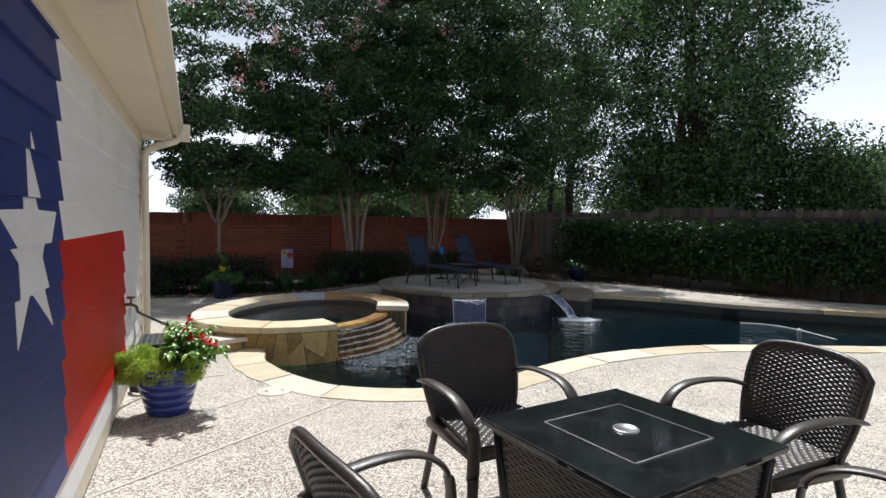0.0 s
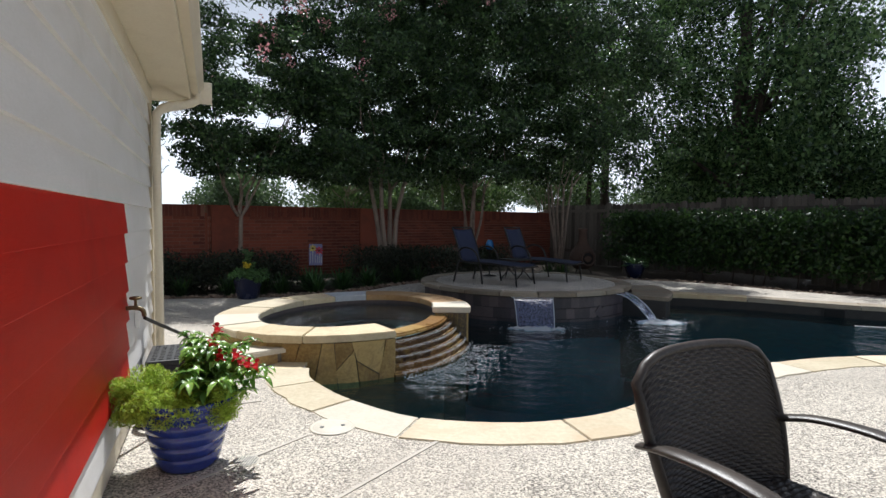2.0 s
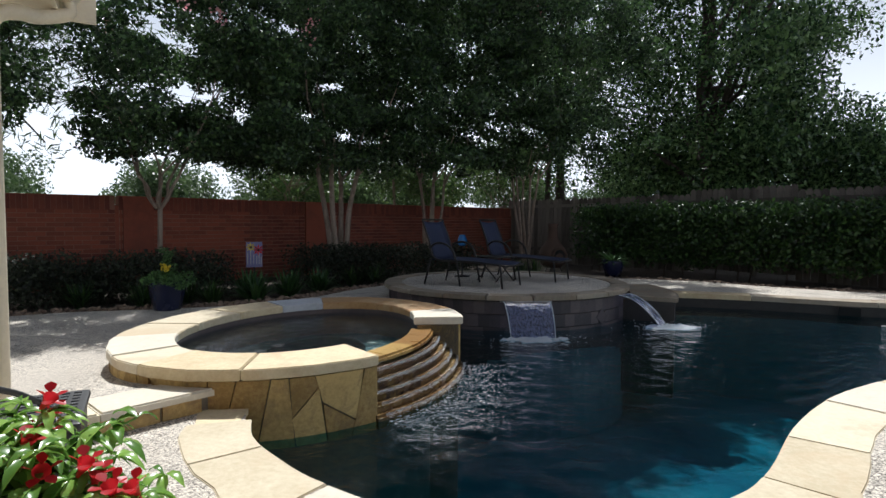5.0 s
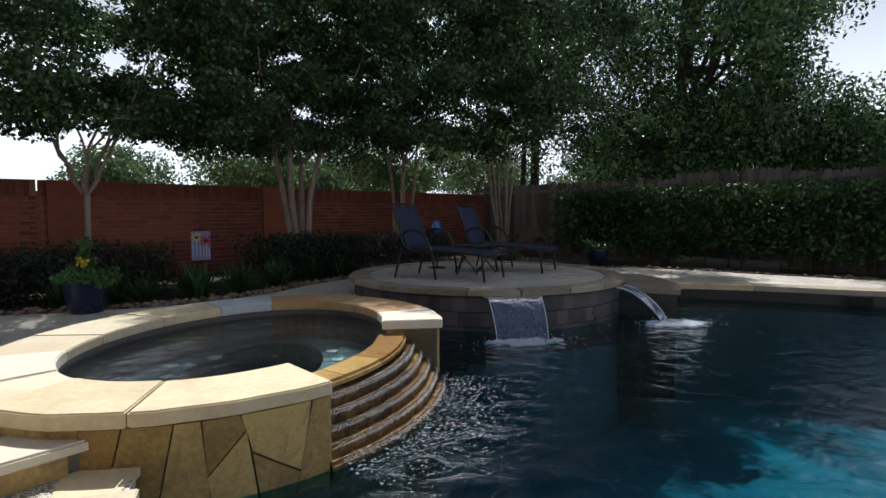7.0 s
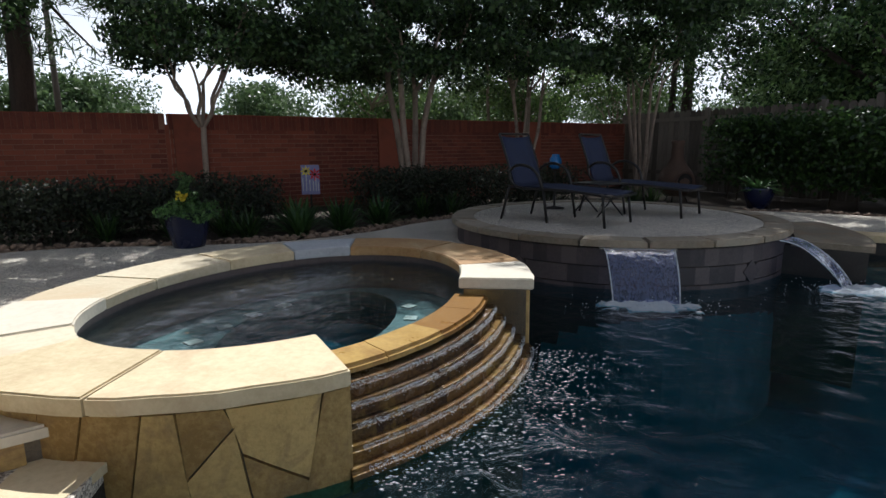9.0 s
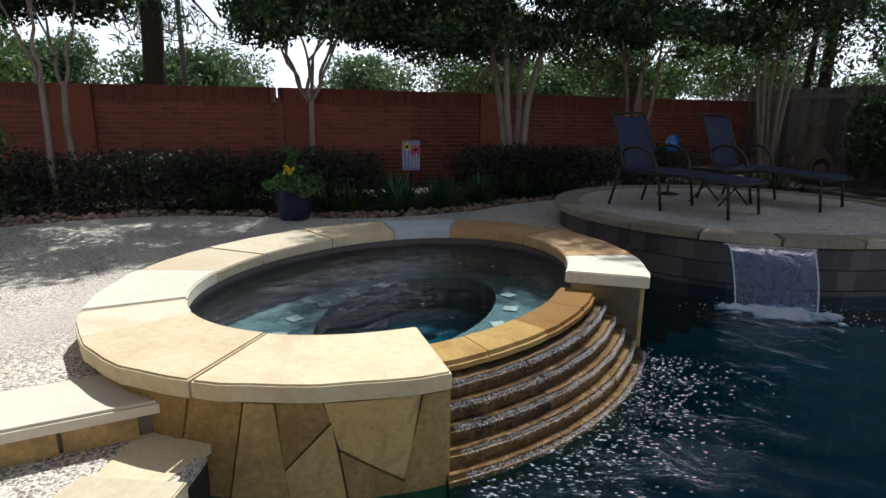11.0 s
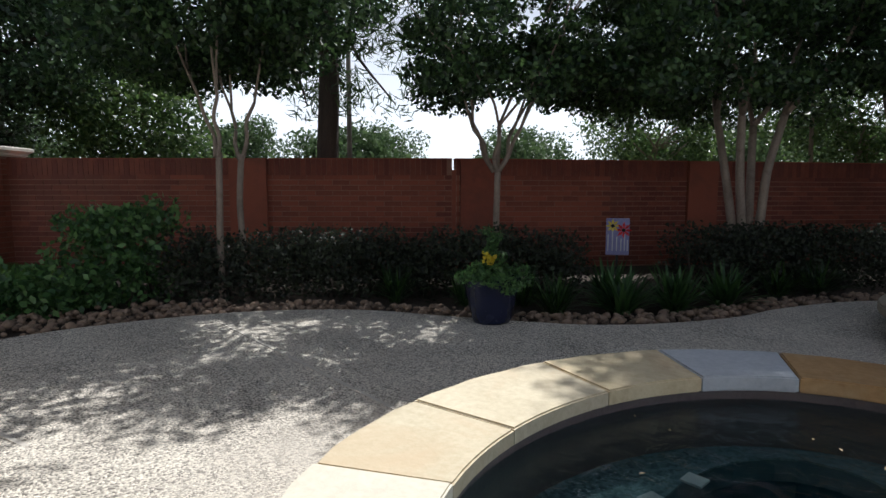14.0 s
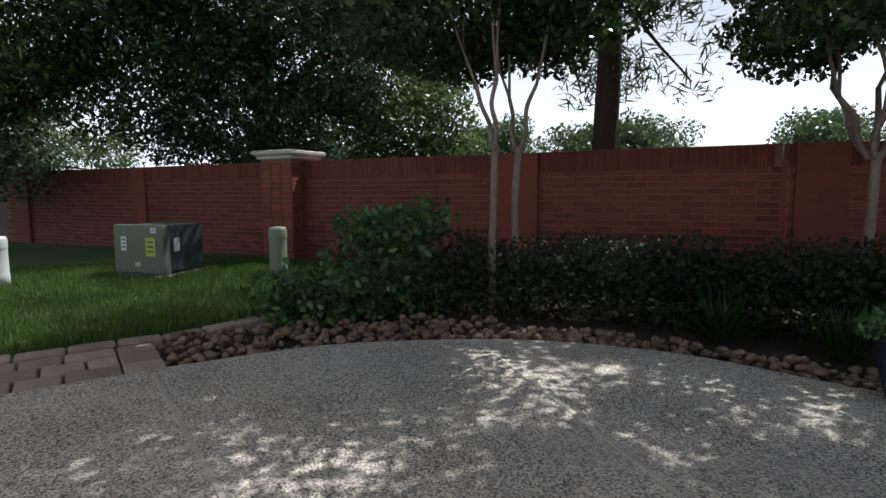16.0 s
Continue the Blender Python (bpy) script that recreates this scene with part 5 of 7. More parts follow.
M_POSTWHITE = mat("white_plastic_post", (0.45, 0.46, 0.45), (0.62, 0.62, 0.6), 4, 60, 0.55, 0.1)
M_STICKER_W = mat("white_sticker", (0.6, 0.6, 0.6), (0.75, 0.75, 0.75), 6, 60, 0.5, 0.0)
M_STICKER_Y = mat("yellow_sticker", (0.42, 0.42, 0.03), (0.55, 0.55, 0.05), 6, 60, 0.5, 0.0)
M_INK = mat("grey_ink", (0.05, 0.06, 0.06), (0.1, 0.11, 0.11), 6, 60, 0.6, 0.0)
M_SIGN = mat("painted_sign_board", (0.14, 0.14, 0.30), (0.27, 0.27, 0.46), 5, 50, 0.6, 0.1)
M_SIGN_GREEN = mat("painted_stems", (0.4, 0.4, 0.44), (0.6, 0.6, 0.6), 6, 60, 0.7, 0.0)
M_LID = mat("cream_plastic_lid", (0.55, 0.50, 0.41), (0.68, 0.63, 0.53), 5, 60, 0.6, 0.1)


# ---- wicker chair ----
def wicker_sheet(bm, surf, nu, nv, amp, thick):
    """A woven panel: surf(u, v) gives place and normal; strands rise and dip in turn."""
    grid = {}
    for side in (1, -1):
        for i in range(2 * nu + 1):
            for j in range(2 * nv + 1):
                p, n = surf(i / (2 * nu), j / (2 * nv))
                cell = (i // 2 + j // 2) % 2
                lift = 0.0
                if i % 2 == 1 and j % 2 == 1:
                    lift = amp if cell else -amp * 0.5
                elif j % 2 == 1:
                    lift = amp * 0.25
                else:
                    lift = -amp * 0.55
                grid[side, i, j] = bm.verts.new(p + n * (side * thick + side * lift))
    for side in (1, -1):
        for i in range(2 * nu):
            for j in range(2 * nv):
                q = [grid[side, i, j], grid[side, i + 1, j], grid[side, i + 1, j + 1], grid[side, i, j + 1]]
                bm.faces.new(q if side == 1 else q[::-1])
    for i in range(2 * nu):
        for j in (0, 2 * nv):
            bm.faces.new((grid[1, i, j], grid[-1, i, j], grid[-1, i + 1, j], grid[1, i + 1, j]))
    for j in range(2 * nv):
        for i in (0, 2 * nu):
            bm.faces.new((grid[1, i, j], grid[1, i, j + 1], grid[-1, i, j + 1], grid[-1, i, j]))
    bmesh.ops.recalc_face_normals(bm, faces=bm.faces[:])
    return bm


def back_surface(u, v):
    uu = 2 * u - 1
    top = 0.868 - 0.035 * abs(uu) ** 2.5 - 0.05 * abs(uu) ** 9
    z = 0.36 + (top - 0.36) * v
    half = 0.235 + 0.06 * math.sin(min(1.0, v * 1.15) * math.pi / 2)
    x = uu * half
    y = -0.215 - 0.12 * v ** 1.3 + 0.035 * uu * uu
    n = Vector((-0.35 * uu, 1.0, 0.22)).normalized()
    return Vector((x, y, z)), n


def seat_surface(u, v):
    uu, vv = 2 * u - 1, 2 * v - 1
    x = uu * (0.25 + 0.02 * vv)
    y = vv * 0.245
    z = 0.425 - 0.014 * (1 - uu * uu) * (1 - vv * vv) - 0.02 * max(0, vv) ** 4
    return Vector((x, y, z)), Vector((0, 0, 1))


def wicker_chair(m):
    chair = empty("wicker_chair", m, "dark brown woven resin wicker armchair on the pool deck", "chair", "chairs round the fire table")
    part("backrest", wicker_sheet(bmesh.new(), back_surface, 24, 46, 0.0032, 0.011), M_WICKER, chair)
    bm = bmesh.new()
    rim = [back_surface(0, k / 8)[0] for k in range(9)] + [back_surface(k / 14, 1)[0] for k in range(1, 14)] + [back_surface(1, 1 - k / 8)[0] for k in range(9)]
    tube(bm, rim, 0.017, 8)
    part("back_frame", bm, M_WICKER, chair)
    part("seat", wicker_sheet(bmesh.new(), seat_surface, 22, 22, 0.003, 0.022), M_WICKER, chair)
    bm = bmesh.new()
    tube(bm, [(-0.25, -0.235, 0.385), (-0.26, 0.235, 0.385), (0.26, 0.235, 0.385), (0.25, -0.235, 0.385), (-0.25, -0.235, 0.385)], 0.03, 8, 1.2)
    part("apron", bm, M_WICKER, chair)
    for s in (-1, 1):
        bm = bmesh.new()
        path = smooth_path([(s * 0.285, -0.275, 0.605), (s * 0.315, -0.14, 0.64), (s * 0.32, 0.03, 0.65), (s * 0.315, 0.17, 0.63), (s * 0.302, 0.265, 0.565), (s * 0.286, 0.285, 0.47), (s * 0.282, 0.275, 0.3)], 10)
        # braided wrap: the strip swells in turn
        tube(bm, path, [0.033 + 0.002 * (i % 2) for i in range(len(path))], 10, 0.34, (0, 0, 1))
        part("arm", bm, M_WICKER, chair)
        bm = bmesh.new()
        tube(bm, [(s * 0.282, 0.275, 0.31), (s * 0.28, 0.268, 0.0)], [0.028, 0.022], 8)
        part("leg", bm, M_WICKER, chair)
        bm = bmesh.new()
        tube(bm, smooth_path([(s * 0.225, -0.2, 0.42), (s * 0.24, -0.235, 0.25), (s * 0.255, -0.30, 0.0)], 4), 0.02, 8)
        part("leg", bm, M_WICKER, chair)
    return chair


def facing(x, y, tx, ty):
    """A pose on the deck whose +y looks towards the second point."""
    return Matrix.Translation((x, y, 0)) @ Matrix.Rotation(math.atan2(-(tx - x), ty - y), 4, "Z")


TAB = (0.745, 2.155)
chair0 = wicker_chair(facing(0.285, 2.80, 0.735, 1.907))
copy_thing(chair0, facing(1.50, 2.55, 0.56, 2.22))
copy_thing(chair0, facing(-0.02, 1.56, 0.79, 2.13))
copy_thing(chair0, facing(1.24, 1.52, 0.73, 2.18))

# ---- fire table ----
tm = Matrix.Translation((TAB[0], TAB[1], 0)) @ Matrix.Rotation(radians(32), 4, "Z")
table = empty("fire_table", tm, "square black-topped fire pit table with woven wicker base", "table")
part("tabletop", boxed(pose(0, 0, 0.624), 0.84, 0.82, 0.026, 0.006), M_BLACKTOP, table, "polished black granite tabletop")
part("burner_cover", boxed(pose(0, 0, 0.6405), 0.445, 0.445, 0.005, 0.001), M_BLACKTOP, table)
for k in range(4):
    part("inlay_strip", boxed(Matrix.Rotation(k * math.pi / 2, 4, "Z") @ pose(0, 0.226, 0.6395), 0.458, 0.006, 0.005), M_STEELRING, table)
bm = bmesh.new()
lathe(bm, [(0.0, 0.001), (0.038, 0.001), (0.042, 0.004), (0.05, 0.004), (0.053, 0.0), (0.053, -0.003)], pose(0.0, 0.0, 0.644), 32)
part("cover_ring", bm, M_STEELRING, table, "round steel finger ring in the burner cover")
part("apron", boxed(pose(0, 0, 0.594), 0.76, 0.74, 0.034, 0.004), M_FRAME, table)
for k in range(4):
    rot = Matrix.Rotation(k * math.pi / 2, 4, "Z")
    def side_surface(u, v, rot=rot):
        w = 0.355 - 0.05 * (1 - v)
        return rot @ Vector(((2 * u - 1) * w, w, 0.03 + 0.547 * v)), rot @ Vector((0, 1, 0))
    part("side_panel", wicker_sheet(bmesh.new(), side_surface, 24, 36, 0.0032, 0.008), M_WICKER, table)
for sx in (-1, 1):
    for sy in (-1, 1):
        bm = bmesh.new()
        tube(bm, [(sx * 0.36, sy * 0.36, 0.58), (sx * 0.308, sy * 0.308, 0.0)], 0.022, 8)
        part("leg", bm, M_FRAME, table)


# ---- planters ----
def leaf_spray(bm, base, tip, width, droop=0.06, fold=0.25):
    """A pointed leaf with a fold along its midrib."""
    base, tip = Vector(base), Vector(tip)
    d = tip - base
    s = d.cross(Vector((0, 0, 1)))
    s = s.normalized() if s.length > 1e-5 else Vector((1, 0, 0))
    rows = []
    for t, w in ((0.0, 0.1), (0.25, 0.75), (0.55, 1.0), (0.8, 0.6), (1.0, 0.02)):
        p = base + d * t - Vector((0, 0, droop * t * t))
        rows.append([bm.verts.new(p - s * width * w * 0.5 + Vector((0, 0, fold * width * w))), bm.verts.new(p), bm.verts.new(p + s * width * w * 0.5 + Vector((0, 0, fold * width * w)))])
    for a, b in zip(rows, rows[1:]):
        for k in range(2):
            f = bm.faces.new((a[k], a[k + 1], b[k + 1], b[k]))
            f.smooth = True


POT = (-2.03, 4.07)
pot = empty("flower_pot", pose(POT[0], POT[1], 0) @ Matrix.Scale(0.93, 4), "ribbed cobalt blue glazed flower pot on the deck", "flower pot")
prof = [(0.0, 0.0), (0.145, 0.0), (0.155, 0.012)]
for k in range(5):
    z = 0.02 + k * 0.068
    r = 0.16 + 0.018 * k
    prof += [(r, z), (r + 0.011, z + 0.03), (r + 0.014, z + 0.056), (r + 0.006, z + 0.064)]
prof += [(0.262, 0.366), (0.266, 0.385), (0.256, 0.395), (0.236, 0.385), (0.228, 0.33), (0.0, 0.32)]
bm = bmesh.new()
lathe(bm, prof, Matrix(), 44)
part("pot_body", bm, M_BLUEPOT, pot)
bm = bmesh.new()
lathe(bm, [(0.229, 0.345), (0.0, 0.36)], Matrix(), 24)
part("potting_soil", bm, M_SOIL, pot)
rng, nr = random.Random(3), np.random.default_rng(3)
sedum = empty("sedum_plant", pose(POT[0], POT[1], 0.345) @ Matrix.Scale(0.8, 4), "lime green trailing sedum spilling over the blue pot", "plant")
for cx, cy, cz, rx, ry, rz, n in ((-0.21, -0.08, 0.03, 0.27, 0.22, 0.16, 130), (0.23, -0.06, 0.0, 0.11, 0.14, 0.11, 40), (-0.02, -0.24, 0.0, 0.2, 0.07, 0.09, 36)):
    blobs = []
    for _ in range(n):
        d = Vector((rng.gauss(0, 1), rng.gauss(0, 1), rng.gauss(0, 1))).normalized() * rng.random() ** 0.4
        blobs.append(((cx + d.x * rx, cy + d.y * ry, cz + d.z * rz), rng.uniform(0.045, 0.075)))
    pts = clump_points(nr, blobs, 42000)
    leaves_mesh("trailing_foliage", pts, 0.024 * (0.7 + 0.6 * nr.random(len(pts))), M_LEAF_LIME, sedum, nr, (1.0, 0.26))
vine = empty("mandevilla_plant", pose(POT[0], POT[1], 0.31) @ Matrix.Scale(0.92, 4), "glossy green mandevilla with red trumpet flowers in the blue pot", "plant")
bm = bmesh.new()
tips = []
for k in range(52):
    a = rng.uniform(-1.6, 2.9)
    h, r = rng.uniform(0.10, 0.36), rng.uniform(0.04, 0.36)
    tip = Vector((0.06 + r * math.cos(a), 0.05 + r * math.sin(a), h))
    stem = bmesh.new()
    path = smooth_path([(0.04 * math.cos(a), 0.04 * math.sin(a), 0), (tip.x * 0.4, tip.y * 0.4, h * 0.7), tuple(tip)], 4)
    tips.append(tip)
    for q in path[1:]:
        for _ in range(5):
            b = rng.uniform(0, 6.28)
            l = rng.uniform(0.05, 0.095)
            leaf_spray(bm, q, q + Vector((l * math.cos(b), l * math.sin(b), rng.uniform(0.0, 0.06))), l * 0.42)
    tube(stem, path, 0.0035, 5)
    part("stem", stem, M_LEAF_GLOSS, vine)
part("foliage", bm, M_LEAF_GLOSS, vine)
for tip in [t for t in tips if t.z > 0.20][:9]:
    bm = bmesh.new()
    c = tip + Vector((rng.uniform(-0.02, 0.02), rng.uniform(-0.02, 0.02), 0.035))
    tilt = Matrix.Translation(c) @ Euler((rng.uniform(-0.9, 0.9), rng.uniform(-0.9, 0.9), 0)).to_matrix().to_4x4()
    lathe(bm, [(0.006, -0.05), (0.009, -0.03), (0.016, -0.01), (0.02, 0.0)], tilt, 10)
    for k in range(5):
        a = 2 * math.pi * k / 5
        d0 = tilt @ Vector((0.016 * math.cos(a), 0.016 * math.sin(a), 0))
        d1 = tilt @ Vector((0.042 * math.cos(a), 0.042 * math.sin(a), 0.012))
        leaf_spray(bm, d0, d1, 0.03, 0.0, 0.1)
    part("red_flower", bm, M_PETAL_RED, vine)

# second pot by the rocks
BP = (-3.98, 10.02)
pot2 = empty("flower_pot", pose(BP[0], BP[1], 0), "dark navy glazed flower pot beside the rock border", "flower pot")
bm = bmesh.new()
lathe(bm, [(0.0, 0.0), (0.15, 0.0), (0.16, 0.02), (0.20, 0.18), (0.225, 0.32), (0.238, 0.335), (0.24, 0.37), (0.222, 0.375), (0.21, 0.33), (0.0, 0.32)], Matrix(), 36)
part("pot_body", bm, M_NAVYPOT, pot2)
plant2 = empty("flower_plant", pose(BP[0], BP[1], 0.34), "leafy green plant with yellow flowers in the navy pot", "plant")
blobs = [((rng.uniform(-0.24, 0.24), rng.uniform(-0.24, 0.24), rng.uniform(-0.02, 0.1)), 0.08) for _ in range(40)]
blobs += [((rng.uniform(-0.05, 0.05), rng.uniform(-0.05, 0.05), 0.1 + 0.035 * k), 0.06) for k in range(10)]
pts = clump_points(nr, blobs, 9000)
leaves_mesh("foliage", pts, 0.05 * (0.6 + 0.6 * nr.random(len(pts))), M_LEAF_SHRUB, plant2, nr, (1.0, 0.4))
pts = np.array([0.03, -0.12, 0.2]) + nr.normal(size=(30, 3)) * 0.022
leaves_mesh("yellow_flower", pts, np.full(30, 0.045), M_PETAL_YELLOW, plant2, nr, (1.0, 0.9))
# third pot at the terrace
TP = (3.45, 14.05)
pot3 = empty("flower_pot", pose(TP[0], TP[1], 0), "dark blue pot with a fern near the terrace", "flower pot")
bm = bmesh.new()
lathe(bm, [(0.0, 0.0), (0.15, 0.0), (0.2, 0.16), (0.235, 0.3), (0.24, 0.33), (0.215, 0.33), (0.2, 0.28), (0.0, 0.27)], Matrix(), 30)
part("pot_body", bm, M_NAVYPOT, pot3)
bm = bmesh.new()
for k in range(70):
    a, l = rng.uniform(0, 6.28), rng.uniform(0.2, 0.42)
    leaf_spray(bm, (0, 0, 0.28), (l * math.cos(a), l * math.sin(a), 0.34 + rng.uniform(0, 0.28)), 0.045, 0.12)
part("foliage", bm, M_LEAF_SHRUB, pot3)

# ---- ferns and grassy clumps ----
def blade_clump(name, x, y, count, length, width, seed, label, material, z=-0.06):
    rng = random.Random(seed)
    root = empty(name, pose(x, y, z), label, "plant", "garden clumps")
    bm = bmesh.new()
    for _ in range(count):
        a, l = rng.uniform(0, 6.28), length * rng.uniform(0.6, 1.1)
        lean = rng.uniform(0.25, 0.95)
        b = (rng.uniform(-0.07, 0.07), rng.uniform(-0.07, 0.07), 0)
        leaf_spray(bm, b, (b[0] + l * lean * math.cos(a), b[1] + l * lean * math.sin(a), l * math.sqrt(1 - lean * lean * 0.8)), width, l * 0.35 * lean, 0.15)
    part("foliage", bm, material, root)
    return root


for k, (x, y) in enumerate(((-3.15, 11.05), (-2.75, 11.5), (-3.4, 11.6), (-2.35, 11.95))):
    blade_clump("sword_fern", x, y, 120, 0.55, 0.032, 60 + k, "arching green sword fern behind the rock border", M_LEAF_FERN)
for k, (x, y) in enumerate(((-4.6, 10.75), (-4.1, 11.0), (-3.7, 10.8), (-1.9, 12.9), (-1.5, 13.3), (-5.3, 10.5), (1.6, 14.7), (2.0, 15.0))):
    blade_clump("liriope_clump", x, y, 110, 0.5, 0.016, 80 + k, "grassy dark green liriope clump in the bed", M_LEAF_HEDGE)

# ---- rock border ----
border = empty("rock_border", pose(0, 0, 0), "border of brown and grey river rocks along the deck", "rocks", kind="structure")
rock_meshes = []
rng = random.Random(55)
for v in range(6):
    bm = bmesh.new()
    bmesh.ops.create_icosphere(bm, subdivisions=1, radius=0.5)
    for vert in bm.verts:
        k = 1 + rng.uniform(-0.22, 0.22)
        vert.co = Vector((vert.co.x * k, vert.co.y * k * 0.8, vert.co.z * k * 0.62))
    smooth_all(bm)
    rock_meshes.append(part("rock", bm, M_ROCK, border))
places = []
line = [(p.x, p.y) for p in deck_edge]
edge_pts = walk_line(line, 0.085)
for p, d in edge_pts:
    wide = 0.85 if p.x < -6.2 else 0.42 if p.x < 0 else 0.35
    for _ in range(16 if p.x < -5.5 else 9):
        o = rng.uniform(0.04, wide)
        s = rng.uniform(0.04, 0.095) * (1.3 if rng.random() < 0.12 else 1)
        along = rng.uniform(-0.09, 0.09)
        x, y = p.x - d.y * o + d.x * along, p.y + d.x * o + d.y * along
        if x > 7.5:
            continue
        places.append((x, y, -0.07 + 0.3 * s + rng.uniform(0, 0.05), s, rng.uniform(0, 6.28), rng.randrange(6)))
places.sort(key=lambda q: (q[0] + 5.2) ** 2 + (q[1] - 8.6) ** 2)
used = set()
for x, y, z, s, a, v in places[:294]:
    m = Matrix.Translation((x, y, z)) @ Euler((rng.uniform(-0.8, 0.8), rng.uniform(-0.8, 0.8), a)).to_matrix().to_4x4() @ Matrix.Scale(s, 4)
    if v not in used:
        used.add(v)
        rock_meshes[v].matrix_world = m
    else:
        share("rock", rock_meshes[v], m, border)
verts, faces = [], []
for x, y, z, s, a, v in places[294:]:
    me = rock_meshes[v].data
    o = len(verts)
    m = Matrix.Translation((x, y, z)) @ Matrix.Rotation(a, 4, "Z") @ Matrix.Scale(s, 4)
    verts += [m @ vv.co for vv in me.vertices]
    faces += [tuple(o + i for i in f.vertices) for f in me.polygons]
tagged(mesh_part("far_rocks", verts, faces, M_ROCK, border, "", True), kind="stuff")

# ---- lawn, pavers ----
lawn_loop = [(-7.78, -8), (-7.72, 6.1), (-7.85, 7.1), (-8.05, 8.0), (-8.35, 8.6), (-9.0, 9.6), (-11.5, 10.0), (-20.0, 5.5), (-30, -8)]
tagged(part("lawn", slab(bmesh.new(), lawn_loop, -0.066, -0.03), M_GRASS_G), "green mown lawn beside the patio", "lawn", kind="structure")
nr = np.random.default_rng(8)
n = 60000
gx, gy = -7.8 - 5.5 * nr.random(n) ** 1.2, 3.5 + 6.2 * nr.random(n)
keep = (gy < 8.0 + (-7.8 - gx) * 0.75) & (gx < -7.8 - 0.28 * np.clip(gy - 7.0, 0, 3)) & (gy < 16.3 + 0.559 * gx)
gx, gy = gx[keep], gy[keep]
n = len(gx)
h = 0.05 + 0.04 * nr.random(n)
a = nr.random(n) * 6.28
lean = nr.normal(size=(n, 2)) * 0.02
v = np.empty((n, 3, 3))
v[:, 0] = np.stack([gx - 0.006 * np.cos(a), gy - 0.006 * np.sin(a), np.full(n, -0.032)], 1)
v[:, 1] = np.stack([gx + 0.006 * np.cos(a), gy + 0.006 * np.sin(a), np.full(n, -0.032)], 1)
v[:, 2] = np.stack([gx + lean[:, 0], gy + lean[:, 1], h - 0.03], 1)
me = bpy.data.meshes.new("grass")
me.vertices.add(3 * n)
me.vertices.foreach_set("co", v.reshape(-1))
me.loops.add(3 * n)
me.loops.foreach_set("vertex_index", np.arange(3 * n, dtype=np.int32))
me.polygons.add(n)
me.polygons.foreach_set("loop_start", (np.arange(n) * 3).astype(np.int32))
me.polygons.foreach_set("loop_total", np.full(n, 3, dtype=np.int32))
me.update(calc_edges=True)
me.materials.append(M_GRASS)
tagged(new("grass", me), "short green grass blades of the lawn", "grass", kind="stuff")

pavers = empty("paver_strip", pose(0, 0, 0), "strip of tan tumbled concrete pavers between lawn and deck", "pavers", kind="structure")
rng = random.Random(15)
pav_mesh = {}
def paver(x, y, sx, sy, rot=0.0):
    key = (round(sx, 2), round(sy, 2))
    m = Matrix.Translation((x, y, -0.036 + rng.uniform(-0.004, 0.004))) @ Euler((rng.uniform(-0.012, 0.012), rng.uniform(-0.012, 0.012), rot + rng.uniform(-0.02, 0.02))).to_matrix().to_4x4()
    if key not in pav_mesh:
        bm = bmesh.new()
        w, l = sx / 2 - 0.006, sy / 2 - 0.006
        prism(bm, [(-w, -l + 0.015), (-w + 0.015, -l), (w - 0.015, -l), (w, -l + 0.015), (w, l - 0.015), (w - 0.015, l), (-w + 0.015, l), (-w, l - 0.015)], -0.03, 0.034, 0.012)
        pav_mesh[key] = part("paver", bm, M_PAVER, pavers)
        pav_mesh[key].matrix_world = m
    else:
        share("paver", pav_mesh[key], m, pavers)
for col in range(3):
    y = 7.02
    x = -6.96 - col * 0.235
    k = 0
    while y > 3.2:
        l = (0.24, 0.3, 0.24, 0.18)[(k + col * 2) % 4]
        paver(x, y - l / 2, 0.235, l)
        y -= l
        k += 1
y = 3.2
while y < 8.2:
    bend = max(0, y - 7.0)
    paver(-7.70 - 0.22 * bend - 0.05 * bend * bend, y + 0.15, 0.17, 0.3, 0.22 * (1 if bend else 0) + 0.1 * bend)
    y += 0.3

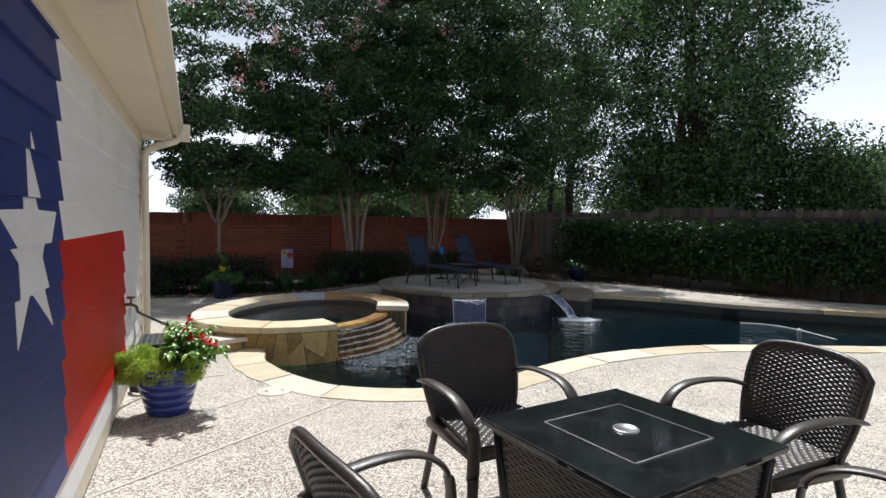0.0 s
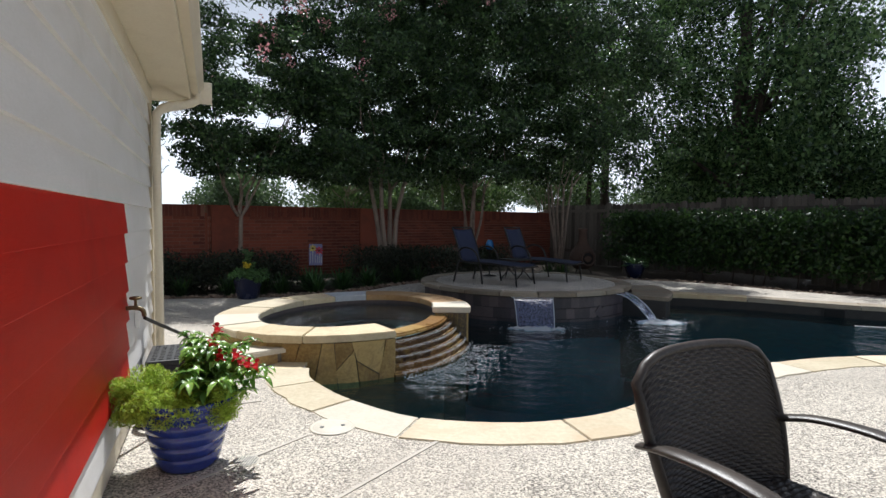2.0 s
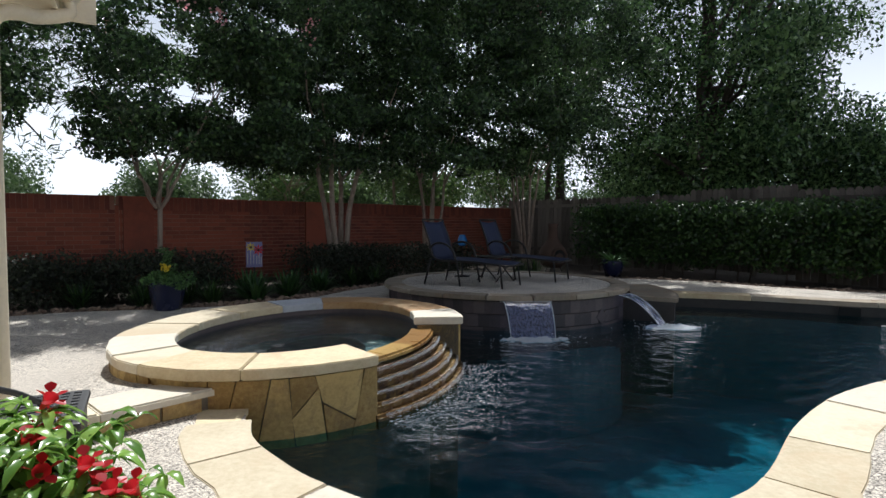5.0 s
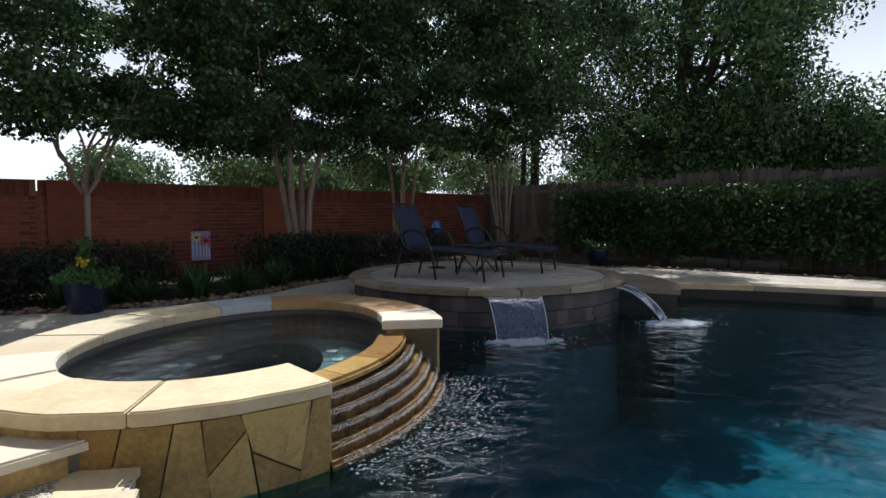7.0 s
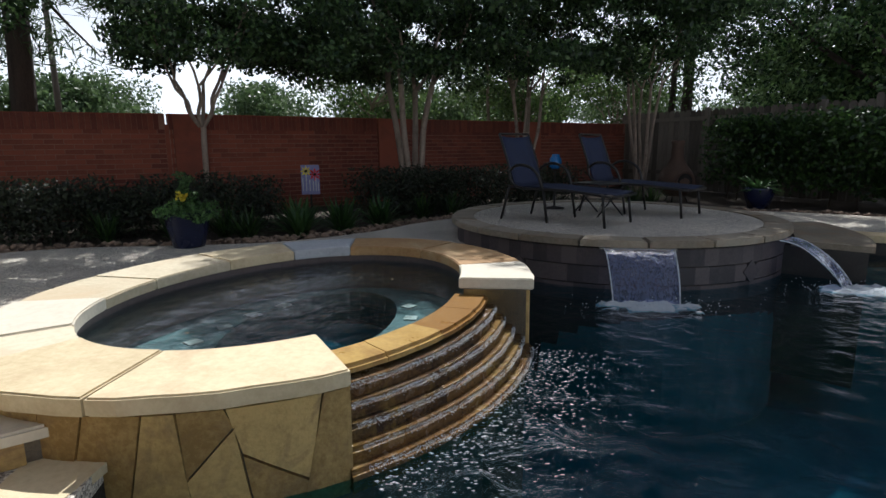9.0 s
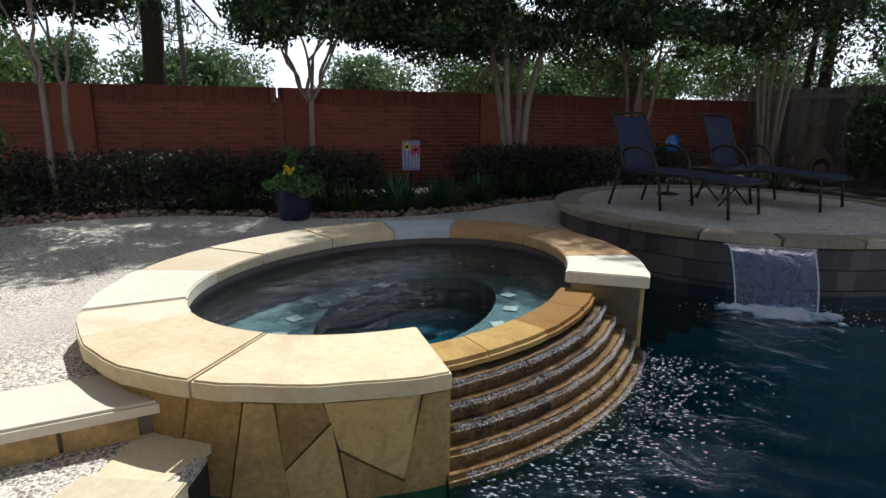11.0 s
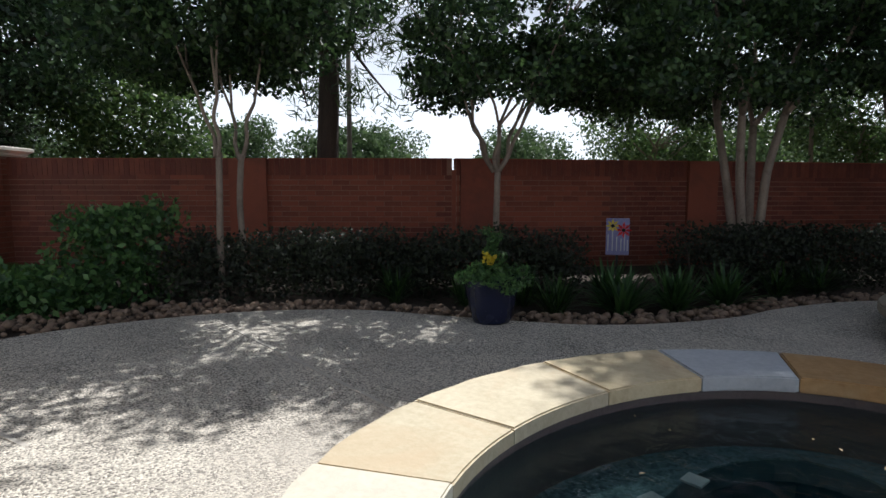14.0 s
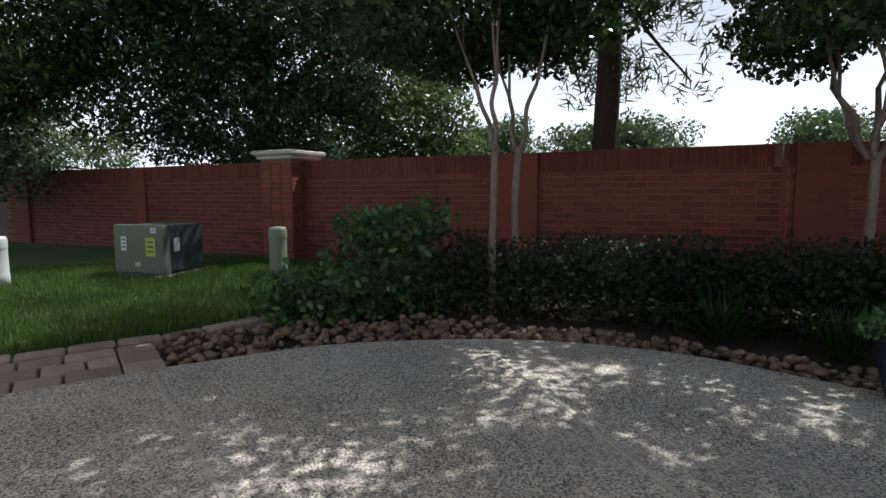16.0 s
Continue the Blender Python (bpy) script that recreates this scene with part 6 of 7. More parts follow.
# ---- loungers on the terrace ----
def lounger(m):
    root = empty("sun_lounger", m, "reclined sling sun lounger with navy fabric and dark metal frame", "sun lounger", "loungers on the terrace")
    # seat sling: sagging strip from foot to hip
    def sling(path, half, name):
        bm = bmesh.new()
        rows = []
        for p in smooth_path(path, 5):
            rows.append([bm.verts.new((x * half, p.y, p.z - 0.02 * (1 - x * x))) for x in (-1, -0.5, 0, 0.5, 1)])
        for a, b in zip(rows, rows[1:]):
            for k in range(4):
                bm.faces.new((a[k], a[k + 1], b[k + 1], b[k])).smooth = True
        bmesh.ops.recalc_face_normals(bm, faces=bm.faces[:])
        bmesh.ops.solidify(bm, geom=bm.faces[:], thickness=0.008)
        part(name, bm, M_SLING, root, "navy blue sling fabric")
    sling([(0, 1.22, 0.33), (0, 0.75, 0.35), (0, 0.40, 0.37), (0, 0.05, 0.36)], 0.27, "seat_sling")
    sling([(0, 0.14, 0.37), (0, 0.05, 0.62), (0, -0.06, 0.90)], 0.27, "back_sling")
    for s in (-1, 1):
        bm = bmesh.new()
        tube(bm, smooth_path([(s * 0.285, 1.25, 0.30), (s * 0.285, 0.75, 0.345), (s * 0.285, 0.16, 0.365), (s * 0.285, 0.05, 0.62), (s * 0.28, -0.07, 0.92)], 5), 0.014, 8)
        part("side_rail", bm, M_FRAME, root)
        bm = bmesh.new()
        tube(bm, smooth_path([(s * 0.30, 0.09, 0.53), (s * 0.315, 0.18, 0.585), (s * 0.315, 0.32, 0.58), (s * 0.31, 0.44, 0.50), (s * 0.30, 0.5, 0.34)], 6), 0.016, 8)
        part("arm", bm, M_FRAME, root)
        for y0, y1, z0 in ((0.08, -0.02, 0.37), (0.50, 0.56, 0.36), (1.16, 1.2, 0.32)):
            bm = bmesh.new()
            tube(bm, [(s * 0.29, y0, z0), (s * 0.30, y1, 0.0)], 0.014, 8)
            part("leg", bm, M_FRAME, root)
    for y, z in ((1.25, 0.30), (-0.07, 0.92)):
        bm = bmesh.new()
        tube(bm, [(-0.28, y, z), (0.28, y, z)], 0.013, 8)
        part("cross_bar", bm, M_FRAME, root)
    return root


def on_terrace(x, y, ax, ay):
    return Matrix.Translation((x, y, TER_Z)) @ Matrix.Rotation(math.atan2(-ax, ay), 4, "Z")


l0 = lounger(on_terrace(-0.50, 10.90, 0.81, -0.58))
copy_thing(l0, on_terrace(0.45, 11.70, 0.81, -0.58))

# side table with crossed legs
st = empty("side_table", Matrix.Translation((0.42, 11.12, TER_Z)) @ Matrix.Rotation(0.6, 4, "Z"), "small dark metal side table between the loungers", "side table")
part("tabletop", boxed(pose(0, 0, 0.36), 0.46, 0.46, 0.02, 0.006), M_FRAME, st)
for s in (-1, 1):
    for k in (-1, 1):
        bm = bmesh.new()
        tube(bm, [(s * 0.19, k * 0.2, 0.0), (-s * 0.19, k * 0.2, 0.35)], 0.009, 6)
        part("leg", bm, M_FRAME, st)

gl = empty("garden_lantern", pose(-0.02, 11.75, TER_Z), "blue glass lantern on a thin dark metal stand", "lantern")
bm = bmesh.new()
lathe(bm, [(0.0, 0.50), (0.05, 0.50), (0.075, 0.53), (0.08, 0.58), (0.07, 0.63), (0.05, 0.66), (0.055, 0.68), (0.0, 0.685)], Matrix(), 20)
part("glass_jar", bm, M_BLUEGLASS, gl, "bright blue glass jar")
bm = bmesh.new()
lathe(bm, [(0.0, 0.0), (0.13, 0.0), (0.13, 0.012), (0.014, 0.03), (0.012, 0.47), (0.06, 0.495), (0.0, 0.5)], Matrix(), 16)
part("stand", bm, M_FRAME, gl)

ch = empty("chiminea", pose(2.64, 15.75, -0.07) @ Matrix.Scale(1.2, 4), "brown clay chiminea with dark round mouth", "chiminea")
bm = bmesh.new()
lathe(bm, [(0.0, 0.1), (0.16, 0.1), (0.25, 0.2), (0.28, 0.34), (0.24, 0.48), (0.15, 0.6), (0.10, 0.7), (0.09, 0.9), (0.11, 0.96), (0.09, 0.98), (0.07, 0.94), (0.07, 0.72), (0.0, 0.7)], Matrix(), 28)
part("clay_body", bm, M_CLAY, ch)
dirm = Matrix.Translation((0, 0, 0.34)) @ Matrix.Rotation(radians(14), 4, "Z") @ Matrix.Rotation(radians(90), 4, "X")
bm = bmesh.new()
lathe(bm, [(0.0, 0.255), (0.125, 0.255), (0.13, 0.285), (0.165, 0.285), (0.17, 0.24), (0.17, 0.16)], dirm, 24)
part("mouth_rim", bm, M_CLAY, ch)
bm = bmesh.new()
lathe(bm, [(0.0, 0.263), (0.124, 0.263), (0.124, 0.25)], dirm, 24)
part("mouth", bm, M_SOOT, ch, "black sooty opening")
for k in range(3):
    a = 2 * math.pi * k / 3
    bm = bmesh.new()
    tube(bm, [(0.12 * math.cos(a), 0.12 * math.sin(a), 0.16), (0.2 * math.cos(a), 0.2 * math.sin(a), 0.0)], 0.012, 6)
    part("leg", bm, M_FRAME, ch)

# ---- painted garden sign ----
sg = Matrix.Translation((-3.57, 12.68, -0.07)) @ Matrix.Rotation(radians(20), 4, "Z")
sign = empty("garden_sign", sg, "small painted garden sign with red and yellow daisies", "sign")
part("board", boxed(pose(0, 0, 0.615), 0.27, 0.018, 0.44, 0.004), M_SIGN, sign)
part("stake", boxed(pose(0, 0.014, 0.3), 0.03, 0.01, 0.6), M_FRAME, sign)
for cx, cz, r, m in ((-0.06, 0.745, 0.085, M_PETAL_YELLOW), (0.068, 0.695, 0.10, M_PETAL_RED)):
    bm = bmesh.new()
    for k in range(8):
        a = 2 * math.pi * k / 8
        vs = [(cx, cz), (cx + r * 0.6 * math.cos(a - 0.3), cz + r * 0.6 * math.sin(a - 0.3)), (cx + r * math.cos(a), cz + r * math.sin(a)), (cx + r * 0.6 * math.cos(a + 0.3), cz + r * 0.6 * math.sin(a + 0.3))]
        bm.faces.new([bm.verts.new((x, -0.0125 - 0.0002 * k, z)) for x, z in vs])
    part("painted_daisy", bm, m, sign)
    bm = bmesh.new()
    lathe(bm, [(0.0, 0.017), (0.022, 0.016), (0.022, 0.0)], Matrix.Translation((cx, 0, cz)) @ Matrix.Rotation(radians(90), 4, "X"), 12)
    part("daisy_centre", bm, M_SOOT, sign)
for k, (x, h) in enumerate(((-0.11, 0.2), (-0.06, 0.24), (-0.01, 0.17), (0.04, 0.15), (0.08, 0.2), (0.115, 0.13))):
    part("painted_stem", boxed(pose(x, -0.011, 0.445 + h / 2, 0, 0, 0), 0.012, 0.006, h), M_SIGN_GREEN, sign)

# ---- utility boxes ----
tb = Matrix.Translation((-11.5, 7.5, -0.03)) @ Matrix.Rotation(radians(38), 4, "Z")
box_u = empty("utility_transformer", tb, "green pad-mounted utility transformer box with stickers on the lawn", "utility box")
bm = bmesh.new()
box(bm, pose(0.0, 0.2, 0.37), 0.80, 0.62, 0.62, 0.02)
part("rear_cabinet", bm, M_SHADEBOX, box_u, "rear cabinet with its side shade coloured in as dark blue-green")
bm = bmesh.new()
box(bm, pose(0.0, -0.16, 0.365), 0.82, 0.12, 0.65, 0.02)
part("front_door", bm, M_GREENBOX, box_u, "pale green front doors")
part("base_pad", boxed(pose(0, 0.1, 0.0), 0.84, 0.8, 0.07, 0.01), M_FOUND, box_u)
for x, z, sx, sz, m in ((-0.24, 0.44, 0.09, 0.19, M_STICKER_W), (0.2, 0.40, 0.15, 0.24, M_STICKER_Y), (0.26, 0.62, 0.09, 0.07, M_STICKER_W), (-0.02, 0.17, 0.08, 0.05, M_STICKER_W)):
    lab = part("sticker", boxed(pose(x, -0.222, z), sx, 0.003, sz), m, box_u)
    for r in range(3):
        part("print_bar", boxed(pose(x, -0.2245, z + sz * (0.28 - 0.26 * r)), sx * 0.66, 0.002, sz * 0.1), M_INK, lab)
part("sticker", boxed(pose(0.402, 0.02, 0.42), 0.003, 0.10, 0.18), M_STICKER_W, box_u)
for x in (-0.05, 0.03):
    part("hinge", boxed(pose(x, -0.222, 0.06), 0.03, 0.01, 0.03), M_INK, box_u)


def pedestal(x, y, r, h, material, label):
    root = empty("utility_pedestal", pose(x, y, -0.03), label, "utility post", "utility posts")
    bm = bmesh.new()
    lathe(bm, [(0.0, 0.0), (r * 1.05, 0.0), (r * 1.05, 0.16), (r, 0.17), (r, h - 0.14)], Matrix(), 22)
    part("base", bm, material, root)
    bm = bmesh.new()
    lathe(bm, [(r * 1.04, h - 0.15), (r * 1.04, h - 0.05), (r * 0.9, h - 0.012), (0.0, h)], Matrix(), 22)
    part("cap", bm, material, root)
    return root


pedestal(-10.35, 8.85, 0.115, 0.66, M_POSTGREEN, "pale green plastic utility pedestal on the lawn")
pedestal(-11.35, 5.88, 0.10, 0.62, M_POSTWHITE, "white plastic utility pedestal on the lawn")

# dark wooden gate at the far end of the brick wall
ge = WALL_L
gate = empty("wooden_gate", pose(0, 0, 0), "dark brown wooden fence panel at the end of the brick wall", "gate", kind="structure")
dg = (WALL_A - WALL_B).normalized()
for k in range(12):
    p = WALL_L + dg * (0.1 + k * 0.16)
    part("board", run_box(bmesh.new(), p, p + dg * 0.15, 0.0, 0.03, -0.06, 1.6), M_FENCE, gate)

# ---- falling water ----
def fall(name, lip, fall_dir, reach, z0, label, spread=1.0):
    """A sheet that leaves a lip (two points) and drops to the pool."""
    a, b = Vector((*lip[0], z0)), Vector((*lip[1], z0))
    bm = bmesh.new()
    rows = []
    drop = z0 - WATER_Z
    for i in range(13):
        t = i / 12
        row = []
        for k in range(15):
            u = k / 14
            p = a.lerp(b, 0.5 + (u - 0.5) * (1 - 0.10 * t * spread))
            wob = 0.006 * math.sin(k * 1.9 + i * 0.7)
            row.append(bm.verts.new((p.x + fall_dir[0] * (reach * t + wob), p.y + fall_dir[1] * (reach * t + wob), z0 - drop * t * t if t < 1 else WATER_Z - 0.01)))
        rows.append(row)
    for r, q in zip(rows, rows[1:]):
        for k in range(14):
            bm.faces.new((r[k], r[k + 1], q[k + 1], q[k])).smooth = True
    edges = [[r[k].co.copy() for r in rows] for k in (0, 14)]
    sheet = tagged(part(name, bm, M_FALL), label, "waterfall", kind="structure")
    for line in edges:
        line = smooth_path(line, 4)
        edge = tube(bmesh.new(), line, [0.004 + 0.003 * abs(math.sin(i * 2.3)) for i in range(len(line))], 6)
        part("edge_stream", edge, M_FOAM, sheet, "white beaded edge of the falling sheet")
    return sheet


def foam(x, y, rx, ry, seed, rot=0.0):
    rng = random.Random(seed)
    root = empty("foam", pose(x, y, WATER_Z, 0, 0, rot), "white splashing foam where the waterfall meets the pool", "foam", kind="stuff")
    bm = bmesh.new()
    n = 30
    grid = [[None] * (n + 1) for _ in range(n + 1)]
    for i in range(n + 1):
        for j in range(n + 1):
            u, v = 2 * i / n - 1, 2 * j / n - 1
            d = math.hypot(u, v)
            e = max(0.0, 1 - d ** 2 + 0.55 * noise.noise(Vector((u * 3.3, v * 3.3, seed + 5))) - 0.12) if d < 1 else 0.0
            z = -0.014 + e * (0.022 + 0.05 * abs(noise.noise(Vector((u * 5, v * 5, seed)))) + 0.03 * noise.noise(Vector((u * 13, v * 13, seed))))
            grid[i][j] = bm.verts.new((u * rx, v * ry, z))
    for i in range(n):
        for j in range(n):
            bm.faces.new((grid[i][j], grid[i + 1][j], grid[i + 1][j + 1], grid[i][j + 1])).smooth = True
    for f in [f for f in bm.faces if all(v.co.z < 0.001 for v in f.verts)]:
        bm.faces.remove(f)
    for v in [v for v in bm.verts if not v.link_faces]:
        bm.verts.remove(v)
    part("foam_mound", bm, M_FOAM, root)
    verts, faces = [], []
    for _ in range(150):
        a, r = rng.uniform(0, 6.28), rng.gauss(0.8, 0.4)
        c = Vector((r * rx * math.cos(a), r * ry * math.sin(a), abs(rng.gauss(0, 0.022)) + 0.002))
        s = rng.uniform(0.003, 0.008)
        o = len(verts)
        verts += [c + Vector(q) * s for q in ((1, 0, 0), (-1, 0, 0), (0, 1, 0), (0, -1, 0), (0, 0, 0.7), (0, 0, -0.7))]
        faces += [(o + i, o + j, o + k) for i, j, k in ((0, 2, 4), (2, 1, 4), (1, 3, 4), (3, 0, 4), (2, 0, 5), (1, 2, 5), (3, 1, 5), (0, 3, 5))]
    tagged(mesh_part("droplets", verts, faces, M_FOAM, root), kind="stuff")
    return root


la, lb = ter_pt(-101.5, TER_R + 0.02), ter_pt(-83.5, TER_R + 0.02)
fall("waterfall", (la, lb), (0.0, -1.0), 0.36, TER_Z - 0.065, "smooth sheet of water falling from the terrace lip")
part("spout_lip", boxed(Matrix.Translation(((la[0] + lb[0]) / 2, (la[1] + lb[1]) / 2 + 0.03, TER_Z - 0.068)) @ Matrix.Rotation(radians(-2.5), 4, "Z"), 0.62, 0.10, 0.012), M_STEELRING, ter, "thin metal waterfall spout")
foam((la[0] + lb[0]) / 2, la[1] - 0.46, 0.46, 0.22, 1)
# lower side ledge with its own spout
angs = [-34 + 6 * k for k in range(8)]
loop = [ter_pt(a, TER_R + 0.62) for a in angs] + [ter_pt(a, TER_R - 0.1) for a in reversed(angs)]
part("side_ledge", slab(bmesh.new(), loop, -1.2, 0.075), M_GROUT, ter)
loop = [ter_pt(a, TER_R + 0.66) for a in angs] + [ter_pt(a, TER_R + 0.03) for a in reversed(angs)]
bm = slab(bmesh.new(), loop, 0.075, 0.13)
part("ledge_stone", bm, M_FLAG_SHADED, ter)
l2a, l2b = ter_pt(-46, TER_R + 0.03), ter_pt(-37, TER_R + 0.03)
fall("waterfall", (l2a, l2b), (0.76, -0.65), 0.52, TER_Z - 0.065, "arched sheet of water falling beside the terrace")
foam((l2a[0] + l2b[0]) / 2 + 0.48, (l2a[1] + l2b[1]) / 2 - 0.40, 0.46, 0.24, 2)

# spray below the spillway steps, and flat white specks that stand for sun glints
rng = random.Random(91)
verts, faces = [], []
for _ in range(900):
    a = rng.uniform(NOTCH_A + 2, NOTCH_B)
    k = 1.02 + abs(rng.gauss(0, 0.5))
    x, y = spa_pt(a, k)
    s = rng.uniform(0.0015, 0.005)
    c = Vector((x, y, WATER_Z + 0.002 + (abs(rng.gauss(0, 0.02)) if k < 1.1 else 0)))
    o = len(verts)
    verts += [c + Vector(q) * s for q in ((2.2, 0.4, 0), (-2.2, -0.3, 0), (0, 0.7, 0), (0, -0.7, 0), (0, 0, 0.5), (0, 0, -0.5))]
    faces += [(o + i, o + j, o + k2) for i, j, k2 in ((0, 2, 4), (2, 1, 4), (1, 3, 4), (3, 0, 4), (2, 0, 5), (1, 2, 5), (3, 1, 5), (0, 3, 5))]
tagged(mesh_part("spray_droplets", verts, faces, M_FOAM), "water droplets and white specks for sun glints below the stone spillway", "water drops", kind="stuff")
# white specks along the tread lips: foam, and sparkle of light modelled as pieces
verts, faces = [], []
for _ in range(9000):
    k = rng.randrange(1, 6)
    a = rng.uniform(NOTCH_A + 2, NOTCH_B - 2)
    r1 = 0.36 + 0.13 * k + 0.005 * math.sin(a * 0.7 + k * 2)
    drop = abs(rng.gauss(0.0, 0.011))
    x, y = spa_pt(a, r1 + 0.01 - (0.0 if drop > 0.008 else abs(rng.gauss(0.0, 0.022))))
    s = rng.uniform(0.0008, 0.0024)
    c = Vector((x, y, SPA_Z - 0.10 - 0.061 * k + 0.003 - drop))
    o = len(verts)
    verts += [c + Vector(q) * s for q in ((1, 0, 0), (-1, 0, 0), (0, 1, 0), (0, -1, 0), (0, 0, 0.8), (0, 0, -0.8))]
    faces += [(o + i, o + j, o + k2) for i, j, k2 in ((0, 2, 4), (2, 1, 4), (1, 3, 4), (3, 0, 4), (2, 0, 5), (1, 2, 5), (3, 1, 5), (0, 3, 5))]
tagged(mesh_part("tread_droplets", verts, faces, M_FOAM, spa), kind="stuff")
# ---- small things by the house ----
lid = empty("skimmer_lid", pose(-1.40, 4.60, 0.0), "round cream plastic skimmer lid in the deck", "lid")
bm = bmesh.new()
lathe(bm, [(0.0, 0.006), (0.118, 0.006), (0.122, 0.003), (0.126, 0.007), (0.138, 0.006), (0.14, -0.004)], Matrix(), 40)
part("cover", bm, M_LID, lid)
for s in (-1, 1):
    bm = bmesh.new()
    lathe(bm, [(0.0, 0.0075), (0.014, 0.0072), (0.014, 0.0)], Matrix.Translation((s * 0.06, 0.02 * s, 0)), 10)
    part("finger_hole", bm, M_INK, lid)
dr = empty("drain_grate", pose(-1.74, 4.10, 0.0), "small round slotted drain grate in the deck", "drain")
bm = bmesh.new()
lathe(bm, [(0.0, 0.004), (0.068, 0.004), (0.07, -0.002)], Matrix(), 28)
part("grate_plate", bm, M_LID, dr)
for k in range(-4, 5):
    part("slot", boxed(pose(k * 0.013, 0, 0.0042), 0.005, 2 * math.sqrt(0.06 ** 2 - (k * 0.013) ** 2), 0.002), M_INK, dr)

bx = HM @ Matrix.Translation((2.50, 0.27, 0.0))
hb = empty("storage_box", bx, "black plastic box with a perforated lid beside the house wall", "box")
bm = bmesh.new()
box(bm, pose(0, 0, 0.135), 0.50, 0.40, 0.26, 0.02)
part("box_body", bm, M_BLACKPLAST, hb)
bm = bmesh.new()
box(bm, pose(0, 0, 0.28), 0.53, 0.43, 0.035, 0.012)
lidp = part("lid", bm, M_BLACKPLAST, hb)
for i in range(10):
    for j in range(8):
        part("lid_rib", boxed(pose(-0.216 + i * 0.048, -0.168 + j * 0.048, 0.299), 0.03, 0.03, 0.008), M_BLACKPLAST, lidp)
fa = empty("hose_faucet", HM @ Matrix.Translation((1.70, 0.02, 0.745)), "weathered brass wall faucet with a black hose", "faucet")
bm = bmesh.new()
tube(bm, smooth_path([(0, 0, 0), (0, 0.05, 0.0), (0.0, 0.085, -0.015), (0, 0.095, -0.05)], 5), 0.013, 10)
part("spout", bm, M_BRASS, fa)
bm = bmesh.new()
lathe(bm, [(0.0, 0.065), (0.03, 0.065), (0.034, 0.058), (0.03, 0.05), (0.008, 0.05), (0.008, 0.0)], pose(0, 0.05, 0), 14)
part("valve_wheel", bm, M_BRASS, fa)
hose = empty("garden_hose", pose(0, 0, 0), "black garden hose from the faucet to the coil on the deck", "hose")
pts = [HM @ Vector(p) for p in ((1.70, 0.115, 0.685), (1.76, 0.15, 0.65), (1.90, 0.24, 0.57), (2.04, 0.34, 0.48), (2.08, 0.42, 0.37))]
pts += [Vector((POT[0] - 0.02, POT[1] + 0.42, 0.2)), Vector((POT[0] - 0.1, POT[1] + 0.34, 0.03))]
bm = bmesh.new()
tube(bm, smooth_path(pts, 6), 0.011, 8)
part("hose_run", bm, M_BLACKPLAST, hose)
bm = bmesh.new()
cpt = HM @ Vector((1.80, 0.18, 0))
tube(bm, [(cpt.x + (0.13 + 0.004 * math.sin(i)) * math.cos(i * 0.3), cpt.y + 0.13 * math.sin(i * 0.3), 0.013 + 0.0009 * i) for i in range(64)], 0.011, 8)
part("hose_coil", bm, M_BLACKPLAST, hose)
part("outlet_cover", boxed(HM @ Matrix.Translation((2.15, 0.03, 0.62)), 0.09, 0.03, 0.13, 0.006), M_WHITE, house, "white outlet cover on the siding")

# pool cleaner hose floating at the far side
pc = empty("pool_cleaner_hose", pose(0, 0, 0), "thin white pool cleaner hose with floats on the water", "hose")
pts = [(5.08, 9.30, WATER_Z + 0.01), (5.50, 9.13, WATER_Z + 0.012), (5.68, 8.67, WATER_Z + 0.02), (5.74, 7.93, WATER_Z + 0.03)]
bm = bmesh.new()
tube(bm, smooth_path(pts, 8), 0.009, 6)
part("hose_run", bm, M_STICKER_W, pc)
for p in (pts[2],):
    bm = bmesh.new()
    lathe(bm, [(0.0, -0.03), (0.03, -0.02), (0.036, 0.0), (0.03, 0.02), (0.0, 0.03)], Matrix.Translation(p), 12)
    part("float", bm, M_STICKER_W, pc)
# skimmer mouth in the far wall
part("skimmer_mouth", boxed(pose(5.30, 10.06, -0.13, 0, 0, -32), 0.26, 0.05, 0.13), M_SOOT, None)
tagged(bpy.data.objects["skimmer_mouth"], "dark skimmer opening in the far pool wall", "skimmer", kind="structure")

# ---- beyond the walls ----
nb = empty("neighbour_house", pose(27.5, 23.5, -0.07), "neighbouring house with grey shingle hip roof behind the fence", "house")
part("wall", boxed(pose(0, 0, 1.2), 12, 9, 2.5), M_BRICK, nb)
mesh_part("roof", [(-6.6, -5.1, 2.4), (6.6, -5.1, 2.4), (6.6, 5.1, 2.4), (-6.6, 5.1, 2.4), (-2.0, 0, 4.6), (2.0, 0, 4.6)], [(0, 1, 5, 4), (1, 2, 5), (2, 3, 4, 5), (3, 0, 4), (0, 3, 2, 1)], M_SHINGLE, nb)
lp = empty("street_lamp", pose(12.0, 34.5, -0.07), "black post lamp beyond the fence", "street lamp")
bm = bmesh.new()
tube(bm, [(0, 0, 0), (0, 0, 2.55)], 0.05, 8)
part("post", bm, M_FRAME, lp)
bm = bmesh.new()
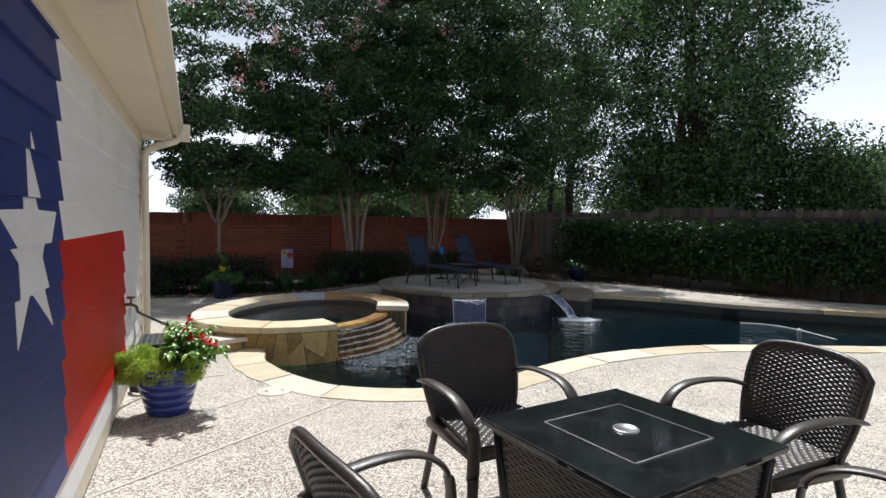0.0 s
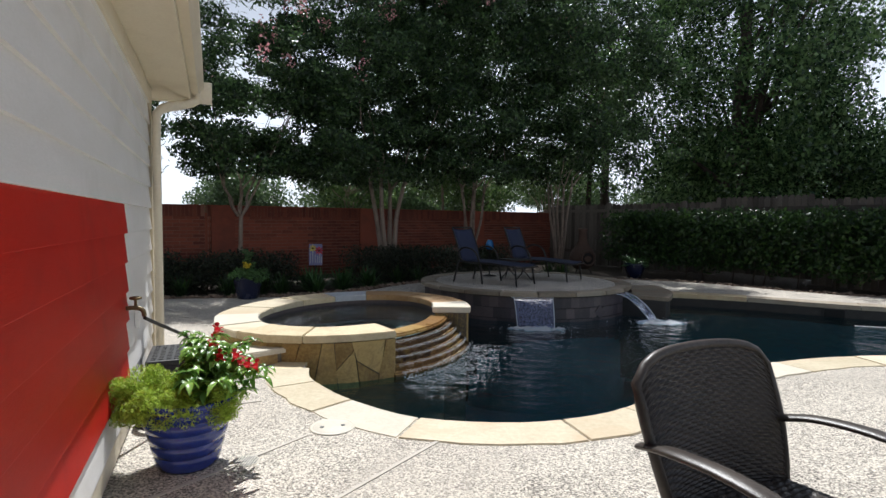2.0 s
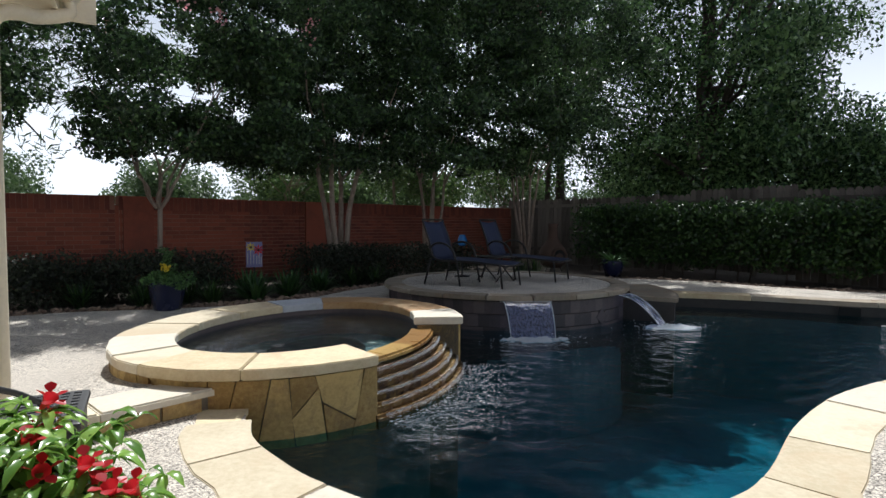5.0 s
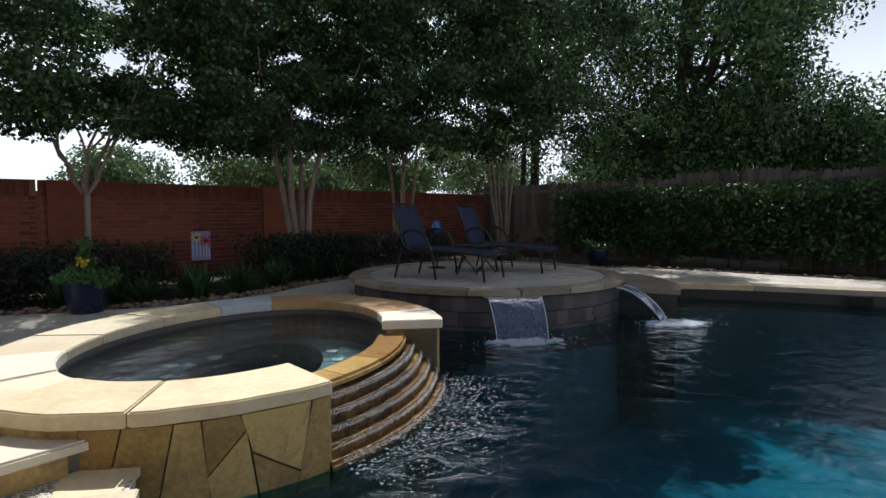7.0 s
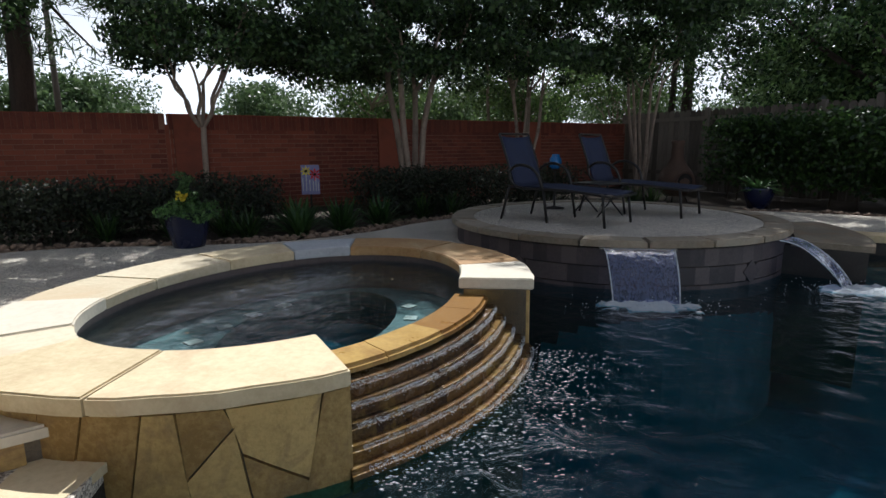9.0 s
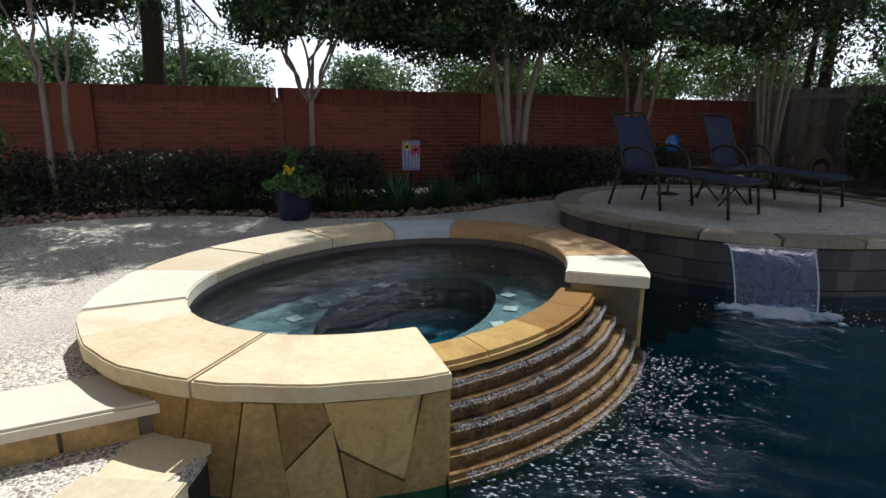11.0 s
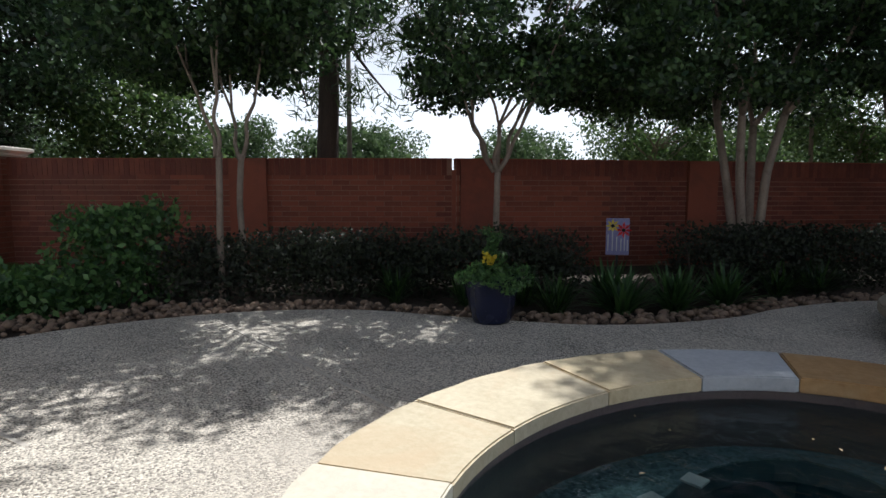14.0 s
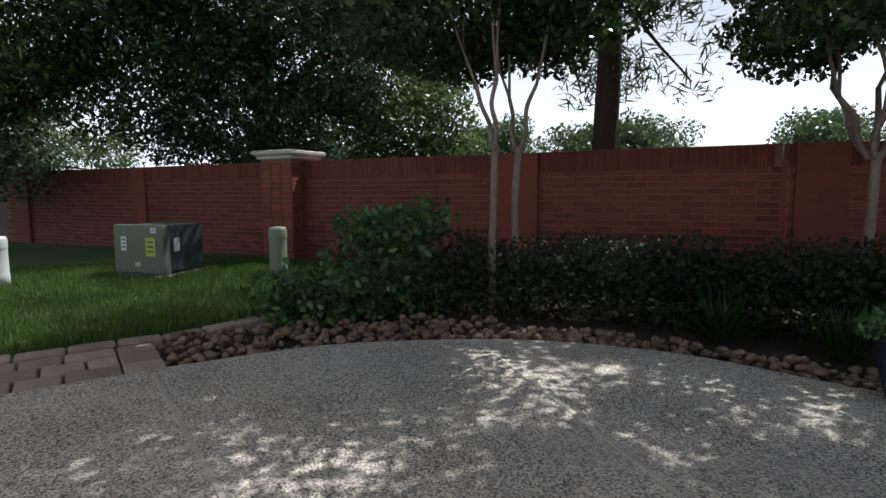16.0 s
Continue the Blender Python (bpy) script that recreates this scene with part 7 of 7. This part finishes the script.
lathe(bm, [(0.06, 2.5), (0.13, 2.6), (0.19, 2.95), (0.22, 3.0), (0.08, 3.12), (0.0, 3.2)], Matrix(), 8)
part("lantern_head", bm, M_FRAME, lp)
up = empty("utility_pole", pose(-14.6, 21.0, -0.07), "slim grey utility pole beyond the wall", "utility pole")
bm = bmesh.new()
tube(bm, [(0, 0, 0), (0, 0, 8.0)], [0.10, 0.07], 8)
part("pole", bm, M_FENCE, up)
for k, z in enumerate((4.6, 5.0, 5.5)):
    bm = bmesh.new()
    tube(bm, [(-30, 12, z + 0.6), (-15, 14, z - 0.3), (0, 0, z + 0.6), (16, 8, z - 0.3), (32, 16, z + 0.8)], 0.006, 5)
    part("power_line", bm, M_INK, up)

# jet fitting and drifting leaves in the hot tub
jx, jy = spa_pt(222, 0.01)
bm = bmesh.new()
lathe(bm, [(0.0, 0.03), (0.016, 0.03), (0.02, 0.02), (0.024, 0.0)], look((jx, jy, SPA_WATER + 0.03), (SPA_C[0], SPA_C[1], SPA_WATER + 0.03)) @ pose(0, 0, 0, 180), 14)
part("jet_fitting", bm, M_STICKER_W, spa, "small white plastic jet fitting")
rng = random.Random(19)
M_DRIFT = leaf_mat("dry_fallen_leaf", (0.25, 0.18, 0.08), (0.5, 0.42, 0.25), 0.2)
drift0 = None
for k in range(16):
    a, r = rng.uniform(0, 360), rng.uniform(-1.6, -0.15)
    x, y = spa_pt(a, r)
    m = Matrix.Translation((x, y, SPA_WATER + 0.003)) @ Matrix.Rotation(rng.uniform(0, 6.28), 4, "Z") @ Matrix.Scale(rng.uniform(0.5, 1.1), 4)
    if drift0 is None:
        bm = bmesh.new()
        leaf_spray(bm, (-0.016, 0, 0), (0.016, 0, 0.002), 0.014, 0.0, 0.1)
        drift0 = part("fallen_leaf", bm, M_DRIFT)
        drift0.matrix_world = m
        tagged(drift0, "small dry leaf floating on the hot tub water", "leaf", "floating leaves")
    else:
        tagged(share("fallen_leaf", drift0, m), "small dry leaf floating on the hot tub water", "leaf", "floating leaves")
